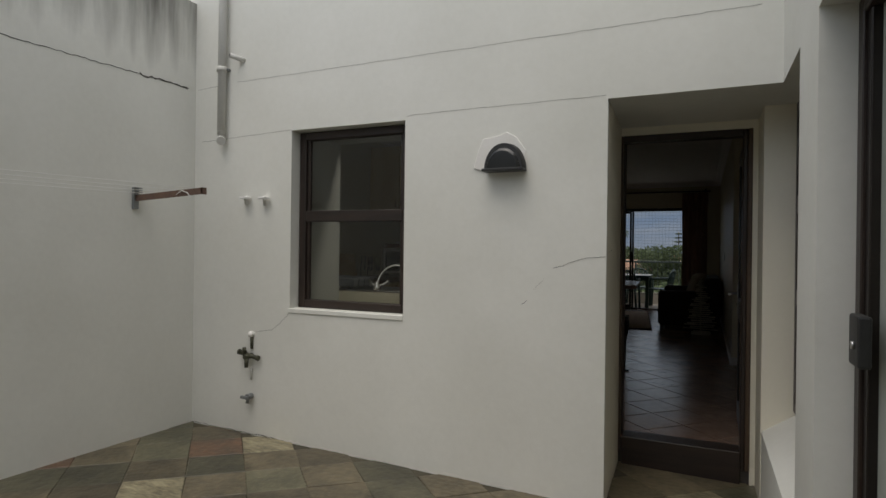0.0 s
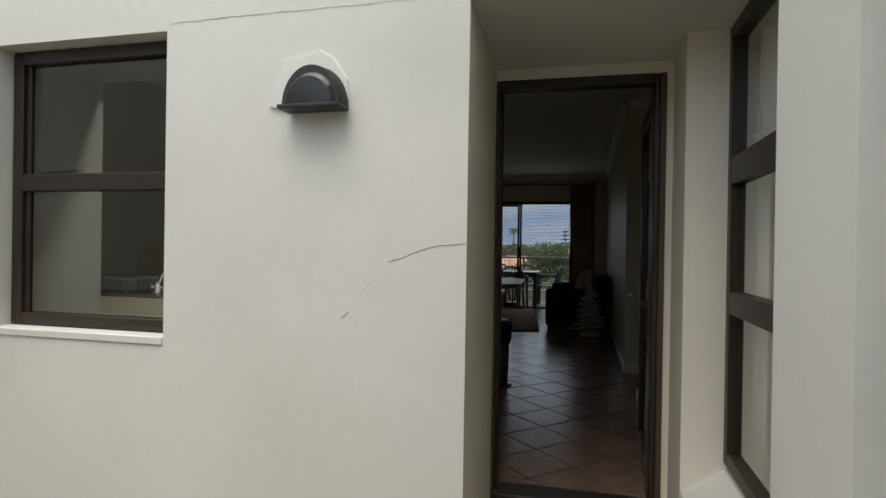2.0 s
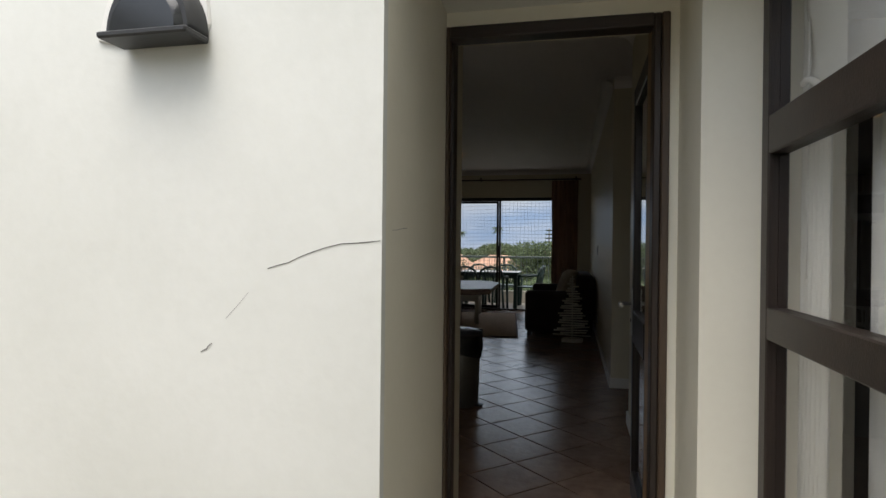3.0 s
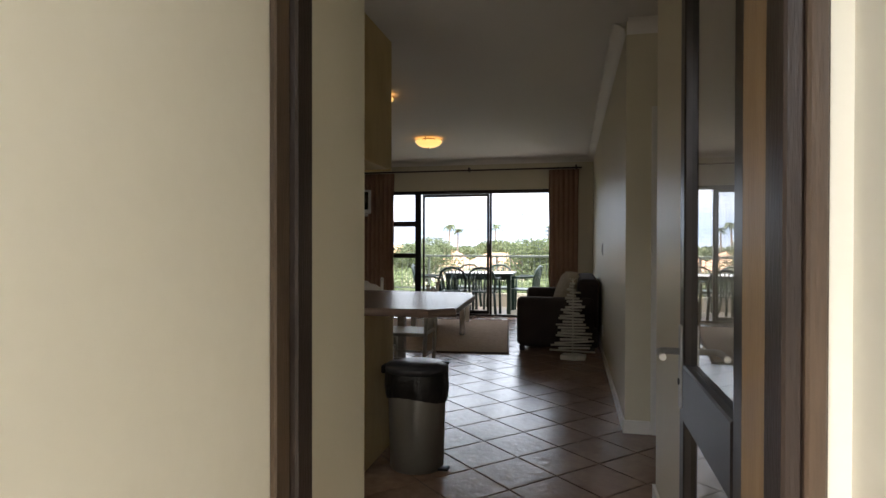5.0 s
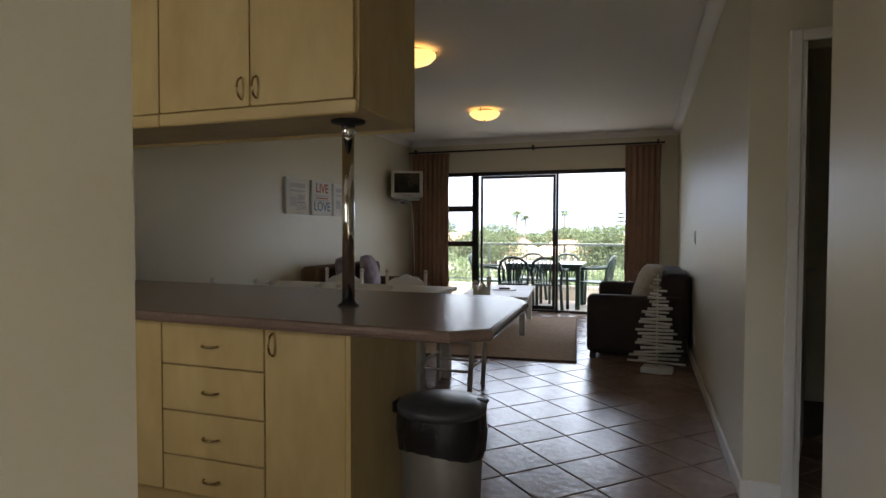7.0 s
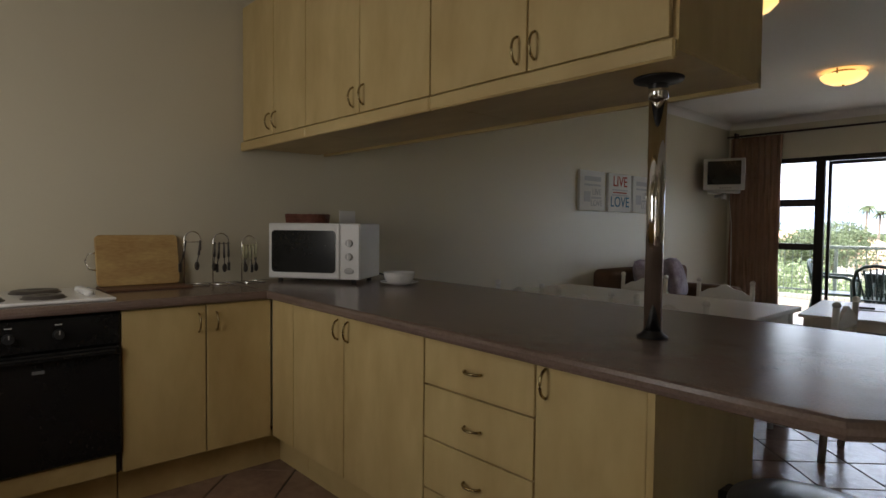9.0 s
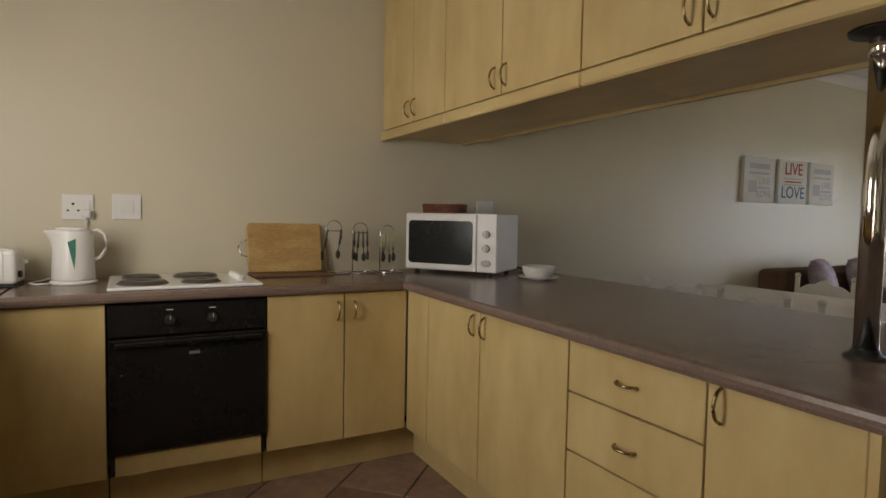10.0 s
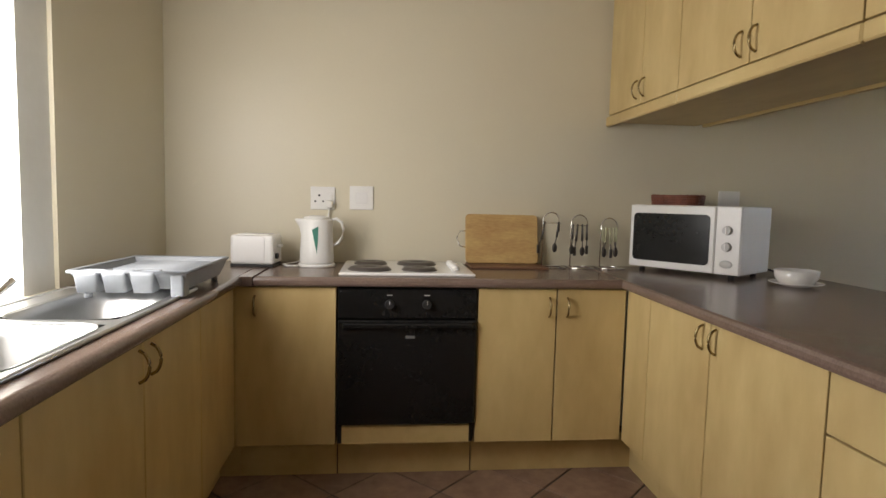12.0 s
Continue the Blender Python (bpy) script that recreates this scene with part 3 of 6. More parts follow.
cabinet_x(KY, 5.343, [(KY - 0.001, 5.343, 5.005)], "maple laminate base cabinet with one door beside the oven")
cabinet_x(5.947, PY, [(5.947, 6.30, 6.265), (6.30, PY - 0.004, 6.345)], "maple laminate base cabinet with two doors and brass handles")
DZ = (0.168, CB - 0.006)
cabinet_y(FX + 0.004, -2.82, [(FX + 0.001, -2.82, *DZ, None)], "narrow maple laminate corner filler unit", PY, 0.50, -1)
cabinet_y(-2.82, -1.865, [(-2.82, -2.38, *DZ, ("h", -2.42)), (-2.38, -1.865, *DZ, ("h", -2.342))], "maple laminate base cabinet with two doors under the bar counter", PY, 0.60, -1)
cabinet_y(-1.865, -1.375, [(-1.865, -1.375, 0.683, DZ[1], ("d",)), (-1.865, -1.375, 0.497, 0.677, ("d",)), (-1.865, -1.375, 0.318, 0.491, ("d",)), (-1.865, -1.375, 0.168, 0.312, ("d",))],
          "maple laminate unit with four drawers and brass handles", PY, 0.60, -1)
end_unit = cabinet_y(-1.375, -1.03, [(-1.375, -1.03, *DZ, ("h", -1.335))], "maple laminate end cabinet with one door and a brown side panel", PY, 0.60, -1)
part("side_panel", B(-1.029, -1.010, PY - 0.004, PY + 0.62, 0.0, CB - 0.002), "maple", end_unit)
cabinet_y(FX - 0.08, -2.60, [(FX + 0.0, -2.60, *DZ, None)], "narrow maple laminate corner panel beside the sink unit", SY, 0.5, 1)
cabinet_y(-2.60, -1.62, [(-2.60, -2.13, *DZ, ("h", -2.168)), (-2.13, -1.62, *DZ, ("h", -2.092))], "maple laminate sink cabinet with two doors", SY, 0.5, 1, top=0.735)
cabinet_y(-1.62, -0.64, [(-1.62, -1.13, *DZ, ("h", -1.165)), (-1.13, -0.64, *DZ, ("h", -1.095))], "maple laminate base cabinet at the sink run's end", SY, 0.5, 1, top=0.735)

# worktops
struct_like = "brown mottled laminate worktop with a rounded front edge"
tagged(part("worktop", prism(bmesh.new(), [(W + 0.001, 5.003), (-3.012, 5.003), (-3.012, 6.597), (W + 0.001, 6.597)], CB, CT, 0.014), "counter"), struct_like + " under the hob", "worktop", "worktops")
tagged(part("worktop", prism(bmesh.new(), [(W + 0.001, 6.60), (-0.605, 6.505), (-0.489, 6.605), (-0.525, 7.39), (-0.64, 7.555), (W + 0.001, 7.64)], CB, CT, 0.014), "counter"), "brown laminate bar counter with clipped corners", "worktop", "worktops")


def sink_top():
    """The sink run's worktop: one slab with an opening for the bowls and a rounded front."""
    bm = bmesh.new()
    x0, x1, y0, y1 = W + 0.001, -0.625, 4.446, 4.94
    bx0, bx1, by0, by1 = -2.62, -1.44, 4.50, 4.88
    xs, ys = [x0, x0 + 0.605, bx0, bx1, x1], [y0, by0, by1, y1] + [y1 + 0.02 * math.sin(math.pi / 2 * k / 6) for k in range(1, 7)]
    drop = [0, 0, 0, 0] + [0.02 * (1 - math.cos(math.pi / 2 * k / 6)) for k in range(1, 7)]
    v = {}

    def at(i, j, top):
        key = (i, j, top)
        if key not in v:
            d = drop[j] if i > 0 or j < 4 else 0
            v[key] = bm.verts.new((xs[i], ys[j], (CT - d) if top else (CB + d)))
        return v[key]
    cells = {(i, j) for i in range(4) for j in range(9) if not (i == 2 and j == 1) and (j < 3 or i > 0)}
    for i, j in cells:
        ring = [(i, j), (i + 1, j), (i + 1, j + 1), (i, j + 1)]
        bm.faces.new([at(*p, True) for p in ring]).smooth = j > 2
        bm.faces.new([at(*p, False) for p in ring[::-1]]).smooth = j > 2
        for (p, q), nb in zip(zip(ring, ring[1:] + ring[:1]), ((i, j - 1), (i + 1, j), (i, j + 1), (i - 1, j))):
            if nb not in cells and not (j == 8 and nb == (i, 9)):
                bm.faces.new((at(*p, True), at(*q, True), at(*q, False), at(*p, False)))
    bmesh.ops.remove_doubles(bm, verts=bm.verts, dist=0.0001)
    return bm


tagged(part("worktop", sink_top(), "counter"), "brown laminate worktop round the sink", "worktop", "worktops")
tagged(part("worktop", B(W + 0.001, -3.012, 4.943, 5.0, CB, CT - 0.001), "counter"), "narrow brown laminate corner strip of the worktop", "worktop", "worktops")


def sink():
    th = thing("kitchen_sink", (-2.0, 4.7, CT), "stainless steel double bowl sink let into the worktop", "sink")
    bm = bmesh.new()
    bx0, bx1, by0, by1 = -2.64, -1.42, 4.48, 4.895
    bowls = [(-2.56, -2.12, 4.565, 4.862), (-2.06, -1.62, 4.565, 4.862)]
    z = CT + 0.006
    xs = [bx0, bowls[0][0], bowls[0][1], bowls[1][0], bowls[1][1], bx1]
    ys = [by0, bowls[0][2], bowls[0][3], by1]
    v = [[bm.verts.new((p, q, z)) for q in ys] for p in xs]
    for i in range(5):
        for j in range(3):
            if not (j == 1 and i in (1, 3)):
                bm.faces.new((v[i][j], v[i + 1][j], v[i + 1][j + 1], v[i][j + 1]))
    tube(bm, [(bx0, by0, z), (bx1, by0, z), (bx1, by1, z), (bx0, by1, z)], 0.006, 6, closed=True)
    part("sink_deck", bm, "steel", th)
    for a0, a1, c0, c1 in bowls:
        bm = bmesh.new()
        rings = []
        for inset, dz in ((-0.012, 0.002), (0.0, -0.004), (0.012, -0.03), (0.02, -0.11), (0.05, -0.145), (0.15, -0.15)):
            ring = []
            cx, cy = (a0 + a1) / 2, (c0 + c1) / 2
            hx, hy = (a1 - a0) / 2 - inset, (c1 - c0) / 2 - min(inset, 0.13)
            for i in range(40):
                t = 2 * math.pi * i / 40
                c, s = math.cos(t), math.sin(t)
                e = 0.42
                ring.append(bm.verts.new((cx + hx * math.copysign(abs(c) ** e, c), cy + hy * math.copysign(abs(s) ** e, s), z + dz)))
            rings.append(ring)
        for r0, r1 in zip(rings, rings[1:]):
            for i in range(40):
                bm.faces.new((r0[i], r0[(i + 1) % 40], r1[(i + 1) % 40], r1[i])).smooth = True
        bm.faces.new(rings[-1])
        part("bowl", bm, "steel", th)
    return th


sink()


def mixer_tap():
    th = thing("sink_tap", (-2.18, 4.50, CT), "tall chrome mixer tap with a swan neck spout", "tap")
    x, y = -2.18, 4.50
    part("tap_body", lathe(bmesh.new(), x, y, [(0.027, CT + 0.006), (0.027, CT + 0.03), (0.02, CT + 0.05), (0.018, CT + 0.08)], 20), "chrome", th)
    bm = bmesh.new()
    pts = [(x, y, CT + 0.05)] + [(x + 0.14 - 0.14 * math.cos(a), y + 0.08 * math.sin(a / 2), CT + 0.05 + 0.155 * math.sin(a)) for a in [math.pi * i / 14 for i in range(1, 13)]]
    tube(bm, pts, 0.0085, 10)
    part("spout", bm, "chrome", th)
    for s in (-1, 1):
        bm = bmesh.new()
        tube(bm, [(x, y, CT + 0.045), (x + s * 0.05, y + 0.01, CT + 0.055), (x + s * 0.085, y + 0.03, CT + 0.085)], 0.011, 10)
        part("tap_handle", bm, "chrome", th)


mixer_tap()


def upper_cabinets():
    y0, y1, z0, z1 = 6.71, 7.27, 1.645, 2.46
    xs = [W + 0.03, -3.205, -2.865, -2.405, -1.95, -1.498, -1.043]
    hx = {0: -3.243, 1: -3.168, 2: -2.445, 3: -2.368, 4: -1.535, 5: -1.465}
    for k in range(0, 6, 2):
        a, b = xs[k], xs[k + 2]
        th = thing("wall_cabinet", ((a + b) / 2, y0, z0), "maple laminate wall cabinet with two doors hung over the bar counter", "cabinet", "wall cabinets")
        lo = W + 0.002 if k == 0 else a + 0.001
        hi = b + 0.012 if k == 4 else b - 0.001
        part("carcass", B(lo, hi, y0 + 0.02, y1, z0 + 0.032, z1), "maple_h" if k < 4 else "maple", th)
        part("bottom_panel", B(lo, hi, y0 + 0.02, y1 - 0.06, z0 + 0.024, z0 + 0.031), "maple_h", th)
        part("cornice", B(lo, hi, y0 - 0.004, y0 + 0.018, z0, z0 + 0.052, bevel=0.006), "maple_h", th)
        part("back_rail", B(lo, hi, y1 - 0.02, y1 + 0.002, z0 + 0.018, z0 + 0.07), "maple_h", th)
        for j in (k, k + 1):
            d = part("door", B(xs[j] + 0.003, xs[j + 1] - 0.003, y0 - 0.001, y0 + 0.017, z0 + 0.056, z1 - 0.01, bevel=0.002), "maple", th)
            bow_handle("handle", (hx[j], y0 - 0.001, z0 + 0.125), (0, 0, 1), (0, -1, 0), 0.085, d)


upper_cabinets()


def counter_post():
    th = thing("counter_post", (-1.20, 6.955, CT), "polished chrome post between the bar counter and the wall cabinets", "post")
    x, y = -1.20, 6.955
    part("tube", C((x, y, CT + 0.012), (x, y, 1.655), 0.026, seg=36), "chrome", th)
    part("base_flange", lathe(bmesh.new(), x, y, [(0.045, CT), (0.045, CT + 0.005), (0.033, CT + 0.012), (0.0268, CT + 0.022)], 28), "blackmatt", th, "black foot flange")
    part("collar_ring", lathe(bmesh.new(), x, y, [(0.0262, 1.607), (0.029, 1.609), (0.029, 1.649), (0.0262, 1.651)], 28), "chrome", th)
    part("top_flange", lathe(bmesh.new(), x, y, [(0.0295, 1.652), (0.033, 1.656), (0.070, 1.660), (0.072, 1.6685)], 28), "blackmatt", th, "dark top flange")


counter_post()


def oven():
    th = thing("oven", (FX, 5.645, 0.26), "black built-in oven with two knobs and a dark glass door", "oven")
    y0, y1 = 5.348, 5.942
    part("housing", B(W + 0.05, FX - 0.02, y0, y1, 0.165, CB - 0.003), "blackmatt", th)
    part("control_panel", B(FX - 0.018, FX + 0.006, y0, y1, 0.722, 0.852, bevel=0.004), "black", th)
    d = part("oven_door", B(FX - 0.018, FX + 0.018, y0, y1, 0.258, 0.716, bevel=0.006), "black", th)
    part("door_glass", B(FX + 0.0185, FX + 0.021, y0 + 0.07, y1 - 0.07, 0.32, 0.62), "black", d, "dark tinted glass")
    part("door_bar", B(FX + 0.0185, FX + 0.045, y0 + 0.02, y1 - 0.02, 0.685, 0.708, bevel=0.006), "black", d)
    for y in (5.565, 5.725):
        k = part("knob", C((FX + 0.006, y, 0.785), (FX + 0.034, y, 0.785), 0.021, 0.017, seg=20), "blackmatt", th)
        part("pointer", B(FX + 0.0345, FX + 0.037, y - 0.0015, y + 0.0015, 0.787, 0.803), "silver", k)
        part("dial_mark", B(FX + 0.0065, FX + 0.008, y - 0.012, y + 0.012, 0.822, 0.826), "silver", th)
    part("badge", B(FX + 0.0185, FX + 0.022, 5.635, 5.675, 0.64, 0.652), "galv", d)
    part("plinth", B(FX - 0.014, FX + 0.002, y0 + 0.02, y1 - 0.02, 0.172, 0.25), "maple_h", th, "maple strip under the oven")
    part("kick_board", B(FX - 0.10, FX - 0.082, y0, y1, 0.0, 0.163), "maple_h", th)


oven()


def hob():
    th = thing("electric_hob", (-3.33, 5.64, CT), "white enamel hob with four solid plates and side knobs", "hob")
    part("hob_plate", B(-3.58, -3.07, 5.345, 5.94, CT, CT + 0.014, bevel=0.008, seg=2), "enamel", th)
    for x, y, r in ((-3.20, 5.475, 0.092), (-3.44, 5.475, 0.075), (-3.20, 5.70, 0.075), (-3.44, 5.70, 0.092)):
        part("hot_plate", lathe(bmesh.new(), x, y, [(r + 0.006, CT + 0.012), (r + 0.006, CT + 0.017), (r, CT + 0.018), (r - 0.004, CT + 0.026), (r * 0.35, CT + 0.027), (r * 0.3, CT + 0.024), (0.0001, CT + 0.024)], 32), "hotplate", th)
    for i in range(4):
        part("knob", lathe(bmesh.new(), -3.42 + i * 0.07, 5.865, [(0.02, CT + 0.013), (0.019, CT + 0.03), (0.014, CT + 0.036), (0.0001, CT + 0.037)], 18), "white", th)


hob()


def microwave():
    th = thing("microwave_oven", (0, 0, 0), "white countertop microwave with a dark window and dials", "microwave")
    w, d, h, z = 0.545, 0.36, 0.315, 0.022
    part("body", B(0, w, 0.016, d, z, z + h, bevel=0.008, seg=2), "enamel", th)
    part("door", B(0.0, w - 0.115, 0.0, 0.0155, z + 0.002, z + h - 0.002, bevel=0.005), "white", th)
    bm = rounded(bmesh.new(), w - 0.158, h - 0.078, 0.022, 0.003)
    bmesh.ops.transform(bm, matrix=pose(0.02, -0.0005, z + 0.036, 0, 0, -90), verts=bm.verts)
    part("window", bm, "screen", th, "dark glass door window")
    bm = bmesh.new()
    tube(bm, [(w - 0.06, d - 0.004, z + 0.05), (w - 0.02, d + 0.05, 0.03), (w + 0.06, d + 0.08, 0.006), (w + 0.09, d + 0.12, 0.02)], 0.005, 6)
    part("power_cord", bm, "blackmatt", th)
    part("control_panel", B(w - 0.112, w, 0.0, 0.0155, z + 0.002, z + h - 0.002, bevel=0.004), "white", th)
    for hz in (0.205, 0.13):
        k = part("dial", C((w - 0.058, 0.0, z + hz), (w - 0.058, -0.02, z + hz), 0.021, 0.018, seg=20), "silver", th)
        part("pointer", B(w - 0.061, w - 0.055, -0.024, -0.0205, z + hz - 0.014, z + hz + 0.014), "white", k)
    bm = lathe(bmesh.new(), 0, 0, [(0.03, -0.004), (0.028, 0.004), (0.02, 0.006), (0.0001, 0.006)], 24)
    bmesh.ops.transform(bm, matrix=pose(w - 0.058, 0.0, z + 0.05, 90) @ Matrix.Diagonal((1, 0.62, 1, 1)), verts=bm.verts)
    part("door_button", bm, "silver", th)
    for x in (0.05, w - 0.05):
        for y in (0.05, d - 0.05):
            part("foot", C((x, y, 0), (x, y, z + 0.002), 0.014, seg=12), "blackmatt", th)
    th.matrix_basis = pose(-3.455, 6.80, CT, 0, 0, 36)
    b = thing("wicker_basket", (0, 0, 0), "small red-brown wicker basket standing on the microwave", "basket")
    bm = bmesh.new()
    n = 44
    for k in range(6):
        pts = []
        for i in range(n):
            a = 2 * math.pi * i / n
            c, s = math.cos(a), math.sin(a)
            off = 0.004 * (1 if (i + k) % 2 else -1)
            pts.append(((0.115 + off + k * 0.001) * math.copysign(abs(c) ** 0.5, c), (0.07 + off + k * 0.001) * math.copysign(abs(s) ** 0.5, s), 0.005 + k * 0.0085))
        tube(bm, pts, 0.0045, 5, closed=True)
    part("weave", bm, "wicker", b)
    for i in range(0, n, 2):
        a = 2 * math.pi * i / n
        c, s = math.cos(a), math.sin(a)
        p = (0.117 * math.copysign(abs(c) ** 0.5, c), 0.072 * math.copysign(abs(s) ** 0.5, s))
        part("stake", C((p[0], p[1], 0), (p[0], p[1], 0.055), 0.003, seg=5), "wicker", b)
    part("basket_base", B(-0.1, 0.1, -0.06, 0.06, 0.0, 0.006), "wicker", b)
    b.matrix_basis = pose(-3.45, 7.045, CT + z + h, 0, 0, 40)


microwave()


def bowl_and_saucer():
    x, y = -2.885, 7.30
    s = thing("saucer", (x, y, CT), "white china saucer on the bar counter", "saucer")
    part("dish", lathe(bmesh.new(), x, y, [(0.05, CT), (0.055, CT + 0.003), (0.105, CT + 0.016), (0.107, CT + 0.019), (0.1, CT + 0.019), (0.05, CT + 0.007), (0.0001, CT + 0.007)], 40), "china", s)
    b = thing("bowl", (x, y, CT + 0.008), "white china bowl standing on a saucer", "bowl")
    z = CT + 0.008
    part("bowl_body", lathe(bmesh.new(), x, y, [(0.055, z), (0.068, z + 0.006), (0.082, z + 0.03), (0.087, z + 0.062), (0.084, z + 0.063), (0.078, z + 0.032), (0.06, z + 0.01), (0.0001, z + 0.008)], 40), "china", b)


bowl_and_saucer()


def toaster():
    th = thing("toaster", (0, 0, 0), "white two-slice toaster with a dark base", "toaster")
    bm = bmesh.new()
    box(bm, -0.085, 0.085, -0.115, 0.085, 0.012, 0.150, bevel=0.014, seg=3)
    part("body", bm, "white", th)
    part("side_panel", B(0.0852, 0.088, -0.10, 0.045, 0.028, 0.145, bevel=0.001), "enamel", th)
    part("base", B(-0.075, 0.083, -0.115, 0.085, 0.0, 0.0125, bevel=0.003), "blackmatt", th, "black base")
    part("slot_plate", B(-0.05, 0.05, -0.085, 0.055, 0.1495, 0.153), "enamel", th)
    part("lever", B(-0.02, 0.02, 0.0855, 0.107, 0.09, 0.105, bevel=0.003), "white", th)
    part("dial", C((0.035, 0.0855, 0.05), (0.035, 0.097, 0.05), 0.014, seg=16), "blackmatt", th)
    th.matrix_basis = pose(-3.43, 4.945, CT, 0, 0, -4)


toaster()


def kettle():
    x, y = -3.43, 5.215
    th = thing("kettle", (x, y, CT), "white plastic kettle with a green water gauge", "kettle")
    part("power_base", lathe(bmesh.new(), x, y, [(0.088, CT), (0.09, CT + 0.008), (0.084, CT + 0.016), (0.0001, CT + 0.016)], 32), "white", th)
    bm = bmesh.new()
    seg, rings = 40, []
    for r, h, beak in ((0.079, 0.017, 0), (0.081, 0.025, 0), (0.079, 0.08, 0), (0.076, 0.15, 0.0), (0.075, 0.19, 0.010), (0.076, 0.215, 0.026), (0.076, 0.226, 0.032), (0.071, 0.230, 0.026)):
        ring = []
        for i in range(seg):
            t = 2 * math.pi * i / seg
            k = max(0.0, -math.sin(t)) ** 10 * beak
            ring.append(bm.verts.new((x + r * math.cos(t), y + (r + k) * math.sin(t), CT + h)))
        rings.append(ring)
    for r0, r1 in zip(rings, rings[1:]):
        for i in range(seg):
            bm.faces.new((r0[i], r0[(i + 1) % seg], r1[(i + 1) % seg], r1[i])).smooth = True
    bm.faces.new(rings[0][::-1])
    bm.faces.new(rings[-1])
    part("body", bm, "white", th)
    part("lid", lathe(bmesh.new(), x, y, [(0.064, CT + 0.2305), (0.062, CT + 0.238), (0.04, CT + 0.244), (0.0001, CT + 0.246)], 32), "white", th)
    bm = bmesh.new()
    hy = y + 0.005
    tube(bm, [(x, hy + 0.06, CT + 0.222), (x, hy + 0.085, CT + 0.232), (x, hy + 0.112, CT + 0.214), (x, hy + 0.122, CT + 0.18), (x, hy + 0.114, CT + 0.14), (x, hy + 0.095, CT + 0.112), (x, hy + 0.07, CT + 0.10)], 0.0075, 10)
    part("handle", bm, "white", th)
    bm = bmesh.new()
    front = [(-0.016, 0.115), (0.014, 0.13), (0.013, 0.06), (0.008, 0.0)]
    lo = [bm.verts.new((-0.01, a, b)) for a, b in front]
    hi = [bm.verts.new((0.0045 - abs(a) * 0.1, a, b)) for a, b in front]
    for i in range(4):
        bm.faces.new((lo[i], lo[(i + 1) % 4], hi[(i + 1) % 4], hi[i]))
    bm.faces.new(hi)
    bm.faces.new(lo[::-1])
    bmesh.ops.transform(bm, matrix=pose(x + 0.0765, y + 0.0, CT + 0.065, 0, -2, 0), verts=bm.verts)
    part("water_gauge", bm, "green", th, "dark green water gauge")
    bm = bmesh.new()
    tube(bm, [(x + 0.05, y - 0.08, CT + 0.006), (x + 0.06, y - 0.13, CT + 0.006), (x + 0.0, y - 0.16, CT + 0.006), (x - 0.1, y - 0.12, CT + 0.006), (-3.6, y - 0.02, CT + 0.03), (-3.605, y + 0.03, CT + 0.15), (-3.6, y + 0.042, 1.185)], 0.004, 6)
    part("cord", bm, "white", th)


kettle()


def socket(y0, y1, z0, z1, kind):
    th = thing("wall_socket", (W, (y0 + y1) / 2, z0), "white square wall socket" if kind == "socket" else "white square cooker switch plate", "socket", "wall plates")
    part("plate", B(W, W + 0.009, y0, y1, z0, z1, bevel=0.003), "white", th)
    ym, zm = (y0 + y1) / 2, (z0 + z1) / 2
    if kind == "socket":
        for dy, dz, r in ((0, 0.024, 0.006), (-0.02, -0.006, 0.005), (0.02, -0.006, 0.005)):
            part("pin_hole", C((W + 0.0085, ym - 0.018 + dy, zm - 0.01 + dz), (W + 0.0096, ym - 0.018 + dy, zm - 0.01 + dz), r, seg=10), "blackmatt", th)
        part("rocker", B(W + 0.0088, W + 0.014, ym + 0.025, ym + 0.048, zm - 0.01, zm + 0.03, bevel=0.002), "enamel", th)
    elif kind == "switch":
        part("inner_plate", B(W + 0.0088, W + 0.012, ym - 0.03, ym + 0.03, zm - 0.03, zm + 0.03, bevel=0.002), "enamel", th)
        part("rocker", C((W + 0.0118, ym, zm + 0.005), (W + 0.016, ym, zm + 0.005), 0.012, seg=14), "enamel", th)
    else:
        part("inner_plate", B(W + 0.0088, W + 0.011, y0 + 0.012, y1 - 0.012, z0 + 0.012, z1 - 0.012, bevel=0.001), "enamel", th)


socket(5.160, 5.285, 1.170, 1.288, "socket")
socket(5.358, 5.480, 1.174, 1.296, "switch")
socket(7.365, 7.49, 1.205, 1.322, "blank")
pl = thing("power_plug", (W + 0.03, 5.257, 1.20), "white plug in the wall socket", "plug")
part("plug_body", B(W + 0.0145, W + 0.05, 5.238, 5.274, 1.18, 1.218, bevel=0.008, seg=2), "white", pl)


def cutting_boards():
    th = thing("cutting_board", (0, 0, 0), "light bamboo cutting board leaning against the wall", "cutting board")
    bm = rounded(bmesh.new(), 0.385, 0.258, 0.022, 0.018)
    bmesh.ops.translate(bm, verts=bm.verts, vec=(-0.009, 0, 0))
    part("board", bm, "board", th)
    bm = bmesh.new()
    tube(bm, [(0, 0.004, 0.17), (0, -0.03, 0.165), (0, -0.045, 0.13), (0, -0.03, 0.09), (0, 0.004, 0.082)], 0.004, 8)
    part("wire_handle", bm, "chrome", th, "bent chrome handle")
    th.matrix_basis = pose(-3.545, 5.96, CT + 0.012, 0, -12, 0)
    t2 = thing("wooden_tray", (-3.5, 6.16, CT), "flat brown wooden board lying under the cutting board", "cutting board")
    part("board", B(-3.60, -3.38, 5.965, 6.36, CT, CT + 0.011, bevel=0.004), "board2", t2)


cutting_boards()


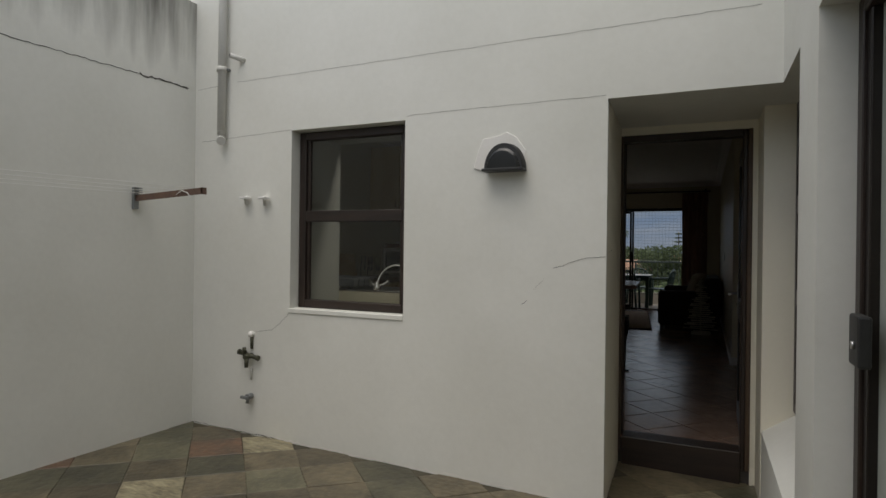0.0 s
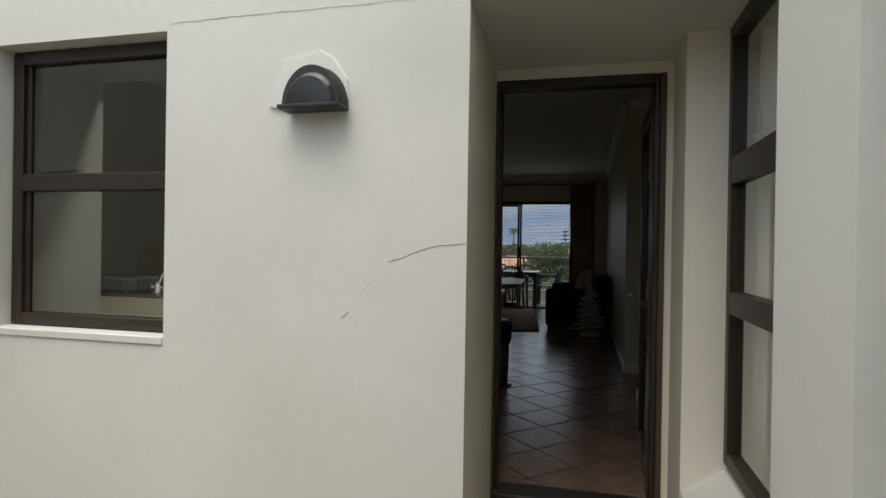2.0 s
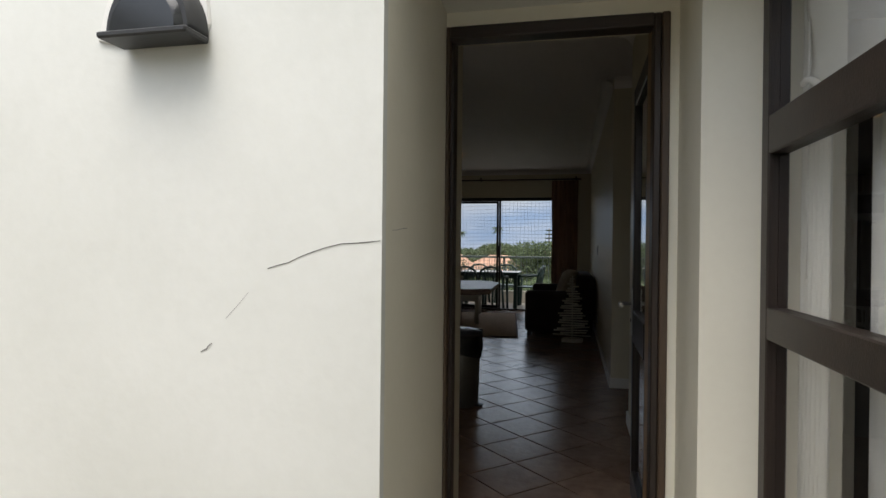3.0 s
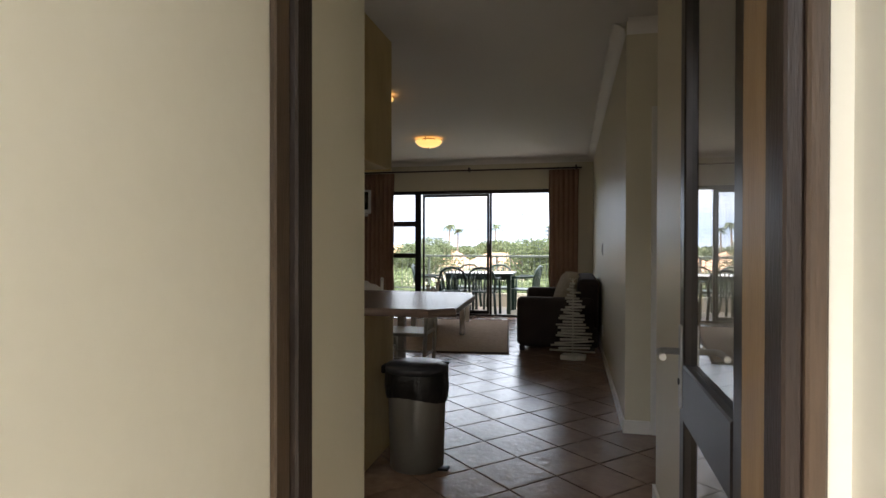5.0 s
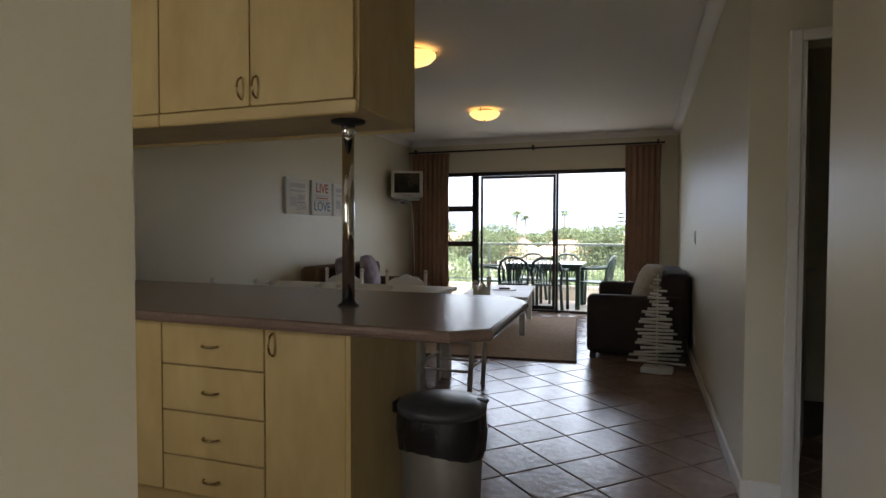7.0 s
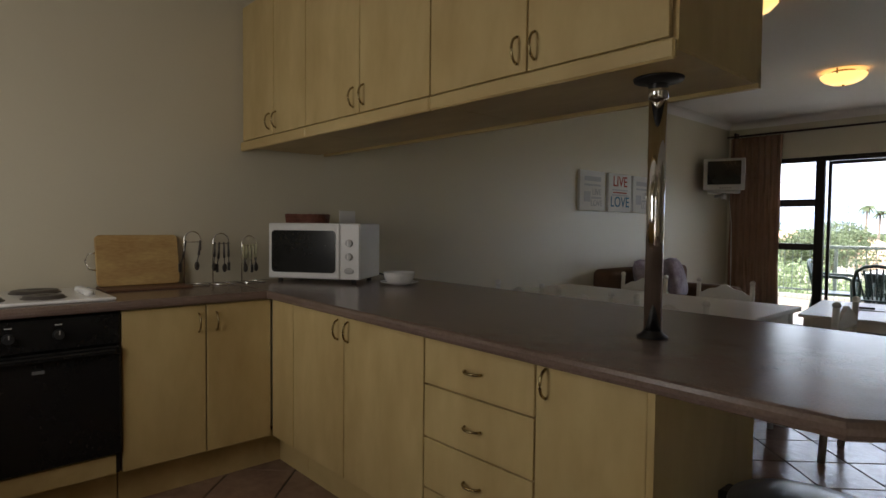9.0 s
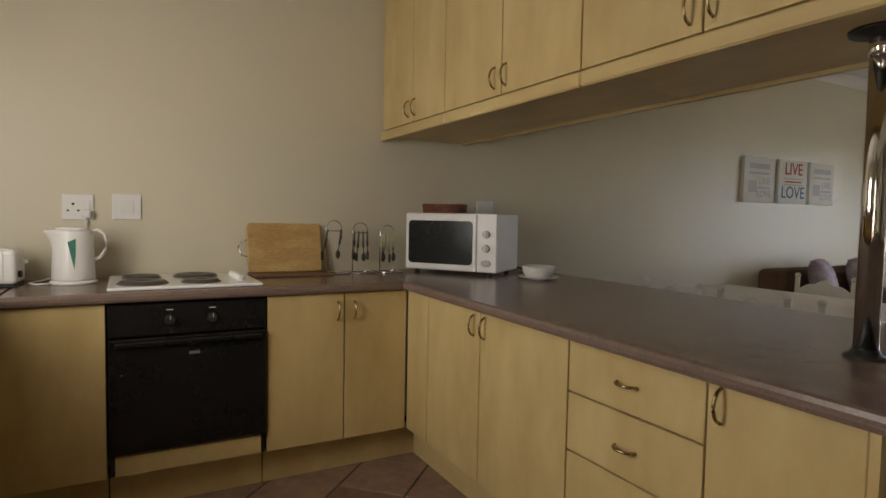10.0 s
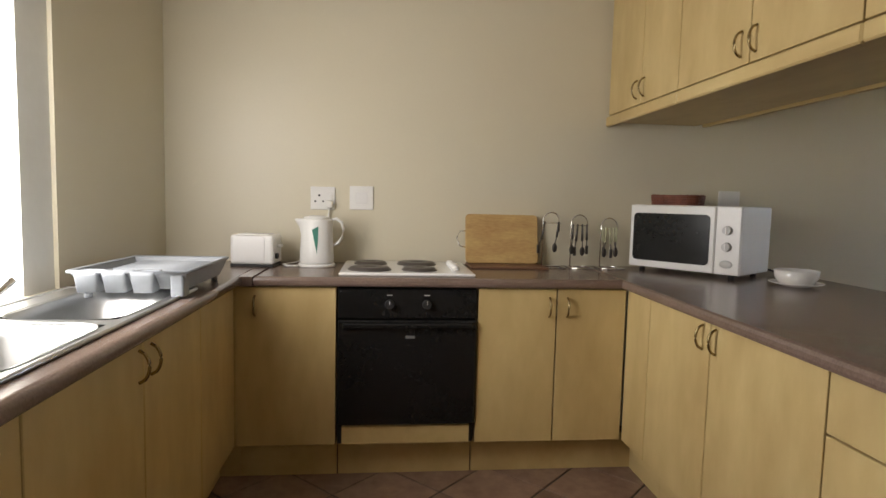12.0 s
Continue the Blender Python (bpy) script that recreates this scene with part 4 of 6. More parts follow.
def utensil_stand(y, kind):
    th = thing("cutlery_stand", (-3.50, y, CT), "chrome wire stand hung with pale-handled cutlery" if kind == 2 else "chrome wire stand hung with steel cutlery", "cutlery stand", "cutlery stands")
    x, w = -3.50, 0.043
    top = CT + (0.285, 0.275, 0.262)[kind]
    bm = bmesh.new()
    arch = [(x, y - w, CT + 0.006), (x, y - w, top - w)] + [(x, y - w * math.cos(a), top - w + w * math.sin(a)) for a in [math.pi * i / 10 for i in range(1, 10)]] + [(x, y + w, top - w), (x, y + w, top - 0.10)]
    tube(bm, arch, 0.0032, 8)
    part("wire_arch", bm, "chrome", th)
    bm = bmesh.new()
    tube(bm, [(x - 0.04, y - w - 0.01, CT + 0.004), (x + 0.07, y - w - 0.01, CT + 0.004), (x + 0.07, y + w + 0.02, CT + 0.004), (x - 0.04, y + w + 0.02, CT + 0.004)], 0.0035, 7, closed=True)
    part("wire_base", bm, "chrome", th)
    bar = top - 0.055
    part("hook_bar", C((x + 0.004, y - w - 0.006, bar), (x + 0.004, y + w + 0.006, bar), 0.003, seg=7), "chrome", th)
    rnd = random.Random(40 + kind)
    n = (2, 4, 5)[kind]
    for i in range(n):
        yy = y + (i / (n - 1) - 0.5) * 1.7 * w
        lean = rnd.uniform(-0.02, 0.02) - (0.03 if kind == 0 and i == 0 else 0)
        hl = 0.075 + rnd.uniform(-0.008, 0.008)
        bm = bmesh.new()
        cyl(bm, (x + 0.011, yy, bar + 0.008), (x + 0.013, yy + lean * 0.5, bar - hl), 0.0045, 0.0065, seg=8)
        u = part("cutlery_handle", bm, "bonehandle" if kind == 2 else "cutlery", th)
        bm = bmesh.new()
        ye, ze = yy + lean, bar - hl - 0.055
        cyl(bm, (x + 0.013, yy + lean * 0.5, bar - hl), (x + 0.014, ye, ze + 0.02), 0.003, 0.0028, seg=6)
        if (i + kind) % 2:
            bmesh.ops.create_uvsphere(bm, u_segments=12, v_segments=8, radius=1, matrix=pose(x + 0.015, ye, ze) @ Matrix.Diagonal((0.006, 0.0135, 0.024, 1)))
        else:
            box(bm, x + 0.0125, x + 0.0155, ye - 0.008, ye + 0.008, ze - 0.02, ze + 0.025, bevel=0.0012)
        part("cutlery_head", bm, "cutlery", u)


for k, y in enumerate((6.395, 6.545, 6.705)):
    utensil_stand(y, k)


def dish_rack():
    th = thing("dish_rack", (-2.54, 4.81, CT), "grey plastic dish drainer beside the sink", "dish rack")
    x0, x1, y0, y1, z0, z1 = -2.93, -2.45, 4.575, 4.925, CT + 0.022, CT + 0.085
    bm = bmesh.new()
    lo = [(x0 + 0.025, y0 + 0.025), (x1 - 0.075, y0 + 0.025), (x1 - 0.075, y1 - 0.025), (x0 + 0.025, y1 - 0.025)]
    hi = [(x0, y0), (x1, y0), (x1, y1), (x0, y1)]
    a = [bm.verts.new((*p, z0)) for p in lo]
    b = [bm.verts.new((*p, z1)) for p in hi]
    for i in range(4):
        bm.faces.new((a[i], a[(i + 1) % 4], b[(i + 1) % 4], b[i]))
    bm.faces.new(a)
    tray = part("tray", bm, "greyplastic", th)
    s = tray.modifiers.new("shell", "SOLIDIFY")
    s.thickness = 0.004
    bm = bmesh.new()
    tube(bm, [(x0, y0, z1), (x1, y0, z1), (x1, y1, z1), (x0, y1, z1)], 0.006, 6, closed=True)
    part("rim", bm, "greyplastic", th)
    for i in range(3):
        yy = y0 + 0.012 + i * 0.083
        bm = bmesh.new()
        rows = []
        for s, h in ((0.78, CT + 0.02), (0.95, z1 - 0.012), (1.0, z1 + 0.001), (0.9, z1 - 0.001), (0.7, CT + 0.024)):
            cx, cy, hx, hyy = x1 - 0.034, yy + 0.039, 0.04 * s, 0.037 * s
            rows.append([bm.verts.new((cx + hx * math.copysign(abs(math.cos(t)) ** 0.2, math.cos(t)), cy + hyy * math.copysign(abs(math.sin(t)) ** 0.2, math.sin(t)), h)) for t in [2 * math.pi * (k + 0.5) / 20 for k in range(20)]])
        for r0, r1 in zip(rows, rows[1:]):
            for k in range(20):
                bm.faces.new((r0[k], r0[(k + 1) % 20], r1[(k + 1) % 20], r1[k])).smooth = True
        bm.faces.new(rows[0][::-1])
        bm.faces.new(rows[-1])
        part("cutlery_cup", bm, "greyplastic", th)
    part("corner_leg", B(x1 - 0.07, x1 - 0.012, y1 - 0.055, y1 - 0.012, CT + 0.004, z1 - 0.002, bevel=0.008, seg=2), "greyplastic", th)
    for i in range(10):
        xx = x0 + 0.05 + i * 0.034
        bm = bmesh.new()
        tube(bm, [(xx, y0 + 0.04, z0 + 0.003), (xx, y0 + 0.05, z0 + 0.05), (xx, y1 - 0.05, z0 + 0.05), (xx, y1 - 0.04, z0 + 0.003)], 0.004, 6)
        part("plate_rib", bm, "greyplastic", th)
    for x, y in ((x0 + 0.04, y0 + 0.04), (x1 - 0.04, y0 + 0.04), (x1 - 0.04, y1 - 0.04), (x0 + 0.04, y1 - 0.04)):
        part("foot", C((x, y, CT + 0.0005), (x, y, z0), 0.012, seg=10), "greyplastic", th)


dish_rack()


def waste_bin():
    x, y = -0.80, 6.93
    th = thing("pedal_bin", (x, y, 0), "tall grey waste bin with dark lid and black liner", "bin")
    part("body", lathe(bmesh.new(), x, y, [(0.125, 0.0), (0.13, 0.01), (0.136, 0.30), (0.142, 0.52), (0.14, 0.525)], 36), "bin", th)
    bm = bmesh.new()
    n = 48
    rows = []
    for k, (r, z) in enumerate(((0.147, 0.585), (0.152, 0.56), (0.155, 0.52), (0.151, 0.47), (0.147, 0.445))):
        rows.append([bm.verts.new(((x + (r + 0.0045 * math.sin(i * 1.7 + k)) * math.cos(2 * math.pi * i / n)), y + (r + 0.0045 * math.sin(i * 2.3 + k)) * math.sin(2 * math.pi * i / n), z - (0.045 * (0.5 + 0.5 * math.sin(i * 0.26 + 2)) if k > 1 else 0))) for i in range(n)])
    for a, b in zip(rows, rows[1:]):
        for i in range(n):
            bm.faces.new((a[i], a[(i + 1) % n], b[(i + 1) % n], b[i])).smooth = True
    part("liner", bm, "binbag", th, "crumpled black plastic liner")
    lid = part("lid", lathe(bmesh.new(), x, y, [(0.152, 0.575), (0.154, 0.60), (0.15, 0.612), (0.10, 0.628), (0.04, 0.634), (0.0001, 0.635)], 40), "binlid", th)
    part("lid_tab", B(x + 0.085, x + 0.15, y + 0.03, y + 0.06, 0.606, 0.622, bevel=0.004), "blackmatt", lid)
    part("hinge", B(x - 0.175, x - 0.145, y - 0.03, y + 0.03, 0.55, 0.60, bevel=0.006), "blackmatt", th)
    part("pedal", B(x + 0.115, x + 0.165, y - 0.06, y - 0.01, 0.004, 0.018, bevel=0.004), "blackmatt", th)
    th.scale = (1.13, 1.13, 0.91)
    th.location = (-0.765, 6.90, 0)


waste_bin()
# ---- entrance door ----


def entrance_door():
    fr = thing("door_1", (0.0, 4.7, 0.0), "dark timber entrance door frame with a brown inner lining", "door frame", kind="structure")
    part("jamb", B(-0.400, -0.388, 4.655, 4.702, -0.11, 2.0, bevel=0.003), "umber", fr)
    part("jamb_stop", B(-0.4, -0.376, 4.703, 4.762, -0.11, 2.0, bevel=0.004), "timber", fr)
    part("jamb", B(0.326, 0.351, 4.66, 4.735, -0.11, 2.0, bevel=0.004), "timber", fr)
    part("jamb_face", B(0.3515, 0.378, 4.653, 4.735, -0.11, 2.0, bevel=0.004), "umber", fr)
    part("jamb_lining", B(0.331, 0.377, 4.7355, 4.865, -0.06, 2.0, bevel=0.004), "brownframe", fr, "lighter brown timber lining")
    part("head", B(-0.388, 0.326, 4.655, 4.735, 1.955, 2.0, bevel=0.004), "timber_h", fr)
    part("threshold", B(-0.376, 0.326, 4.64, 4.80, -0.2, 0.006, bevel=0.004), "timber_h", fr)
    leaf = thing("glass_door", (0, 0, 0), "dark-framed glass entrance door standing open against the wall", "door")
    w, t, z0, z1 = 0.615, 0.04, 0.012, 1.95
    part("lock_stile", B(w - 0.06, w, 0, t, z0, z1, bevel=0.004), "bronze", leaf)
    part("hinge_stile", B(0, 0.06, 0, t, z0, z1, bevel=0.004), "bronze", leaf)
    part("top_rail", B(0.06, w - 0.06, 0, t, z1 - 0.085, z1, bevel=0.004), "bronze", leaf)
    part("bottom_rail", B(0.06, w - 0.06, 0, t, z0, z0 + 0.13, bevel=0.004), "bronze", leaf)
    part("mid_rail", B(0.06, w - 0.06, -0.003, t + 0.003, 0.755, 0.90, bevel=0.004), "bronze", leaf)
    for a, b in ((z0 + 0.13, 0.755), (0.90, z1 - 0.085)):
        g = part("pane", B(0.06, w - 0.06, t / 2 - 0.003, t / 2 + 0.003, a, b), "glass", leaf)
        g.visible_shadow = False
    for s, y in ((1, t), (-1, 0)):
        lp = part("lock_plate", B(w - 0.045, w - 0.015, min(y, y + s * 0.006), max(y, y + s * 0.006), 0.78, 1.0, bevel=0.002), "steel", leaf)
        bm = bmesh.new()
        tube(bm, [(w - 0.03, y + s * 0.004, 0.93), (w - 0.03, y + s * 0.05, 0.93), (w - 0.045, y + s * 0.058, 0.93), (w - 0.115, y + s * 0.058, 0.928)], 0.009, 10)
        if s == 1:
            part("lever_handle", bm, "steel", lp)
        else:
            bm.free()
        part("keyhole", C((w - 0.03, y, 0.85), (w - 0.03, y + s * 0.009, 0.85), 0.009, seg=12), "blackmatt", lp)
    for z in (0.2, 0.95, 1.7):
        part("hinge", C((-0.006, t / 2, z), (-0.006, t / 2, z + 0.09), 0.008, seg=10), "steel", leaf)
    leaf.matrix_basis = pose(0.377, 4.88, 0.0, 0, 0, 89.2)


entrance_door()


def inner_door():
    fr = thing("door_2", (0.9, 7.74, 0), "white painted door frame of the side passage", "door frame", kind="structure")
    part("architrave", B(0.555, 0.602, 7.7035, 7.7195, 0, 2.09, bevel=0.003), "trim", fr)
    part("architrave", B(1.41, 1.46, 7.7035, 7.7195, 0, 2.09, bevel=0.003), "trim", fr)
    part("architrave", B(0.602, 1.41, 7.7035, 7.7195, 2.04, 2.09, bevel=0.003), "trim", fr)
    part("jamb", B(0.6005, 0.625, 7.7205, 7.92, 0, 2.04), "trim", fr)
    part("jamb", B(1.39, 1.419, 7.7405, 7.92, 0, 2.04), "trim", fr)
    lf = thing("panel_door", (0, 0, 0), "white inner door standing ajar in the passage", "door")
    part("leaf", B(0, 0.74, 0, 0.04, 0.01, 2.02, bevel=0.003), "trim", lf)
    part("lever_handle", C((0.68, 0, 1.0), (0.68, -0.05, 1.0), 0.009, seg=10), "steel", lf)
    for z in (0.25, 1.75):
        part("hinge", C((-0.004, 0.02, z), (-0.004, 0.02, z + 0.09), 0.008, seg=10), "steel", lf)
    lf.matrix_basis = pose(0.66, 7.93, 0, 0, 0, 75)


inner_door()

# ---- living room ----


def balcony_doors():
    th = thing("window_3", (-1.55, LY + 0.06, 0), "bronze aluminium balcony doors with one sliding leaf pushed open", "sliding door", kind="structure")
    y0, y1 = LY + 0.02, LY + 0.075

    def bar(n, x0, x1, z0, z1, a=y0, b=y1):
        part(n, B(x0, x1, a, b, z0, z1, bevel=0.003), "bronze", th)
    bar("head", -3.0, -0.10, 2.07, 2.13)
    bar("track", -3.0, -0.10, 0.0, 0.03)
    bar("side_post", -3.0, -2.93, 0.03, 2.07)
    bar("side_post", -0.15, -0.10, 0.03, 2.07)
    bar("mullion", -2.50, -2.40, 0.03, 2.07)
    bar("transom", -2.93, -2.50, 1.52, 1.61)
    bar("transom", -2.93, -2.50, 0.975, 1.055)
    for z0, z1 in ((1.61, 2.07), (1.055, 1.52), (0.03, 0.975)):
        g = part("pane", B(-2.93, -2.50, y0 + 0.02, y0 + 0.024, z0, z1), "glass", th)
        g.visible_shadow = False
    a, b = y1 + 0.004, y1 + 0.045
    bar("leaf_stile", -2.38, -2.345, 0.03, 2.07, a, b)
    bar("leaf_stile", -1.255, -1.215, 0.03, 2.07, a, b)
    bar("leaf_rail", -2.345, -1.255, 0.03, 0.085, a, b)
    bar("leaf_rail", -2.345, -1.255, 2.03, 2.07, a, b)
    bar("meeting_stile", -1.20, -1.165, 0.03, 2.07)
    bar("pull_handle", -1.21, -1.165, 1.0, 1.22, y0 - 0.03, y0)
    g = part("pane", B(-2.345, -1.255, a + 0.018, a + 0.022, 0.085, 2.03), "glass", th)
    g.visible_shadow = False
    th.location.x -= 0.085


balcony_doors()


def curtain(x0, x1, name_label, folds):
    th = thing("curtain", ((x0 + x1) / 2, LY - 0.09, 0.05), name_label, "curtain", "curtains")
    bm = bmesh.new()
    n, m = folds * 10, 14
    rows = []
    for j in range(m + 1):
        z = 0.05 + (2.43 - 0.05) * j / m
        row = []
        for i in range(n + 1):
            u = i / n
            a = 2 * math.pi * folds * u
            amp = 0.028 * (0.75 + 0.25 * math.sin(3.1 * u + j * 0.4))
            squeeze = 1 - 0.03 * math.sin(math.pi * j / m)
            x = (x0 + x1) / 2 + (u - 0.5) * (x1 - x0) * squeeze
            row.append(bm.verts.new((x + 0.004 * math.sin(a * 2 + j), LY - 0.09 + amp * math.sin(a + 0.12 * math.sin(j)), z)))
        rows.append(row)
    for a, b in zip(rows, rows[1:]):
        for i in range(n):
            bm.faces.new((a[i], a[i + 1], b[i + 1], b[i])).smooth = True
    c = part("cloth", bm, "curtain", th)
    s = c.modifiers.new("shell", "SOLIDIFY")
    s.thickness = 0.003
    k = int((x1 - x0) / 0.055)
    for i in range(k):
        x = x0 + 0.02 + (x1 - x0 - 0.04) * i / (k - 1)
        bm = bmesh.new()
        tube(bm, [(x, LY - 0.10 + 0.016 * math.cos(t), 2.452 + 0.016 * math.sin(t)) for t in [2 * math.pi * q / 12 for q in range(12)]], 0.0025, 5, closed=True)
        part("ring", bm, "rod", th)


curtain(-3.56, -2.93, "rust-brown curtain drawn back beside the television", 8)
curtain(-0.305, 0.17, "rust-brown curtain drawn back beside the open balcony door", 6)
rod = thing("curtain_rod", (-1.7, LY - 0.1, 2.452), "dark wooden curtain rod on small brackets", "curtain rod")
part("pole", C((-3.60, LY - 0.10, 2.452), (0.22, LY - 0.10, 2.452), 0.013, seg=12), "rod", rod)
for x in (-3.5, -1.62, 0.13):
    part("bracket", B(x - 0.012, x + 0.012, LY - 0.115, LY - 0.001, 2.43, 2.50, bevel=0.004), "rod", rod)


def ceiling_lamp(x, y, r):
    th = thing("ceiling_lamp", (x, y, CZ), "lit shallow alabaster glass ceiling bowl lamp", "lamp", "ceiling lamps")
    part("back_plate", lathe(bmesh.new(), x, y, [(r * 0.5, CZ - 0.001), (r * 0.5, CZ - 0.02), (0.0001, CZ - 0.021)], 32), "brass", th)
    z = CZ - 0.035
    part("shade", lathe(bmesh.new(), x, y, [(r, z), (r * 0.97, z - 0.018), (r * 0.8, z - 0.05), (r * 0.5, z - 0.075), (0.0001, z - 0.085)], 40), "lampshade", th)
    for i in range(3):
        a = 2 * math.pi * i / 3 + 0.5
        p = part("clip", C((x + r * math.cos(a), y + r * math.sin(a), z - 0.012), (x + r * math.cos(a), y + r * math.sin(a), CZ), 0.007, seg=8), "brass", th)
    part("finial", lathe(bmesh.new(), x, y, [(0.012, z - 0.084), (0.01, z - 0.096), (0.0001, z - 0.1)], 14), "brass", th)


ceiling_lamp(-1.78, 9.10, 0.18)
ceiling_lamp(-1.83, 11.45, 0.18)


def television():
    th = thing("television", (0, 0, 0), "small silver tube television on a wall bracket", "television")
    part("front_bezel", B(-0.25, 0.25, -0.20, -0.14, 0, 0.42, bevel=0.012, seg=2), "silver", th)
    part("screen", B(-0.20, 0.20, -0.207, -0.2005, 0.075, 0.385, bevel=0.002), "screen", th, "dark grey glass screen")
    bm = bmesh.new()
    vs = []
    for y, s, dz in ((-0.14, 0.24, 0.0), (0.08, 0.2, 0.03), (0.22, 0.13, 0.08)):
        vs.append([bm.verts.new(p) for p in ((-s, y, dz + 0.01), (s, y, dz + 0.01), (s, y, 0.41 - dz), (-s, y, 0.41 - dz))])
    for a, b in zip(vs, vs[1:]):
        for i in range(4):
            bm.faces.new((a[i], a[(i + 1) % 4], b[(i + 1) % 4], b[i]))
    bm.faces.new(vs[-1])
    part("back_shell", bm, "blackmatt", th, "tapering black back")
    for i in range(5):
        part("button", B(-0.05 + i * 0.03, -0.035 + i * 0.03, -0.206, -0.199, 0.025, 0.035), "blackmatt", th)
    part("bracket_tray", B(-0.2, 0.2, -0.18, 0.16, -0.03, -0.002, bevel=0.004), "silver", th)
    part("bracket_arm", C((0.0, 0.0, -0.06), (-0.10, 0.28, -0.06), 0.022, seg=12), "silver", th)
    part("bracket_post", C((0.0, 0.0, -0.11), (0.0, 0.0, -0.03), 0.028, seg=12), "silver", th)
    th.matrix_basis = pose(-3.37, 12.76, 1.70, 0, 0, 22) @ Matrix.Scale(0.92, 4)
    c = thing("tv_cable", (-3.45, 13.2, 0.1), "thin white cable hanging below the television", "cable")
    bm = bmesh.new()
    tube(bm, [(-3.40, 13.0, 1.64), (-3.41, 13.12, 1.3), (-3.43, 13.2, 0.7), (-3.45, 13.25, 0.02)], 0.005, 6)
    part("cord", bm, "white", c)


television()


def words(name, text, size, mat, parent, mtx):
    cu = bpy.data.curves.new(name, "FONT")
    cu.body = text
    cu.size = size
    cu.align_x = "CENTER"
    cu.extrude = 0.0008
    cu.offset = 0.006 * size
    cu.materials.append(M[mat])
    ob = new(name, cu)
    ob.parent = parent
    ob.matrix_basis = mtx
    return ob


def picture(y0, y1, kind):
    z0, z1 = 1.395, 1.785
    th = thing("canvas_print", (W, (y0 + y1) / 2, z0), ("white canvas print with red and blue words" if kind == 1 else "white canvas print with pale grey words"), "picture", "wall prints")
    part("canvas", B(W + 0.001, W + 0.03, y0, y1, z0, z1, bevel=0.002), "canvas", th)
    h = z1 - z0

    def put(text, zf, size, ink, dy=0.0):
        words("lettering", text, size, ink, th, Matrix.Translation((0.0315, dy, zf * h)) @ Euler((radians(90), 0, radians(90))).to_matrix().to_4x4())
    if kind == 1:
        put("LIVE", 0.67, 0.15, "redink")
        for zf, w, ink in ((0.56, 0.30, "greyink"), (0.49, 0.26, "redink"), (0.42, 0.30, "greyink")):
            part("text_bar", B(W + 0.030, W + 0.0312, (y0 + y1) / 2 - w / 2, (y0 + y1) / 2 + w / 2, z0 + zf * h, z0 + zf * h + 0.011), ink, th)
        put("LOVE", 0.13, 0.15, "blueink")
    else:
        for zf, w, hh, off in ((0.74, 0.28, 0.045, 0.0), (0.62, 0.28, 0.018, 0.0), (0.22, 0.11, 0.10, -0.09)):
            part("text_bar", B(W + 0.030, W + 0.0312, (y0 + y1) / 2 - w / 2 + off, (y0 + y1) / 2 + w / 2 + off, z0 + zf * h, z0 + zf * h + hh), "greyink", th)
        put("LIVE", 0.40, 0.085, "greyink", 0.07)
        part("text_bar", B(W + 0.030, W + 0.0312, (y0 + y1) / 2 - 0.02, (y0 + y1) / 2 + 0.15, z0 + 0.30 * h, z0 + 0.30 * h + 0.02), "greyink", th)
        put("LOVE", 0.12, 0.085, "greyink", 0.07)


picture(10.015, 10.45, 0)
picture(10.515, 10.945, 1)
picture(10.99, 11.40, 2)


def light_switch():
    th = thing("light_switch", (RX, 10.457, 1.10), "white upright double light switch", "switch")
    part("plate", B(RX - 0.009, RX, 10.42, 10.495, 1.10, 1.225, bevel=0.003), "white", th)
    for z in (1.13, 1.17):
        part("rocker", B(RX - 0.014, RX - 0.0088, 10.445, 10.47, z, z + 0.03, bevel=0.002), "enamel", th)
    s = thing("wall_socket", (RX, 10.36, 0.22), "white wall socket low on the wall behind the driftwood tree", "socket")
    part("plate", B(RX - 0.009, RX, 10.31, 10.42, 0.22, 0.33, bevel=0.003), "white", s)
    part("rocker", B(RX - 0.013, RX - 0.0088, 10.385, 10.405, 0.26, 0.29, bevel=0.002), "enamel", s)


light_switch()


def sofa(w, d, mat, label, group=""):
    """A low sofa; its back runs along +y side of the local frame, seat facing -y."""
    th = thing("sofa", (0, 0, 0), label, "sofa", group)
    part("base", B(0.02, w - 0.02, 0.04, d - 0.02, 0.05, 0.28, bevel=0.03, seg=3), mat, th)
    for x in (0, w - 0.2):
        part("armrest", B(x, x + 0.2, 0.0, d - 0.06, 0.06, 0.61, bevel=0.05, seg=4), mat, th)
    part("backrest", B(0.1, w - 0.1, d - 0.24, d, 0.2, 0.82, bevel=0.06, seg=4), mat, th)
    n = 2
    for i in range(n):
        a = 0.205 + (w - 0.41) * i / n
        b = 0.205 + (w - 0.41) * (i + 1) / n
        part("seat_cushion", B(a, b - 0.004, 0.01, d - 0.24, 0.281, 0.43, bevel=0.04, seg=4), mat, th)
    for x in (0.06, w - 0.06):
        for y in (0.06, d - 0.08):
            part("foot", B(x - 0.03, x + 0.03, y - 0.03, y + 0.03, 0, 0.062), "timber", th)
    return th


s1 = sofa(1.75, 0.92, "sofa", "dark brown suede sofa standing along the wall")
s1.matrix_basis = pose(-0.55, 12.22, 0, 0, 0, -90)
s2 = sofa(1.8, 0.80, "sofa2", "brown suede sofa under the wall prints")
s2.matrix_basis = pose(-2.80, 10.15, 0, 0, 0, 90)


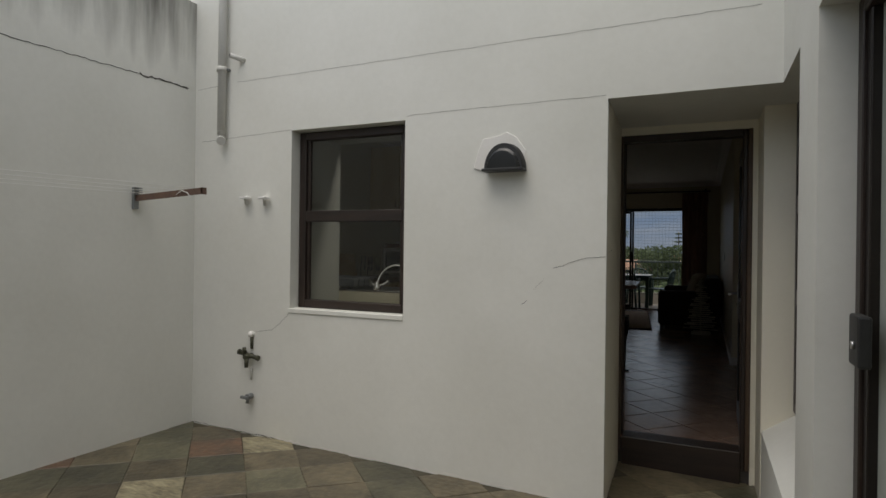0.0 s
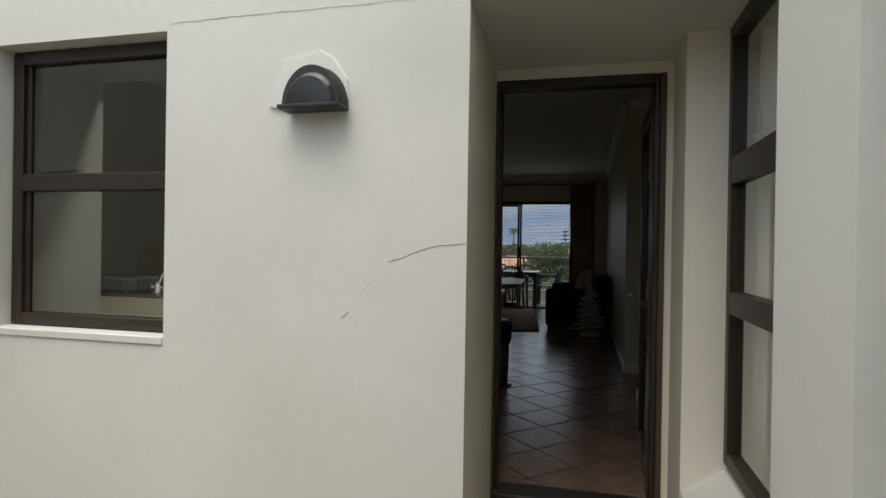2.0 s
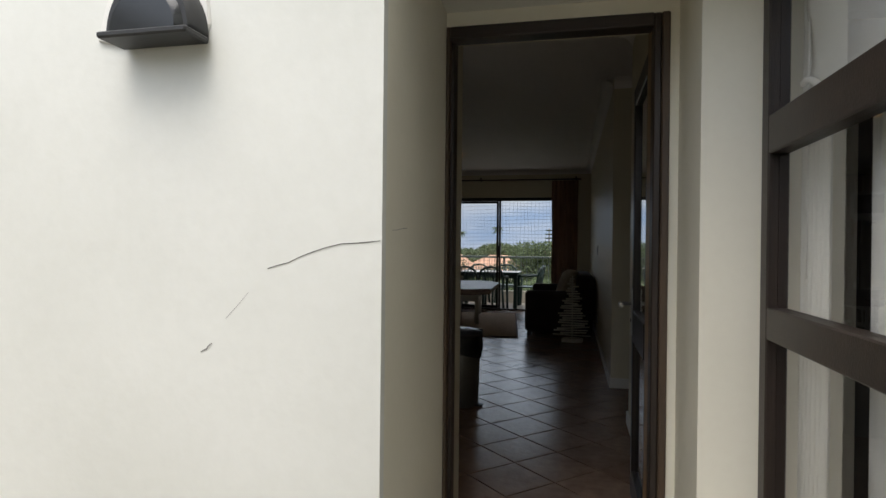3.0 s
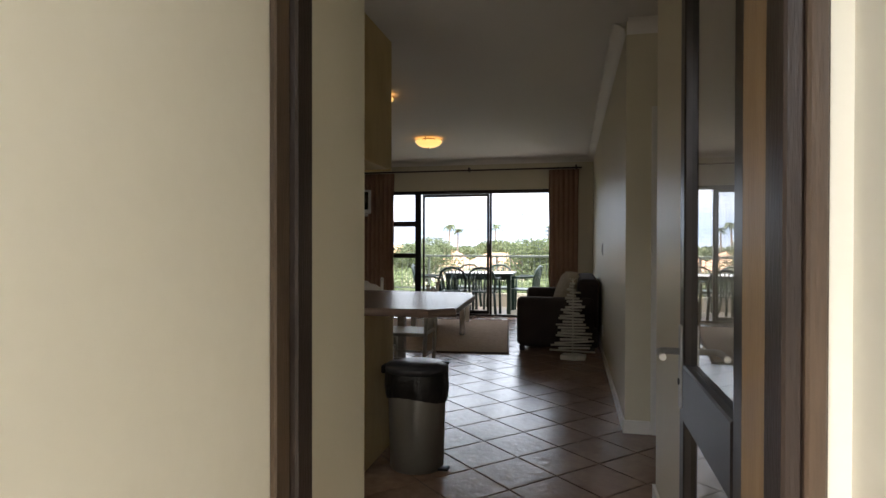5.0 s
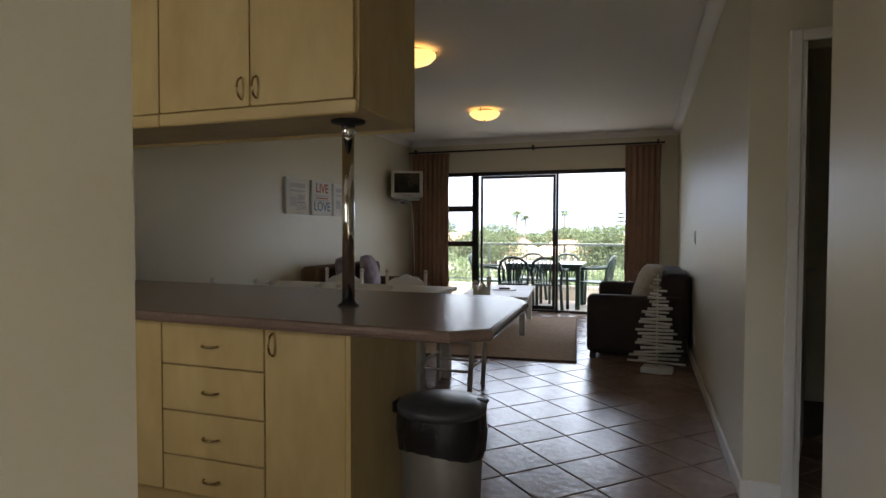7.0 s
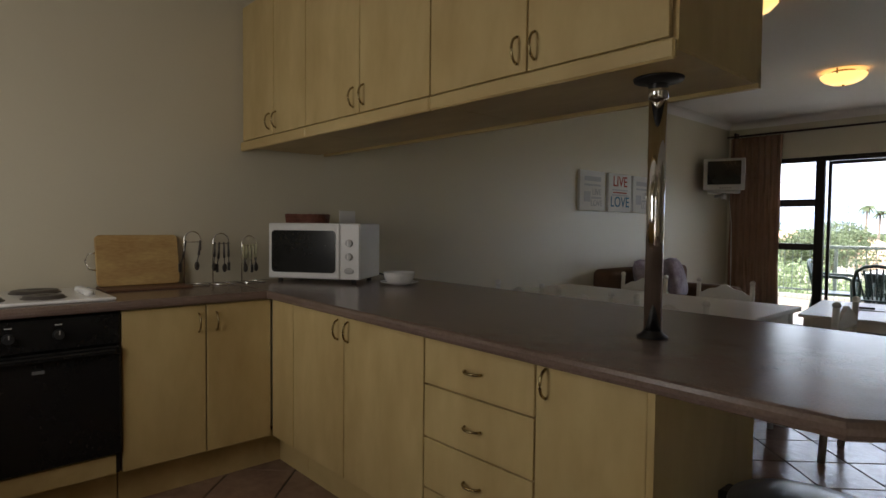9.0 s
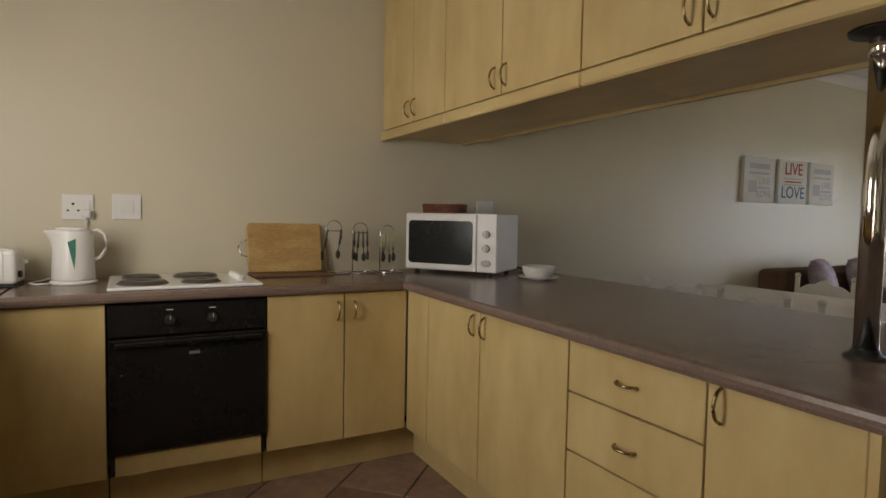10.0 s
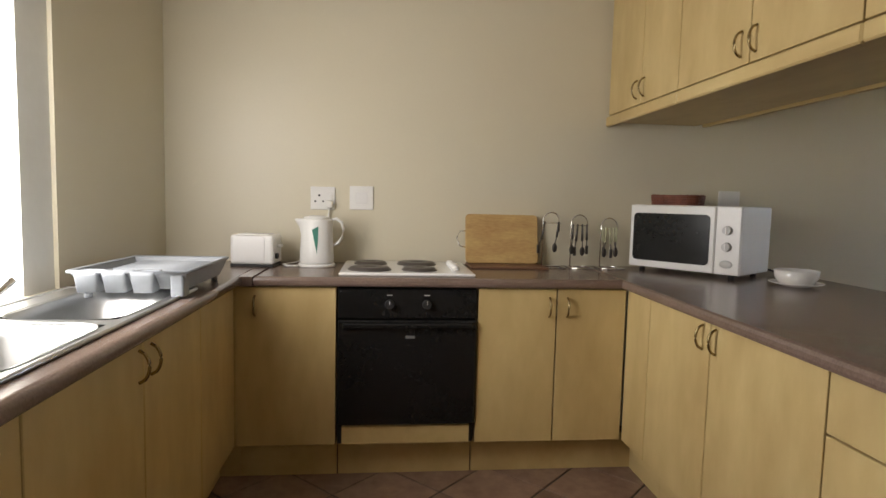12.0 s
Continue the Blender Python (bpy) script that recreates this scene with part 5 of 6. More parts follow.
def pillow(m, mat, label, size=0.46):
    th = thing("cushion", (0, 0, 0), label, "cushion", "sofa cushions")
    part("cover", cushion(bmesh.new(), 0, 0, 0, size, size, 0.17), mat, th)
    bm = bmesh.new()
    k = size * 0.47
    tube(bm, [(-k, -k, 0), (k, -k, 0), (k, k, 0), (-k, k, 0)], 0.006, 6, closed=True)
    part("piping", bm, mat, th)
    th.matrix_basis = m


pillow(pose(-0.01, 10.96, 0.665, 90, 0, -72) @ pose(0, 0, 0, -20), "cushion", "beige striped cushion leaning on the dark sofa", 0.48)
pillow(pose(0.04, 11.35, 0.655, 90, 0, -84) @ pose(0, 0, 0, -22), "cushion", "beige cushion leaning on the dark sofa", 0.46)
pillow(pose(-3.24, 10.66, 0.70, 90, 0, 105) @ pose(0, 0, 0, -16), "cushion2", "mauve checked cushion on the brown sofa", 0.45)
pillow(pose(-3.24, 11.28, 0.70, 90, 0, 100) @ pose(0, 0, 0, -16), "cushion2", "mauve checked cushion on the brown sofa", 0.45)


def driftwood_tree():
    th = thing("driftwood_tree", (0.09, 10.17, 0), "white tree made of stacked driftwood sticks on a flat block", "decoration")
    x, y = 0.09, 10.17
    rnd = random.Random(4)
    bm = bmesh.new()
    prism(bm, [(x - 0.16, y - 0.09), (x + 0.02, y - 0.14), (x + 0.15, y - 0.10), (x + 0.17, y + 0.03), (x + 0.05, y + 0.11), (x - 0.12, y + 0.08)], 0.0, 0.06, 0.01)
    part("foot_block", bm, "drift", th)
    part("rod", C((x, y, 0.05), (x, y, 1.0), 0.008, seg=8), "drift", th)
    n = 24
    for i in range(n):
        u = i / (n - 1)
        z = 0.10 + 0.86 * u
        half = 0.255 * (1 - u) + 0.035
        if i % 3 == 1:
            half *= 0.72
        a = rnd.uniform(-0.35, 0.35) + (0 if i % 2 else 0.25)
        tilt = rnd.uniform(-0.05, 0.05)
        off = rnd.uniform(-0.03, 0.03)
        c, s = math.cos(a), math.sin(a)
        p0 = (x - c * (half - off), y - s * half, z - tilt * half)
        p1 = (x + c * (half + off), y + s * half, z + tilt * half)
        part("stick", C(p0, p1, rnd.uniform(0.012, 0.017), rnd.uniform(0.010, 0.016), seg=8), "drift", th)
    for i in range(4):
        a = i * 1.6
        part("twig", C((x, y, 0.99), (x + 0.04 * math.cos(a), y + 0.04 * math.sin(a), 1.03), 0.006, 0.002, seg=6), "drift", th)
    th.scale = (0.82, 0.82, 0.83)
    th.location = (0.078, 10.12, 0)


driftwood_tree()


def rug():
    th = thing("rug", (0, 0, 0), "coarse woven jute rug with a dark bound edge", "rug")
    w, d = 2.1, 2.75
    bm = bmesh.new()
    nx, ny = 60, 150
    rows = [[bm.verts.new((-w * i / nx, d * j / ny, 0.008 + (0.006 if j % 2 else 0.0) + 0.002 * math.sin(i * 1.9 + j))) for i in range(nx + 1)] for j in range(ny + 1)]
    for a, b in zip(rows, rows[1:]):
        for i in range(nx):
            bm.faces.new((a[i], a[i + 1], b[i + 1], b[i])).smooth = True
    part("weave", bm, "rug", th)
    for b in ((-w - 0.012, 0.012, -0.014, 0.008), (-w - 0.012, 0.012, d - 0.008, d + 0.014), (-w - 0.012, -w + 0.01, 0.008, d - 0.008), (-0.01, 0.012, 0.008, d - 0.008)):
        part("binding", B(*b, 0.0, 0.017, bevel=0.004), "sofa2", th, "dark bound edge")
    th.matrix_basis = pose(-0.622, 10.235, 0.001, 0, 0, 6)


rug()


def table(name, label, w, d, h, top, leg, mat, category="table"):
    th = thing(name, (0, 0, 0), label, category)
    part("tabletop", B(-w / 2, w / 2, -d / 2, d / 2, h - top, h, bevel=0.006, seg=2), mat, th)
    for sx in (-1, 1):
        part("apron", B(sx * (w / 2 - 0.05) - 0.01, sx * (w / 2 - 0.05) + 0.01, -d / 2 + 0.10, d / 2 - 0.10, h - top - 0.08, h - top), mat, th)
    for sy in (-1, 1):
        part("apron", B(-w / 2 + 0.10, w / 2 - 0.10, sy * (d / 2 - 0.05) - 0.01, sy * (d / 2 - 0.05) + 0.01, h - top - 0.08, h - top), mat, th)
    for sx in (-1, 1):
        for sy in (-1, 1):
            cx, cy = sx * (w / 2 - 0.07), sy * (d / 2 - 0.07)
            part("leg", B(cx - leg / 2, cx + leg / 2, cy - leg / 2, cy + leg / 2, 0, h - top, bevel=0.004), mat, th)
    return th


ct = table("coffee_table", "white painted wooden coffee table standing on the jute rug", 0.79, 1.42, 0.45, 0.03, 0.065, "whitewood")
ct.matrix_basis = pose(-1.755, 11.98, 0.016, 0, 0, 7)
mg = thing("magazine", (0, 0, 0), "thin dark-edged magazine lying on the coffee table", "magazine")
part("pages", B(-0.15, 0.15, -0.1, 0.1, 0, 0.008), "canvas", mg)
part("cover", B(-0.152, 0.152, -0.102, 0.102, 0.0082, 0.010), "silver", mg)
mg.matrix_basis = pose(-1.72, 12.05, 0.4665, 0, 0, 12)
rc = thing("remote_control", (0, 0, 0), "black remote control lying on the magazine", "remote")
part("case", B(-0.07, 0.07, -0.018, 0.018, 0, 0.016, bevel=0.005), "blackmatt", rc)
part("keypad", B(-0.05, 0.05, -0.011, 0.011, 0.0162, 0.018), "silver", rc)
rc.matrix_basis = pose(-1.72, 12.05, 0.4772, 0, 0, 10)
dt = table("dining_table", "white painted dining table beyond the bar counter", 1.75, 0.85, 0.75, 0.03, 0.07, "whitewood")
dt.matrix_basis = pose(-2.38, 8.97, 0)


def dining_chair():
    th = thing("dining_chair", (0, 0, 0), "white painted wooden dining chair with a scalloped top rail", "chair", "chairs round the dining table")
    part("seat", B(-0.21, 0.21, -0.21, 0.21, 0.42, 0.455, bevel=0.01, seg=2), "whitewood", th)
    for x in (-0.185, 0.185):
        part("front_leg", C((x, 0.18, 0), (x, 0.18, 0.42), 0.017, 0.02, seg=10), "whitewood", th)
        part("back_post", C((x, -0.19, 0), (x * 1.03, -0.235, 0.90), 0.019, 0.016, seg=10), "whitewood", th)
        part("finial", lathe(bmesh.new(), x * 1.03, -0.2355, [(0.016, 0.90), (0.021, 0.912), (0.016, 0.928), (0.0001, 0.936)], 10), "whitewood", th)
        part("side_stretcher", C((x, -0.19, 0.2), (x, 0.18, 0.2), 0.011, seg=8), "whitewood", th)
    part("front_stretcher", C((-0.185, 0.18, 0.26), (0.185, 0.18, 0.26), 0.011, seg=8), "whitewood", th)
    part("back_stretcher", C((-0.185, -0.19, 0.22), (0.185, -0.19, 0.22), 0.011, seg=8), "whitewood", th)
    bm = bmesh.new()
    n = 24
    pts = []
    for i in range(n + 1):
        u = -1 + 2 * i / n
        pts.append((u * 0.175, 0.855 + 0.03 * math.cos(u * math.pi * 1.0) + 0.008 * math.cos(u * math.pi * 3)))
    f = [bm.verts.new((x, -0.245, z)) for x, z in pts] + [bm.verts.new((x, -0.245, 0.765)) for x, z in pts[::-1]]
    bm.faces.new(f)
    r = bmesh.ops.extrude_face_region(bm, geom=bm.faces[:])
    bmesh.ops.translate(bm, verts=[v for v in r["geom"] if isinstance(v, bmesh.types.BMVert)], vec=(0, 0.022, 0))
    part("top_rail", bm, "whitewood", th)
    for k in range(5):
        x = -0.13 + 0.065 * k
        part("spindle", C((x, -0.195, 0.455), (x, -0.232, 0.77), 0.009, seg=8), "whitewood", th)
    return th


ch = dining_chair()
ch.matrix_basis = pose(-1.83, 8.55, 0, 0, 0, 2) @ Matrix.Diagonal((1, 1, 0.92, 1))
for p in ((-2.36, 8.55, 0, 0, 0, -2), (-2.90, 8.57, 0, 0, 0, 1), (-2.10, 9.48, 0, 0, 0, 180), (-2.75, 9.48, 0, 0, 0, 178), (-1.42, 9.02, 0, 0, 0, 90)):
    copy_thing(ch, pose(*p))

# ---- balcony ----
BY = 15.35
struct("floor_balcony", joined((-4.4, 1.6, LY + 0.2, BY + 0.12, -0.3, -0.03), (-3.0, -0.1, LY, LY + 0.2, -0.3, -0.002)), "paving", "pale tiled balcony floor", "floor")
struct("wall_balcony", joined((-4.4, 1.6, BY, BY + 0.12, -0.03, 0.235), (-4.4, -4.28, LY + 0.2, BY, -0.03, 2.75), (1.48, 1.6, LY + 0.2, BY, -0.03, 2.75)), "concrete", "low cream balcony wall under the railing")
struct("ceiling_balcony", joined((-4.4, 1.6, LY + 0.2, 14.3, 2.62, 2.75)), "concrete", "cream underside over the balcony", "ceiling")


def railing():
    th = thing("balcony_railing", (-1.4, BY + 0.06, 0.235), "green-grey metal balcony railing with thin upright bars", "railing")
    part("top_rail", B(-4.28, 1.48, BY + 0.03, BY + 0.09, 0.955, 1.0, bevel=0.006), "railpaint", th)
    part("bottom_rail", B(-4.28, 1.48, BY + 0.045, BY + 0.075, 0.30, 0.325), "railpaint", th)
    for i in range(5):
        x = -4.2 + i * 1.4
        part("post", B(x - 0.02, x + 0.02, BY + 0.04, BY + 0.08, 0.235, 0.955), "railpaint", th)
    for i in range(48):
        x = -4.2 + i * 0.118
        part("bar", C((x, BY + 0.06, 0.325), (x, BY + 0.06, 0.955), 0.005, seg=6, caps=False), "railpaint", th)


railing()


def bird_net():
    bm = bmesh.new()
    rnd = random.Random(2)
    y = 14.62
    for i in range(76):
        x = -4.2 + i * 0.075
        tube(bm, [(x + 0.012 * math.sin(j * 1.3 + i), y + 0.02 * math.sin(j + i * 0.5), 0.24 + j * 0.24) for j in range(11)], 0.0026, 3)
    for j in range(33):
        z = 0.26 + j * 0.0715
        tube(bm, [(-4.25 + i * 0.24, y + 0.02 * math.sin(i * 0.6 + j), z + 0.012 * math.sin(i * 0.8 + j * 0.7)) for i in range(25)], 0.0026, 3)
    th = thing("safety_net", (-1.4, y, 0.24), "thin dark cord net stretched across the balcony", "net")
    p = part("net_mesh", bm, "net", th)
    tagged(p, kind="stuff")


bird_net()


def plastic_chair():
    th = thing("garden_chair", (0, 0, 0), "dark green moulded plastic garden armchair with a slatted back", "chair", "chairs on the balcony")
    part("seat", B(-0.22, 0.22, -0.22, 0.22, 0.40, 0.425, bevel=0.01, seg=2), "greenplastic", th)
    for sx in (-1, 1):
        part("front_leg", C((sx * 0.25, 0.23, 0), (sx * 0.24, 0.20, 0.62), 0.026, 0.022, seg=8), "greenplastic", th)
        part("back_leg", C((sx * 0.25, -0.28, 0), (sx * 0.21, -0.21, 0.44), 0.026, 0.024, seg=8), "greenplastic", th)
        bm = bmesh.new()
        tube(bm, [(sx * 0.24, 0.21, 0.61), (sx * 0.265, 0.12, 0.645), (sx * 0.26, -0.10, 0.645), (sx * 0.225, -0.25, 0.66)], 0.022, 8)
        part("armrest", bm, "greenplastic", th)
    bm = bmesh.new()
    tube(bm, [(-0.215, -0.215, 0.42), (-0.235, -0.25, 0.62), (-0.20, -0.29, 0.76), (-0.11, -0.31, 0.825), (0, -0.315, 0.84), (0.11, -0.31, 0.825), (0.20, -0.29, 0.76), (0.235, -0.25, 0.62), (0.215, -0.215, 0.42)], 0.022, 8)
    part("back_hoop", bm, "greenplastic", th)
    for k in range(7):
        u = -1 + k / 3
        part("back_slat", C((u * 0.12, -0.225, 0.43), (u * 0.19, -0.30 + 0.02 * abs(u), 0.81 - 0.06 * u * u), 0.010, 0.012, seg=6), "greenplastic", th)
    return th


pc = plastic_chair()
pc.matrix_basis = pose(-1.98, 13.98, -0.03, 0, 0, 3)
for p in ((-1.44, 13.97, -0.03, 0, 0, -2), (-0.80, 14.62, -0.03, 0, 0, 80), (-2.55, 14.45, -0.03, 0, 0, -85), (-1.95, 15.0, -0.03, 0, 0, 178), (-1.32, 15.0, -0.03, 0, 0, 182)):
    copy_thing(pc, pose(*p))
gt = table("garden_table", "dark green plastic garden table with a pale top", 1.25, 0.80, 0.72, 0.03, 0.07, "greenplastic")
part("table_cover", B(-0.615, 0.615, -0.39, 0.39, 0.7205, 0.726, bevel=0.002), "canvas", gt, "white tabletop covering")
gt.matrix_basis = pose(-1.58, 14.50, -0.03)
pp = thing("plant_pot", (-0.62, 15.41, 0.235), "small dark plant pot on the balcony wall", "pot")
part("pot", lathe(bmesh.new(), -0.62, 15.41, [(0.06, 0.2355), (0.085, 0.33), (0.09, 0.335), (0.08, 0.335), (0.06, 0.31), (0.0001, 0.31)], 18), "sofa2", pp)
# ---- yard fittings ----


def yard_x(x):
    """Rescales a fitting's x so that it fits the camera's view."""
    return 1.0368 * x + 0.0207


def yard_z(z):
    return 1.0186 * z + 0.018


def fit_to_view(th):
    """Rescales a fitting's position on the wall to fit the camera's view."""
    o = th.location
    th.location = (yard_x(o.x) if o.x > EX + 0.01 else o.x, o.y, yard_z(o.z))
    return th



def bulkhead_lamp():
    x, z, y = -0.932, 1.692, YF
    th = thing("wall_lamp", (x, y, z), "black half-round bulkhead wall lamp with a smoked lens", "lamp")
    bm = bmesh.new()
    pts = [(-0.20, 0.02), (-0.13, 0.0), (0.10, 0.0), (0.115, 0.04), (0.11, 0.11), (0.055, 0.19), (0.0, 0.222), (-0.045, 0.205), (-0.145, 0.19), (-0.18, 0.10)]
    lo = [bm.verts.new((x + a, y - 0.0005, z + b)) for a, b in pts]
    hi = [bm.verts.new((x + a * 0.97, y - 0.007, z + b * 0.98 + 0.001)) for a, b in pts]
    for i in range(len(pts)):
        bm.faces.new((lo[i], lo[(i + 1) % len(pts)], hi[(i + 1) % len(pts)], hi[i]))
    bm.faces.new(hi)
    part("mounting_patch", bm, "trim", th, "uneven white filler patch")

    def half(r0, r1, h0, h1, y0, y1):
        b = bmesh.new()
        n = 24
        ra = [b.verts.new((x + r0 * math.cos(math.pi * i / n), y0, z + h0 * math.sin(math.pi * i / n))) for i in range(n + 1)]
        rb = [b.verts.new((x + r1 * math.cos(math.pi * i / n), y1, z + h1 * math.sin(math.pi * i / n))) for i in range(n + 1)]
        for i in range(n):
            b.faces.new((ra[i], ra[i + 1], rb[i + 1], rb[i])).smooth = True
        b.faces.new((ra[0], rb[0], rb[n], ra[n]))
        b.faces.new(rb[::-1])
        return b
    part("housing", half(0.115, 0.108, 0.155, 0.145, y - 0.007, y - 0.058), "blackmatt", th)
    part("lens", half(0.098, 0.085, 0.118, 0.10, y - 0.0585, y - 0.07), "screen", th, "smoked glass lens")
    part("bottom_lip", B(x - 0.118, x + 0.118, y - 0.074, y - 0.007, z - 0.012, z + 0.004, bevel=0.004), "blackmatt", th)
    th.scale = (1.03, 1.4, 1.0)


bulkhead_lamp()


def downpipe():
    x, y = -2.995, YF - 0.042
    th = thing("downpipe", (x, y, 1.93), "painted grey-white rain pipe ending above the yard", "pipe")
    part("pipe", C((x, y, 1.985), (x + 0.012, y, 4.2), 0.029, seg=18), "pvc", th)
    part("collar", C((x, y, 2.44), (x, y, 2.475), 0.036, seg=18), "pvc", th)
    bm = bmesh.new()
    tube(bm, [(x, y, 2.01), (x, y, 1.965), (x + 0.01, y - 0.012, 1.945), (x + 0.03, y - 0.03, 1.935)], 0.031, 14)
    part("elbow", bm, "pvc", th)
    part("clip", B(x - 0.045, x + 0.045, y + 0.01, YF - 0.0005, 2.45, 2.465), "galv", th)
    s = thing("overflow_pipe", (-2.86, YF, 2.52), "short white overflow pipe sticking out of the wall", "pipe")
    part("stub", C((-2.83, YF + 0.01, 2.505), (-2.885, YF - 0.085, 2.525), 0.018, seg=14), "pvc", s)
    fit_to_view(th)
    fit_to_view(s)
    part("bore", C((-2.8845, YF - 0.0845, 2.525), (-2.8855, YF - 0.0862, 2.5253), 0.014, seg=14), "blackmatt", s)


downpipe()


def hose_hook():
    th = thing("wall_hook", (0, 0, 0), "small white plastic hook bracket on the yard wall", "hook", "wall hooks")
    part("back_plate", B(-0.03, -0.008, -0.012, 0, -0.03, 0.035, bevel=0.003), "white", th)
    part("arm", B(-0.02, 0.035, -0.075, -0.012, 0.008, 0.024, bevel=0.003), "white", th)
    bm = bmesh.new()
    tube(bm, [(-0.018, -0.012, -0.028), (0.02, -0.062, 0.010)], 0.006, 6)
    part("brace", bm, "pvc", th)
    return th


hk = hose_hook()
hk.matrix_basis = pose(-2.858, YF, 1.561)
copy_thing(hk, pose(-2.69, YF, 1.557))


def yard_tap(z, big):
    x = -2.73
    th = thing("garden_tap", (x, YF, z), "old tarnished brass tap on the yard wall" if big else "small silvery wall tap near the ground", "tap")
    if big:
        part("riser", C((x + 0.005, YF - 0.012, z + 0.05), (x + 0.005, YF - 0.012, z + 0.15), 0.010, seg=10), "oldbrass", th)
        part("plaster_blob", lathe(bmesh.new(), x, YF - 0.012, [(0.018, z + 0.135), (0.024, z + 0.155), (0.012, z + 0.172), (0.0001, z + 0.175)], 12), "trim", th)
        part("body", C((x, YF - 0.002, z + 0.0), (x, YF - 0.075, z), 0.02, 0.017, seg=14), "oldbrass", th)
        part("cross_pipe", C((x - 0.075, YF - 0.035, z + 0.022), (x + 0.075, YF - 0.035, z - 0.005), 0.015, seg=12), "oldbrass", th)
        part("bonnet", C((x - 0.02, YF - 0.05, z + 0.02), (x - 0.022, YF - 0.055, z + 0.065), 0.016, 0.012, seg=12), "oldbrass", th)
        part("nozzle", C((x, YF - 0.055, z - 0.01), (x + 0.005, YF - 0.062, z - 0.075), 0.017, 0.013, seg=12), "oldbrass", th)
        for s in (-1, 1):
            part("end_cap", C((x + s * 0.075, YF - 0.035, z + 0.009 - s * 0.014), (x + s * 0.09, YF - 0.035, z + 0.009 - s * 0.016), 0.02, seg=8), "oldbrass", th)
        part("tail_pipe", C((x + 0.004, YF - 0.012, z - 0.17), (x + 0.004, YF - 0.012, z - 0.08), 0.008, seg=10), "pvc", th)
        fit_to_view(th)
    else:
        fit_to_view(th)
        part("body", C((x, YF, z), (x + 0.01, YF - 0.055, z), 0.02, 0.022, seg=14), "galv", th)
        part("handle", B(x - 0.04, x + 0.03, YF - 0.075, YF - 0.055, z - 0.01, z + 0.01, bevel=0.004), "galv", th)
        part("nozzle", C((x + 0.005, YF - 0.04, z - 0.015), (x + 0.005, YF - 0.05, z - 0.045), 0.012, seg=10), "galv", th)


yard_tap(0.435, True)
yard_tap(0.155, False)


def clothes_line():
    x, y, z = EX, 3.337, 1.552
    th = thing("clothes_line", (x, y, z), "rusty wall bracket with washing lines strung along the wall", "clothes line")
    part("wall_plate", B(x, x + 0.02, y - 0.02, y + 0.02, z - 0.075, z + 0.07, bevel=0.002), "galv", th)
    for i in range(4):
        part("cleat", B(x + 0.02, x + 0.045, y - 0.026, y + 0.026, z + 0.02 + i * 0.014, z + 0.026 + i * 0.014), "galv", th)
    bm = bmesh.new()
    box(bm, 0, 0.60, -0.006, 0.006, -0.02, 0.02)
    box(bm, 0, 0.60, 0.006, 0.03, 0.014, 0.02)
    box(bm, 0.59, 0.60, -0.006, 0.034, -0.02, 0.022)
    bmesh.ops.transform(bm, matrix=pose(x + 0.018, y, z - 0.002, 0, -3.0, 0), verts=bm.verts)
    part("arm", bm, "rust", th)
    for i in range(4):
        xx = x + 0.10 + i * 0.15
        zz = z + 0.022 + 0.053 * (xx - x)
        bm = bmesh.new()
        tube(bm, [(xx, y, zz)] + [(xx, y - 5.9 * k / 8, zz - 0.045 * (1 - ((k - 4) / 4) ** 2)) for k in range(1, 9)], 0.0018, 5)
        part("line", bm, "white", th)
    bm = bmesh.new()
    tube(bm, [(x + 0.40, y - 0.01, z + 0.01), (x + 0.45, y - 0.012, z + 0.035), (x + 0.50, y - 0.012, z + 0.02), (x + 0.53, y - 0.012, z - 0.01)], 0.003, 5)
    part("knot", bm, "white", th)


clothes_line()


def ribbon(name, pts, width, mat, label, normal):
    """A thin uneven line on a wall."""
    rnd = random.Random(len(pts) * 7 + int(abs(pts[0][0]) * 100))
    bm = bmesh.new()
    nrm = Vector(normal) * 0.0015
    fine = []
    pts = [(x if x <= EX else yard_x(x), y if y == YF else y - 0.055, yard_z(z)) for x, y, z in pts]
    for a, b in zip(pts, pts[1:]):
        a, b = Vector(a), Vector(b)
        k = max(2, int((b - a).length / 0.03))
        fine += [a.lerp(b, i / k) for i in range(k)]
    fine.append(Vector(pts[-1]))
    up = []
    for i, p in enumerate(fine):
        d = (fine[min(i + 1, len(fine) - 1)] - fine[max(i - 1, 0)]).normalized()
        s = d.cross(Vector(normal)).normalized()
        w = width * rnd.uniform(0.5, 1.0) / 2
        j = s * rnd.uniform(-1, 1) * width * 0.8
        up.append((bm.verts.new(p + j + s * w + nrm), bm.verts.new(p + j - s * w + nrm)))
    for (a, b), (c, d) in zip(up, up[1:]):
        bm.faces.new((a, b, d, c))
    return struct(name, bm, mat, label, "crack")


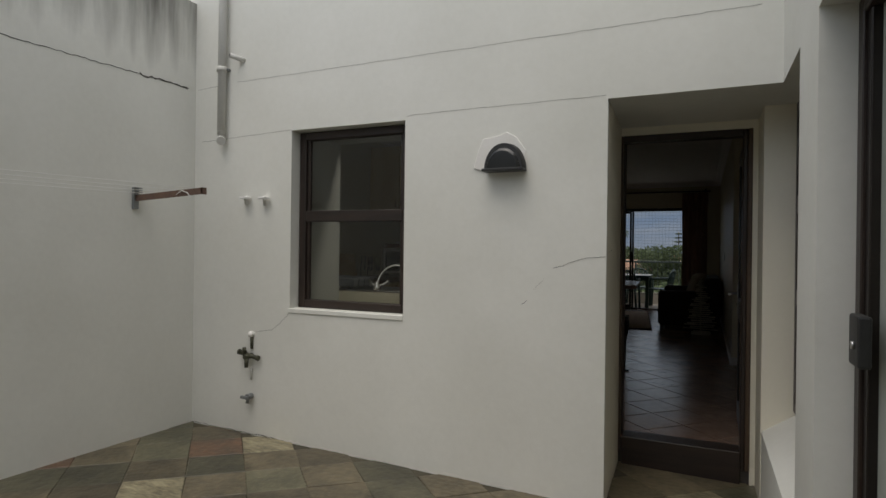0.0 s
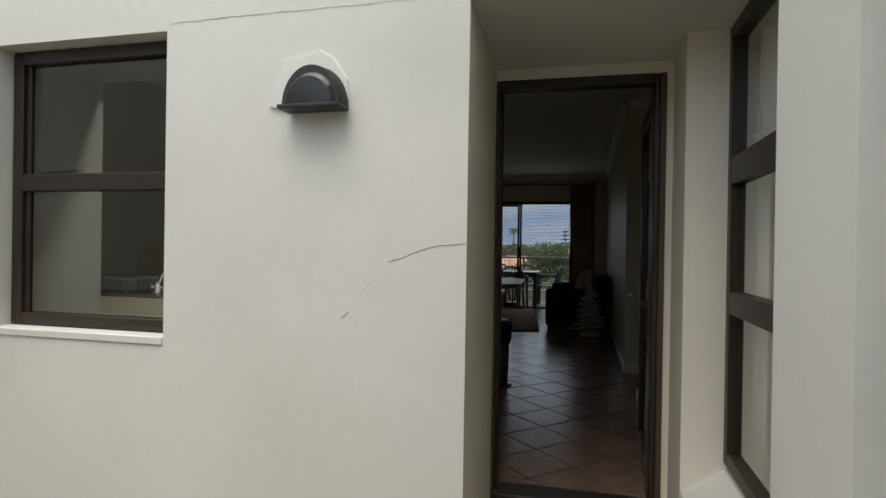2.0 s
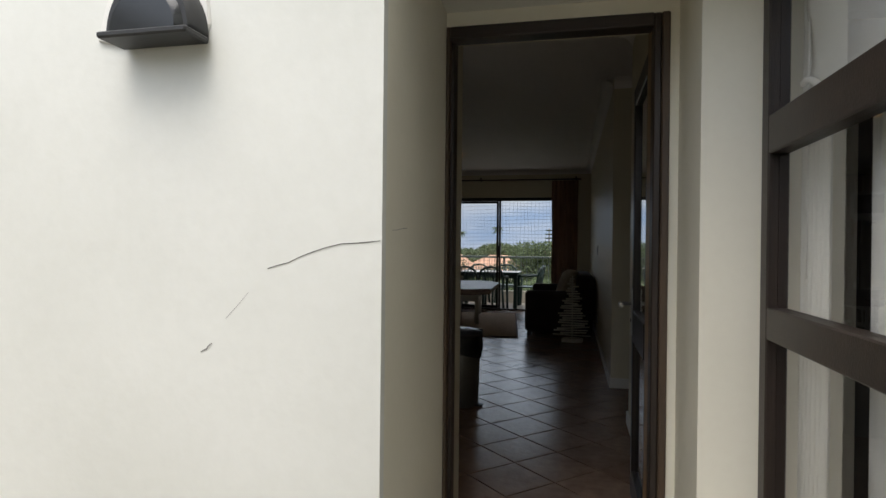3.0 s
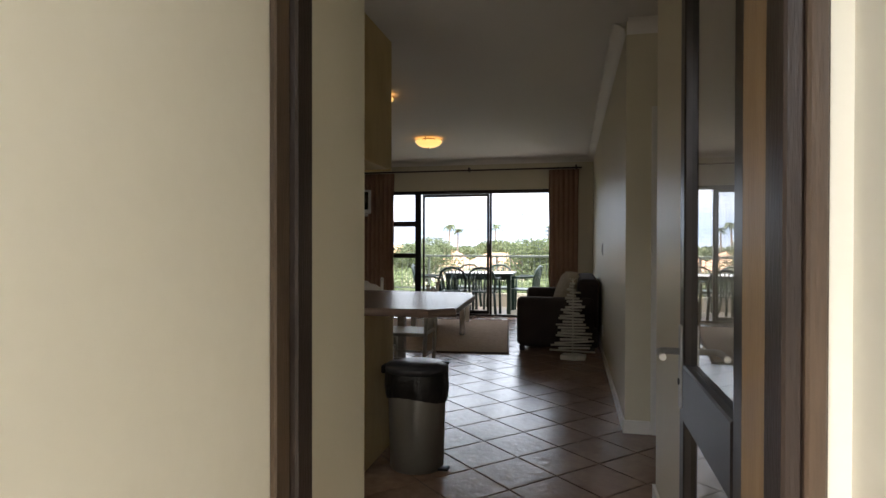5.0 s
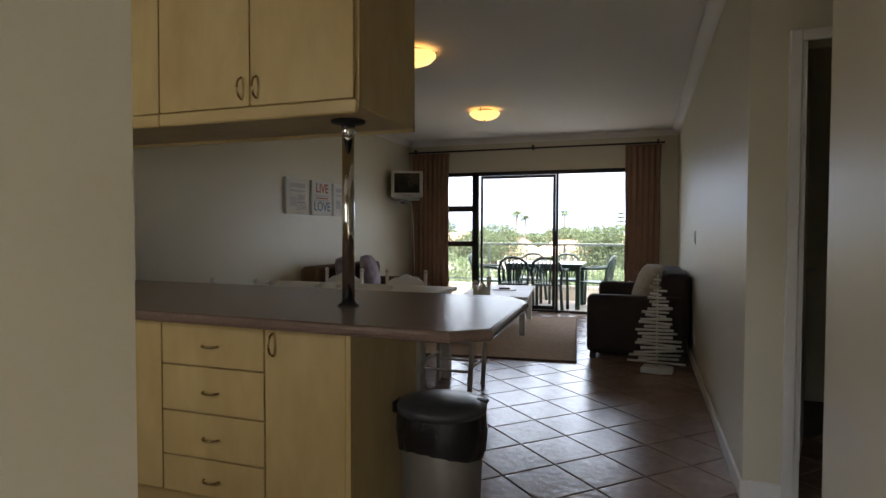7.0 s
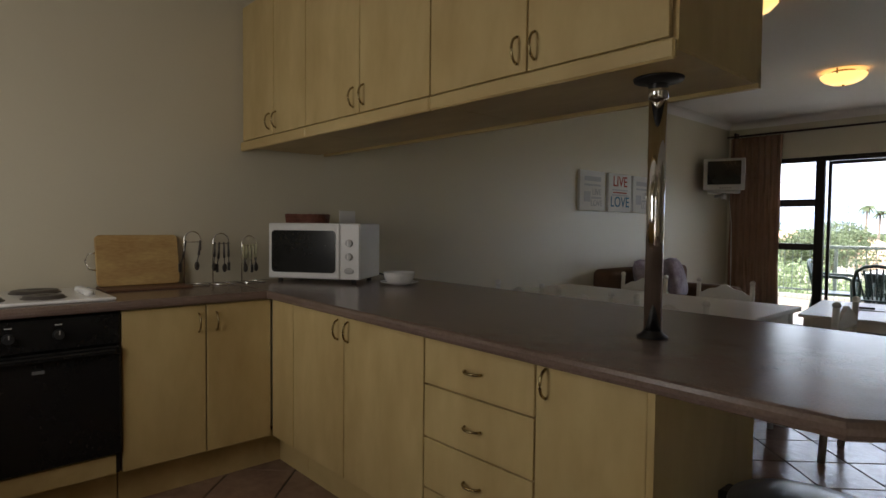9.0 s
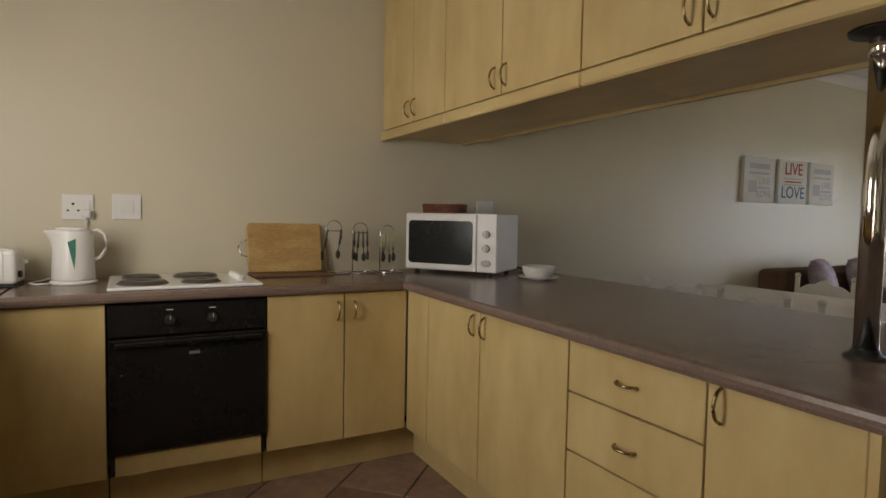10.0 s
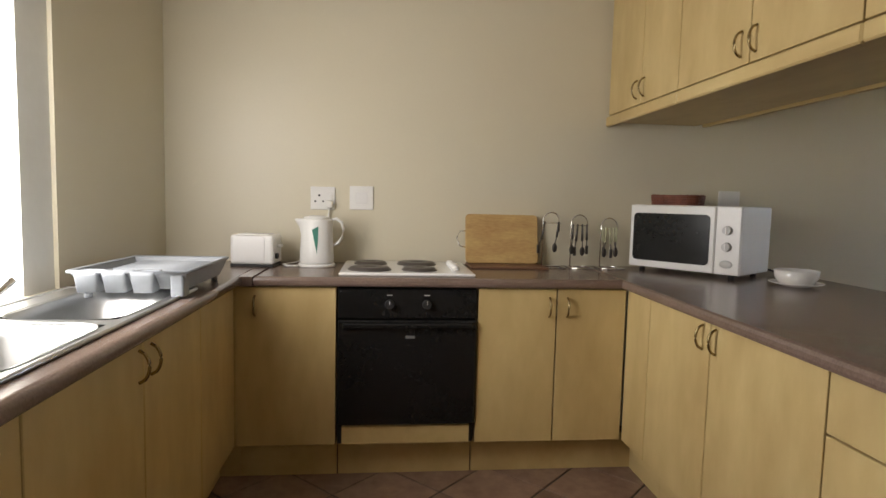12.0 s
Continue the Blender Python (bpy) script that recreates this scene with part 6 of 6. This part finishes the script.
N = (0, -1, 0)
# the wall stays flat here: thin darker strips draw the shade of its grooves
ribbon("trim_groove_upper", [(-2.89, YF, 2.358), (-1.5, YF, 2.366), (0.32, YF, 2.381)], 0.0028, "groove", "fine shadow line along the plaster", N)
ribbon("trim_groove_corner", [(-3.26, YF, 2.338), (-3.03, YF, 2.352)], 0.0028, "groove", "fine shadow line along the plaster", N)
ribbon("trim_groove_door", [(-1.55, YF, 2.004), (-1.50, YF, 2.010), (-0.385, YF, 2.016)], 0.0028, "groove", "fine shadow line along the plaster", N)
ribbon("trim_groove_window", [(-3.22, YF, 1.955), (-2.415, YF, 1.985)], 0.003, "groove", "fine shadow line along the plaster", N)
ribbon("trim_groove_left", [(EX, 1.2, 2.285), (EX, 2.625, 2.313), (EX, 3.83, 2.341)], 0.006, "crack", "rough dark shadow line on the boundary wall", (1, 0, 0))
ribbon("trim_groove_patch", [(EX, 3.42, 2.333), (EX, 3.82, 2.340)], 0.014, "crack", "wider dark patch along the shadow line", (1, 0, 0))
ribbon("trim_crack_door", [(-0.378, YF, 1.164), (-0.47, YF, 1.156), (-0.55, YF, 1.134), (-0.60, YF, 1.112), (-0.652, YF, 1.098)], 0.0025, "crack", "thin dark crack beside the entrance recess", N)
ribbon("trim_crack_window", [(-2.42, YF, 0.745), (-2.50, YF, 0.67), (-2.56, YF, 0.625), (-2.66, YF, 0.61), (-2.70, YF, 0.60)], 0.0025, "crack", "thin dark crack below the kitchen window", N)
ribbon("trim_crack_fine", [(-0.70, YF, 1.04), (-0.741, YF, 0.993), (-0.759, YF, 0.975)], 0.0012, "groove", "hairline crack in the plaster", N)
ribbon("trim_crack_inner", [(-0.3745, 3.97, 1.19), (-0.3745, 4.10, 1.20)], 0.0014, "groove", "hairline crack on the recess side", (1, 0, 0))
ribbon("trim_crack_low", [(-0.795, YF, 0.914), (-0.81, YF, 0.899), (-0.825, YF, 0.891)], 0.004, "groove", "short scuff on the plaster", N)
ribbon("trim_foot_line", [(EX, YF, -0.094), (-2.6, YF, -0.112), (-1.6, YF, -0.135), (-0.38, YF, -0.163)], 0.014, "trim", "rough white cement line at the wall's foot", N)
ribbon("trim_foot_line_left", [(EX, -1.0, -0.207), (EX, 1.5, -0.148), (EX, 3.89, -0.094)], 0.014, "trim", "rough white cement line at the wall's foot", (1, 0, 0))

ribbon("trim_moss_line", [(EX + 0.005, YF, -0.096), (-3.0, YF, -0.105), (-2.45, YF, -0.117)], 0.006, "yardgrout", "dark mossy grime at the wall's foot below the taps", N)


def yard_slider():
    th = thing("window_4", (0.51, 1.0, 0), "dark timber sliding glass door with frosted panes", "sliding door", kind="structure")
    x0, x1 = 0.557, 0.627
    part("post", B(x0, x1, 2.84, 2.902, -0.25, LH - 0.004, bevel=0.004), "timber", th)
    part("post", B(x0, x1, -0.998, -0.94, -0.25, LH - 0.004, bevel=0.004), "timber", th)
    part("head", B(x0, x1, -0.94, 2.84, 1.995, LH - 0.004, bevel=0.004), "timber", th)
    part("track", B(x0, x1, -0.94, 2.84, -0.25, 0.0, bevel=0.004), "timber", th)
    part("leaf_stile", B(x0 + 0.012, x1 - 0.008, 2.79, 2.839, 0.0, 1.995, bevel=0.004), "bronze", th)
    part("leaf_stile", B(x0 + 0.012, x1 - 0.008, 1.0, 1.06, 0.0, 1.995, bevel=0.004), "bronze", th)
    for a, b in ((-0.94, 1.0), (1.06, 2.79)):
        part("pane", B(0.597, 0.602, a, b, 0.0, 1.995), "frost", th, "frosted glass pane")
    lk = thing("door_lock", (0.47, 2.95, 0.88), "black surface-mounted lock on the sliding door", "lock")
    part("lock_case", B(0.438, 0.4745, 2.825, 2.94, 0.875, 1.03, bevel=0.008, seg=2), "blackmatt", lk)
    part("latch", B(0.445, 0.47, 2.9405, 2.955, 0.915, 0.985, bevel=0.004), "black", lk)
    lk.location = (0.552, 2.805, 0.905)
    part("key_cylinder", C((0.438, 2.87, 0.94), (0.43, 2.87, 0.94), 0.012, seg=14), "steel", lk)


yard_slider()


def roman_blind():
    th = thing("roman_blind", (0.57, 3.8, 1.45), "white cloth blind half drawn behind the side window", "blind")
    bm = bmesh.new()
    n, m = 24, 16
    rows = []
    for j in range(m + 1):
        u = j / m
        rows.append([bm.verts.new((0.56 + 0.012 * math.sin(u * 9 + 0.3 * math.sin(i * 0.7)) * (1 - u), 3.40 + 0.80 * i / n, 1.55 + 0.42 * u - 0.07 * (1 - u) * math.sin(math.pi * i / n) + 0.02 * math.sin(i * 0.9) * (1 - u))) for i in range(n + 1)])
    for a, b in zip(rows, rows[1:]):
        for i in range(n):
            bm.faces.new((a[i], a[i + 1], b[i + 1], b[i])).smooth = True
    p = part("cloth", bm, "cloth", th)
    p.modifiers.new("shell", "SOLIDIFY").thickness = 0.004
    bm = bmesh.new()
    tube(bm, [(0.545, 3.40 + 0.80 * i / n, 1.56 - 0.07 * math.sin(math.pi * i / n) + 0.02 * math.sin(i * 0.9)) for i in range(n + 1)], 0.009, 8)
    part("hem_cord", bm, "cloth", th)
    part("head_rail", B(0.545, 0.585, 3.40, 4.20, 1.965, 1.99), "trim", th)
    th.location = (0.66, 3.82, 1.50)
    # black box added in place of the doorway's dark reflection in the panes
    w = thing("wardrobe", (1.1, 4.4, 0), "black box added to give the side window its dark strip", "cupboard")
    part("body", B(0.802, 1.50, 4.08, 4.598, -0.02, 2.1, bevel=0.004), "blackmatt", w)
    part("door", B(0.806, 1.15, 4.06, 4.0795, 0.03, 2.08, bevel=0.003), "blackmatt", w)
    part("door", B(1.154, 1.496, 4.06, 4.0795, 0.03, 2.08, bevel=0.003), "blackmatt", w)
    # pale sheets added in place of the recess wall's reflection in the glass
    for k, (a, b) in enumerate(((4.07, 4.235), (3.47, 3.86))):
        c = thing("net_curtain", (0.59, (a + b) / 2, 0.4), "pale sheet added behind the side window for the look of a reflection", "curtain", "side window curtains")
        bm = bmesh.new()
        n = 36
        rows = []
        for z, s in ((0.38, 1.0), (1.0, 0.9), (1.96, 0.7)):
            rows.append([bm.verts.new((0.575 + 0.008 * s * math.sin(i * 1.1 + k), a + (b - a) * i / n, z)) for i in range(n + 1)])
        for r0, r1 in zip(rows, rows[1:]):
            for i in range(n):
                bm.faces.new((r0[i], r0[i + 1], r1[i + 1], r1[i])).smooth = True
        p = part("cloth", bm, "cloth", c)
        p.modifiers.new("shell", "SOLIDIFY").thickness = 0.004
        part("rail", B(0.565, 0.585, a, b, 1.961, 1.975), "trim", c)
        c.location.x += 0.09
        c.location.y += 0.07
        # thin cord drawn for the cracked plaster mirrored there
        if k == 0:
            bm = bmesh.new()
            tube(bm, [(0.555, 4.14, 1.93), (0.556, 4.142, 1.5), (0.555, 4.14, 1.12)], 0.0025, 6)
            part("reflected_crack", bm, "white", c)


roman_blind()

# ---- outside beyond the balcony ----
m = bpy.data.materials.new("hazy_cloudy_sky")
m.use_nodes = True
n, l = m.node_tree.nodes, m.node_tree.links
n.remove(n["Principled BSDF"])
em = n.new("ShaderNodeEmission")
em.inputs[1].default_value = 0.30
l.new(em.outputs[0], n["Material Output"].inputs[0])
geo = n.new("ShaderNodeNewGeometry")
mp = n.new("ShaderNodeMapping")
mp.inputs["Scale"].default_value = (0.012, 0.012, 0.05)
l.new(geo.outputs["Position"], mp.inputs[0])
cl = n.new("ShaderNodeTexNoise")
cl.inputs["Scale"].default_value = 1.0
cl.inputs["Detail"].default_value = 5
l.new(mp.outputs[0], cl.inputs[0])
rp = n.new("ShaderNodeValToRGB")
rp.color_ramp.elements[0].position, rp.color_ramp.elements[1].position = 0.35, 0.65
rp.color_ramp.elements[0].color = (0.42, 0.58, 0.86, 1)
rp.color_ramp.elements[1].color = (0.78, 0.85, 0.95, 1)
l.new(cl.outputs[0], rp.inputs[0])
l.new(rp.outputs[0], em.inputs[0])
M["skyhaze"] = m
bm = bmesh.new()
lo = [bm.verts.new((450 * math.sin(a), 450 * math.cos(a), -4)) for a in [radians(-60 + 5 * i) for i in range(25)]]
hi = [bm.verts.new((v.co.x, v.co.y, 62)) for v in lo]
for i in range(24):
    bm.faces.new((lo[i], lo[i + 1], hi[i + 1], hi[i])).smooth = True
struct("backdrop", bm, "skyhaze", "hazy blue-white cloudy sky low over the horizon", "sky")
gm = bmesh.new()
for a in ((-1500, 1500, BY + 0.3, 3000),):
    gm.faces.new([gm.verts.new(p) for p in ((a[0], a[2], -3.2), (a[1], a[2], -3.2), (a[1], a[3], -3.2), (a[0], a[3], -3.2))])
struct("ground", gm, "grass", "green and dry garden ground sloping off to the distance", "ground")


def crown(bm, cx, cy, cz, rx, ry, rz, n, size, rnd):
    """Many small leaf clumps in lumps round a centre, with gaps."""
    lumps = [(rnd.gauss(0, 0.5), rnd.gauss(0, 0.5), rnd.uniform(-0.6, 0.7), rnd.uniform(0.35, 0.6)) for _ in range(11)]
    for _ in range(n):
        lx, ly, lz, lr = rnd.choice(lumps)
        v = Vector((rnd.gauss(0, 1), rnd.gauss(0, 1), rnd.gauss(0, 1))).normalized() * lr * rnd.uniform(0.6, 1.05)
        p = Vector((cx + (lx + v.x) * rx, cy + (ly + v.y) * ry, cz + (lz + v.z) * rz))
        q = Euler((rnd.uniform(0, 6.28), rnd.uniform(0, 6.28), rnd.uniform(0, 6.28))).to_matrix()
        s = size * rnd.uniform(0.6, 1.3)
        vs = [bm.verts.new(p + q @ Vector(c)) for c in ((-s, 0, 0), (0, -s * 0.45, 0.1 * s), (s, 0, 0), (0, s * 0.45, -0.1 * s))]
        bm.faces.new(vs)


def tree(x, y, ground, top, spread, seed, label, mat="leaf", n=2200, size=0.3, kind="tree"):
    rnd = random.Random(seed)
    h = top - ground
    th = thing(kind, (x, y, ground), label, kind)
    bm = bmesh.new()
    cyl(bm, (x, y, ground), (x + 0.1, y, ground + h * 0.5), 0.035 * h, 0.02 * h, seg=8)
    for k in range(5):
        a = rnd.uniform(0, 6.28)
        cyl(bm, (x + 0.05, y, ground + h * rnd.uniform(0.25, 0.45)), (x + spread * 0.6 * math.cos(a), y + spread * 0.6 * math.sin(a), ground + h * rnd.uniform(0.6, 0.85)), 0.014 * h, 0.004 * h, seg=6)
    part("trunk", bm, "bark", th)
    bm = bmesh.new()
    crown(bm, x, y, ground + h * 0.66, spread, spread, h * 0.27, n, size, rnd)
    c = part("crown", bm, mat, th)
    return th


tree(-3.3, 18.2, -3.2, 0.2, 1.15, 1, "feathery light green shrub beyond the railing", "leaf2", 9500, 0.036, "shrub")
tree(-2.0, 18.6, -3.2, 0.25, 1.0, 2, "feathery light green shrub beyond the railing", "leaf2", 9500, 0.036, "shrub")
tree(-0.6, 18.0, -3.2, 0.3, 0.8, 3, "bright green shrub beyond the railing", "leaf2", 9500, 0.036, "shrub")
tree(-4.6, 20.0, -3.2, 0.45, 1.3, 4, "green shrub beyond the railing", "leaf2", 12000, 0.045, "shrub")
tree(0.6, 20.5, -3.2, 0.25, 1.2, 8, "green shrub beyond the railing", "leaf2", 12000, 0.045, "shrub")
tree(-2.1, 39.0, -3.2, 1.75, 2.6, 5, "dark rounded garden tree in the distance", "leaf", 16000, 0.085)
tree(0.9, 42.0, -3.2, 1.25, 2.2, 6, "dark garden tree in the distance", "leaf", 14000, 0.085)
tree(-10.5, 44.0, -3.2, 2.0, 3.0, 7, "dark garden tree in the distance", "leaf", 15000, 0.09)
tree(-15.5, 43.0, -3.2, 2.9, 3.2, 9, "tall dark garden tree in the distance", "leaf", 15000, 0.09)
tree(-6.8, 58.0, -3.2, 1.7, 3.2, 10, "green tree far off among the houses", "leaf", 11000, 0.15)
tree(4.0, 50.0, -3.2, 1.5, 3.0, 11, "green tree far off among the houses", "leaf", 11000, 0.15)
for i in range(9):
    tree(-9.5 + i * 1.45, 22.5 + (i * 29 % 7) * 0.9, -3.2, 0.05 + (i * 17 % 5) * 0.12, 1.35, 50 + i, "light green garden shrub below the balcony", "leaf2", 8000, 0.06, "shrub")
for i in range(12):
    tree(-30 + i * 4.6, 70 + (i * 37 % 11), -3.2, 0.9 + (i * 13 % 7) * 0.14, 3.2, 20 + i, "green tree in the far belt of gardens", "leaf", 5000, 0.2)


def palm(x, y, top, seed):
    rnd = random.Random(seed)
    th = thing("palm_tree", (x, y, -3.2), "tall slender palm standing far off", "tree", "palms")
    part("trunk", C((x, y, -3.2), (x + 0.15, y, top), 0.12, 0.08, seg=8), "bark", th)
    for k in range(26):
        a = 2 * math.pi * k / 26 + rnd.uniform(-0.1, 0.1)
        up = rnd.uniform(-0.3, 0.9)
        bm = bmesh.new()
        prev = None
        for s in range(7):
            u = s / 6
            r = 0.66 * u
            z = top + up * r - 0.75 * u * u * 0.66
            w = 0.13 * (1 - u) + 0.02
            c = Vector((x + 0.15 + r * math.cos(a), y + r * math.sin(a), z))
            sd = Vector((-math.sin(a), math.cos(a), 0)) * w
            cur = (bm.verts.new(c + sd - Vector((0, 0, 0.05))), bm.verts.new(c), bm.verts.new(c - sd - Vector((0, 0, 0.05))))
            if prev:
                bm.faces.new((prev[0], prev[1], cur[1], cur[0]))
                bm.faces.new((prev[1], prev[2], cur[2], cur[1]))
            prev = cur
        part("frond", bm, "leaf", th)


palm(-12.5, 63.0, 3.2, 1)
palm(-11.9, 64.5, 2.75, 2)
palm(-8.55, 70.0, 3.4, 3)


def conifer(x, y, top, seed):
    rnd = random.Random(seed)
    th = thing("tree", (x, y, -3.2), "slender dark conifer far off", "tree")
    part("trunk", C((x, y, -3.2), (x, y, top), 0.14, 0.04, seg=8), "bark", th)
    bm = bmesh.new()
    for k in range(9):
        z = top - 0.25 - k * 0.42
        r = 0.25 + k * 0.09
        for _ in range(170):
            a = rnd.uniform(0, 6.28)
            q = rnd.uniform(0.2, 1) * r
            p = Vector((x + q * math.cos(a), y + q * math.sin(a), z + rnd.uniform(-0.06, 0.06)))
            s = 0.17
            bm.faces.new([bm.verts.new(p + Vector(c)) for c in ((-s, 0, 0.02), (0, -s * 0.5, 0), (s, 0, 0.02), (0, s * 0.5, 0.03))])
    part("crown", bm, "leaf", th)


conifer(-2.3, 66.0, 3.3, 5)


def house(x, y, w, d, eave, ridge, seed):
    th = thing("house", (x, y, -3.2), "cream house with a hipped terracotta roof", "house", "houses")
    part("wall", B(x - w / 2, x + w / 2, y, y + d, -3.2, eave), "facade", th)
    bm = bmesh.new()
    o = 0.5
    b = [bm.verts.new(p) for p in ((x - w / 2 - o, y - o, eave), (x + w / 2 + o, y - o, eave), (x + w / 2 + o, y + d + o, eave), (x - w / 2 - o, y + d + o, eave))]
    r = [bm.verts.new((x - w / 2 + d / 2, y + d / 2, ridge)), bm.verts.new((x + w / 2 - d / 2, y + d / 2, ridge))]
    bm.faces.new((b[0], b[1], r[1], r[0]))
    bm.faces.new((b[1], b[2], r[1]))
    bm.faces.new((b[2], b[3], r[0], r[1]))
    bm.faces.new((b[3], b[0], r[0]))
    bm.faces.new(b[::-1])
    part("roof", bm, "roof", th)
    k = max(2, int(w / 2.2))
    for i in range(k):
        cx = x - w / 2 + w * (i + 0.5) / k
        wi = part("window", B(cx - 0.45, cx + 0.45, y - 0.03, y + 0.02, eave - 1.5, eave - 0.45), "trim", th)
        part("pane", B(cx - 0.39, cx + 0.39, y - 0.04, y - 0.031, eave - 1.44, eave - 0.51), "screen", wi)


house(-5.2, 47.0, 8.0, 5.5, -1.0, 0.55, 1)
house(-12.5, 54.0, 8.0, 6.0, -0.7, 1.0, 2)
house(1.8, 52.0, 7.0, 6.0, -1.2, 0.35, 3)
house(-1.4, 62.0, 8.0, 6.0, -0.6, 1.0, 4)
house(-19.0, 60.0, 9.0, 6.0, -0.6, 1.1, 5)

# ---- floor and yard tiles ----


def diamond_mesh(name, half, depth, bevel, jitter=0.0, seed=0):
    """One square tile standing on its corner, with a chamfered upper edge."""
    rnd = random.Random(seed)
    bm = bmesh.new()
    cs = [(half, 0), (0, half), (-half, 0), (0, -half)]
    cs = [(a + rnd.uniform(-jitter, jitter), b + rnd.uniform(-jitter, jitter)) for a, b in cs]
    lo = [bm.verts.new((a, b, -depth)) for a, b in cs]
    mid = [bm.verts.new((a, b, -bevel)) for a, b in cs]
    k = 1 - bevel * 1.6 / half
    hi = [bm.verts.new((a * k, b * k, 0)) for a, b in cs]
    for r0, r1 in ((lo, mid), (mid, hi)):
        for i in range(4):
            bm.faces.new((r0[i], r0[(i + 1) % 4], r1[(i + 1) % 4], r1[i]))
    bm.faces.new(hi)
    me = bpy.data.meshes.new(name)
    bm.to_mesh(me)
    bm.free()
    return me


tile_meshes = [diamond_mesh("floor_tile", 0.2195, 0.006, 0.0025, 0.0, k) for k in range(1)]
for m in tile_meshes:
    m.materials.append(M["tile"])
floor_ob = bpy.data.objects["floor"]
OX, OY, DG = -0.462 + 0.225, 7.815, 0.45
cells = []
h = DG / 2
for i in range(-18, 12):
    for j in range(-18, 30):
        if (i + j) % 2 == 0:
            x, y = OX + i * h, OY + j * h
            if W - 0.15 < x < 0.55 and 4.50 < y < LY + 0.1 and not (y < 4.72 and x > -0.65):
                cells.append((x, y))
            elif 0.55 <= x < 1.9 and 6.7 < y < 8.8:
                cells.append((x, y))
near = sorted(cells, key=lambda c: max(0, c[1] - 10.0) + (max(0, -0.9 - c[0]) if c[1] > 7.6 else 0))
rnd = random.Random(3)
for x, y in near[:300]:
    t = new("floor_tile", tile_meshes[0])
    t.parent = floor_ob
    t.matrix_basis = pose(x, y, 0.0, rnd.uniform(-0.12, 0.12), rnd.uniform(-0.12, 0.12), 90 * rnd.randrange(4))
half = bmesh.new()
hl = [half.verts.new(p) for p in ((0.2195, 0.004, -0.006), (0, 0.2195, -0.006), (-0.2195, 0.004, -0.006))]
hh = [half.verts.new((v.co.x, v.co.y, 0)) for v in hl]
half.faces.new(hh)
for k in range(3):
    half.faces.new((hl[k], hl[(k + 1) % 3], hh[(k + 1) % 3], hh[k]))
half_mesh = bpy.data.meshes.new("cut_floor_tile")
half.to_mesh(half_mesh)
half.free()
half_mesh.materials.append(M["tile"])
for i in range(-2, 4):
    if (i + 14) % 2 == 0 and -0.65 < OX + i * h < 0.5:
        t = new("cut_floor_tile", half_mesh)
        t.parent = floor_ob
        t.matrix_basis = pose(OX + i * h, OY - 14 * h, 0.0)
bm = bmesh.new()
for x, y in near[300:]:
    a = bm.verts.new((x, y, 0))
    r = 0.2195
    c = [bm.verts.new((x + dx, y + dy, 0.0)) for dx, dy in ((r, 0), (0, r), (-r, 0), (0, -r))]
    lo = [bm.verts.new((v.co.x, v.co.y, -0.006)) for v in c]
    bm.verts.remove(a)
    bm.faces.new(c)
    for k in range(4):
        bm.faces.new((lo[k], lo[(k + 1) % 4], c[(k + 1) % 4], c[k]))
if len(bm.faces):
    tagged(part("floor_tiles", bm, "tile", floor_ob), kind="stuff")
else:
    bm.free()

slate_meshes = []
for k in range(9):
    m = diamond_mesh("slate_tile", 0.2265, 0.008, 0.003, 0.004, k)
    m.materials.append(M[("slate", "slate_g", "slate_r", "slate", "slate_g", "slate", "slate_g", "slate_l", "slate")[k]])
    slate_meshes.append(m)
yard_ob = bpy.data.objects["ground_yard"]
rnd = random.Random(5)
for i in range(-18, 8):
    for j in range(-14, 24):
        if (i + j) % 2 == 0:
            x, y = -0.30 + i * 0.228, 0.10 + j * 0.228
            if EX - 0.15 < x < 0.7 and -2.6 < y < 4.84 and (y < 3.97 or -0.45 < x < 0.62):
                t = new("slate_tile", rnd.choice(slate_meshes))
                t.parent = yard_ob
                t.matrix_basis = pose(x, y, GZ + rnd.uniform(-0.0015, 0.0015), rnd.uniform(-0.3, 0.3), rnd.uniform(-0.3, 0.3), 0) @ pose(0, 0, 0, 0, 0, 90 * rnd.randrange(4))
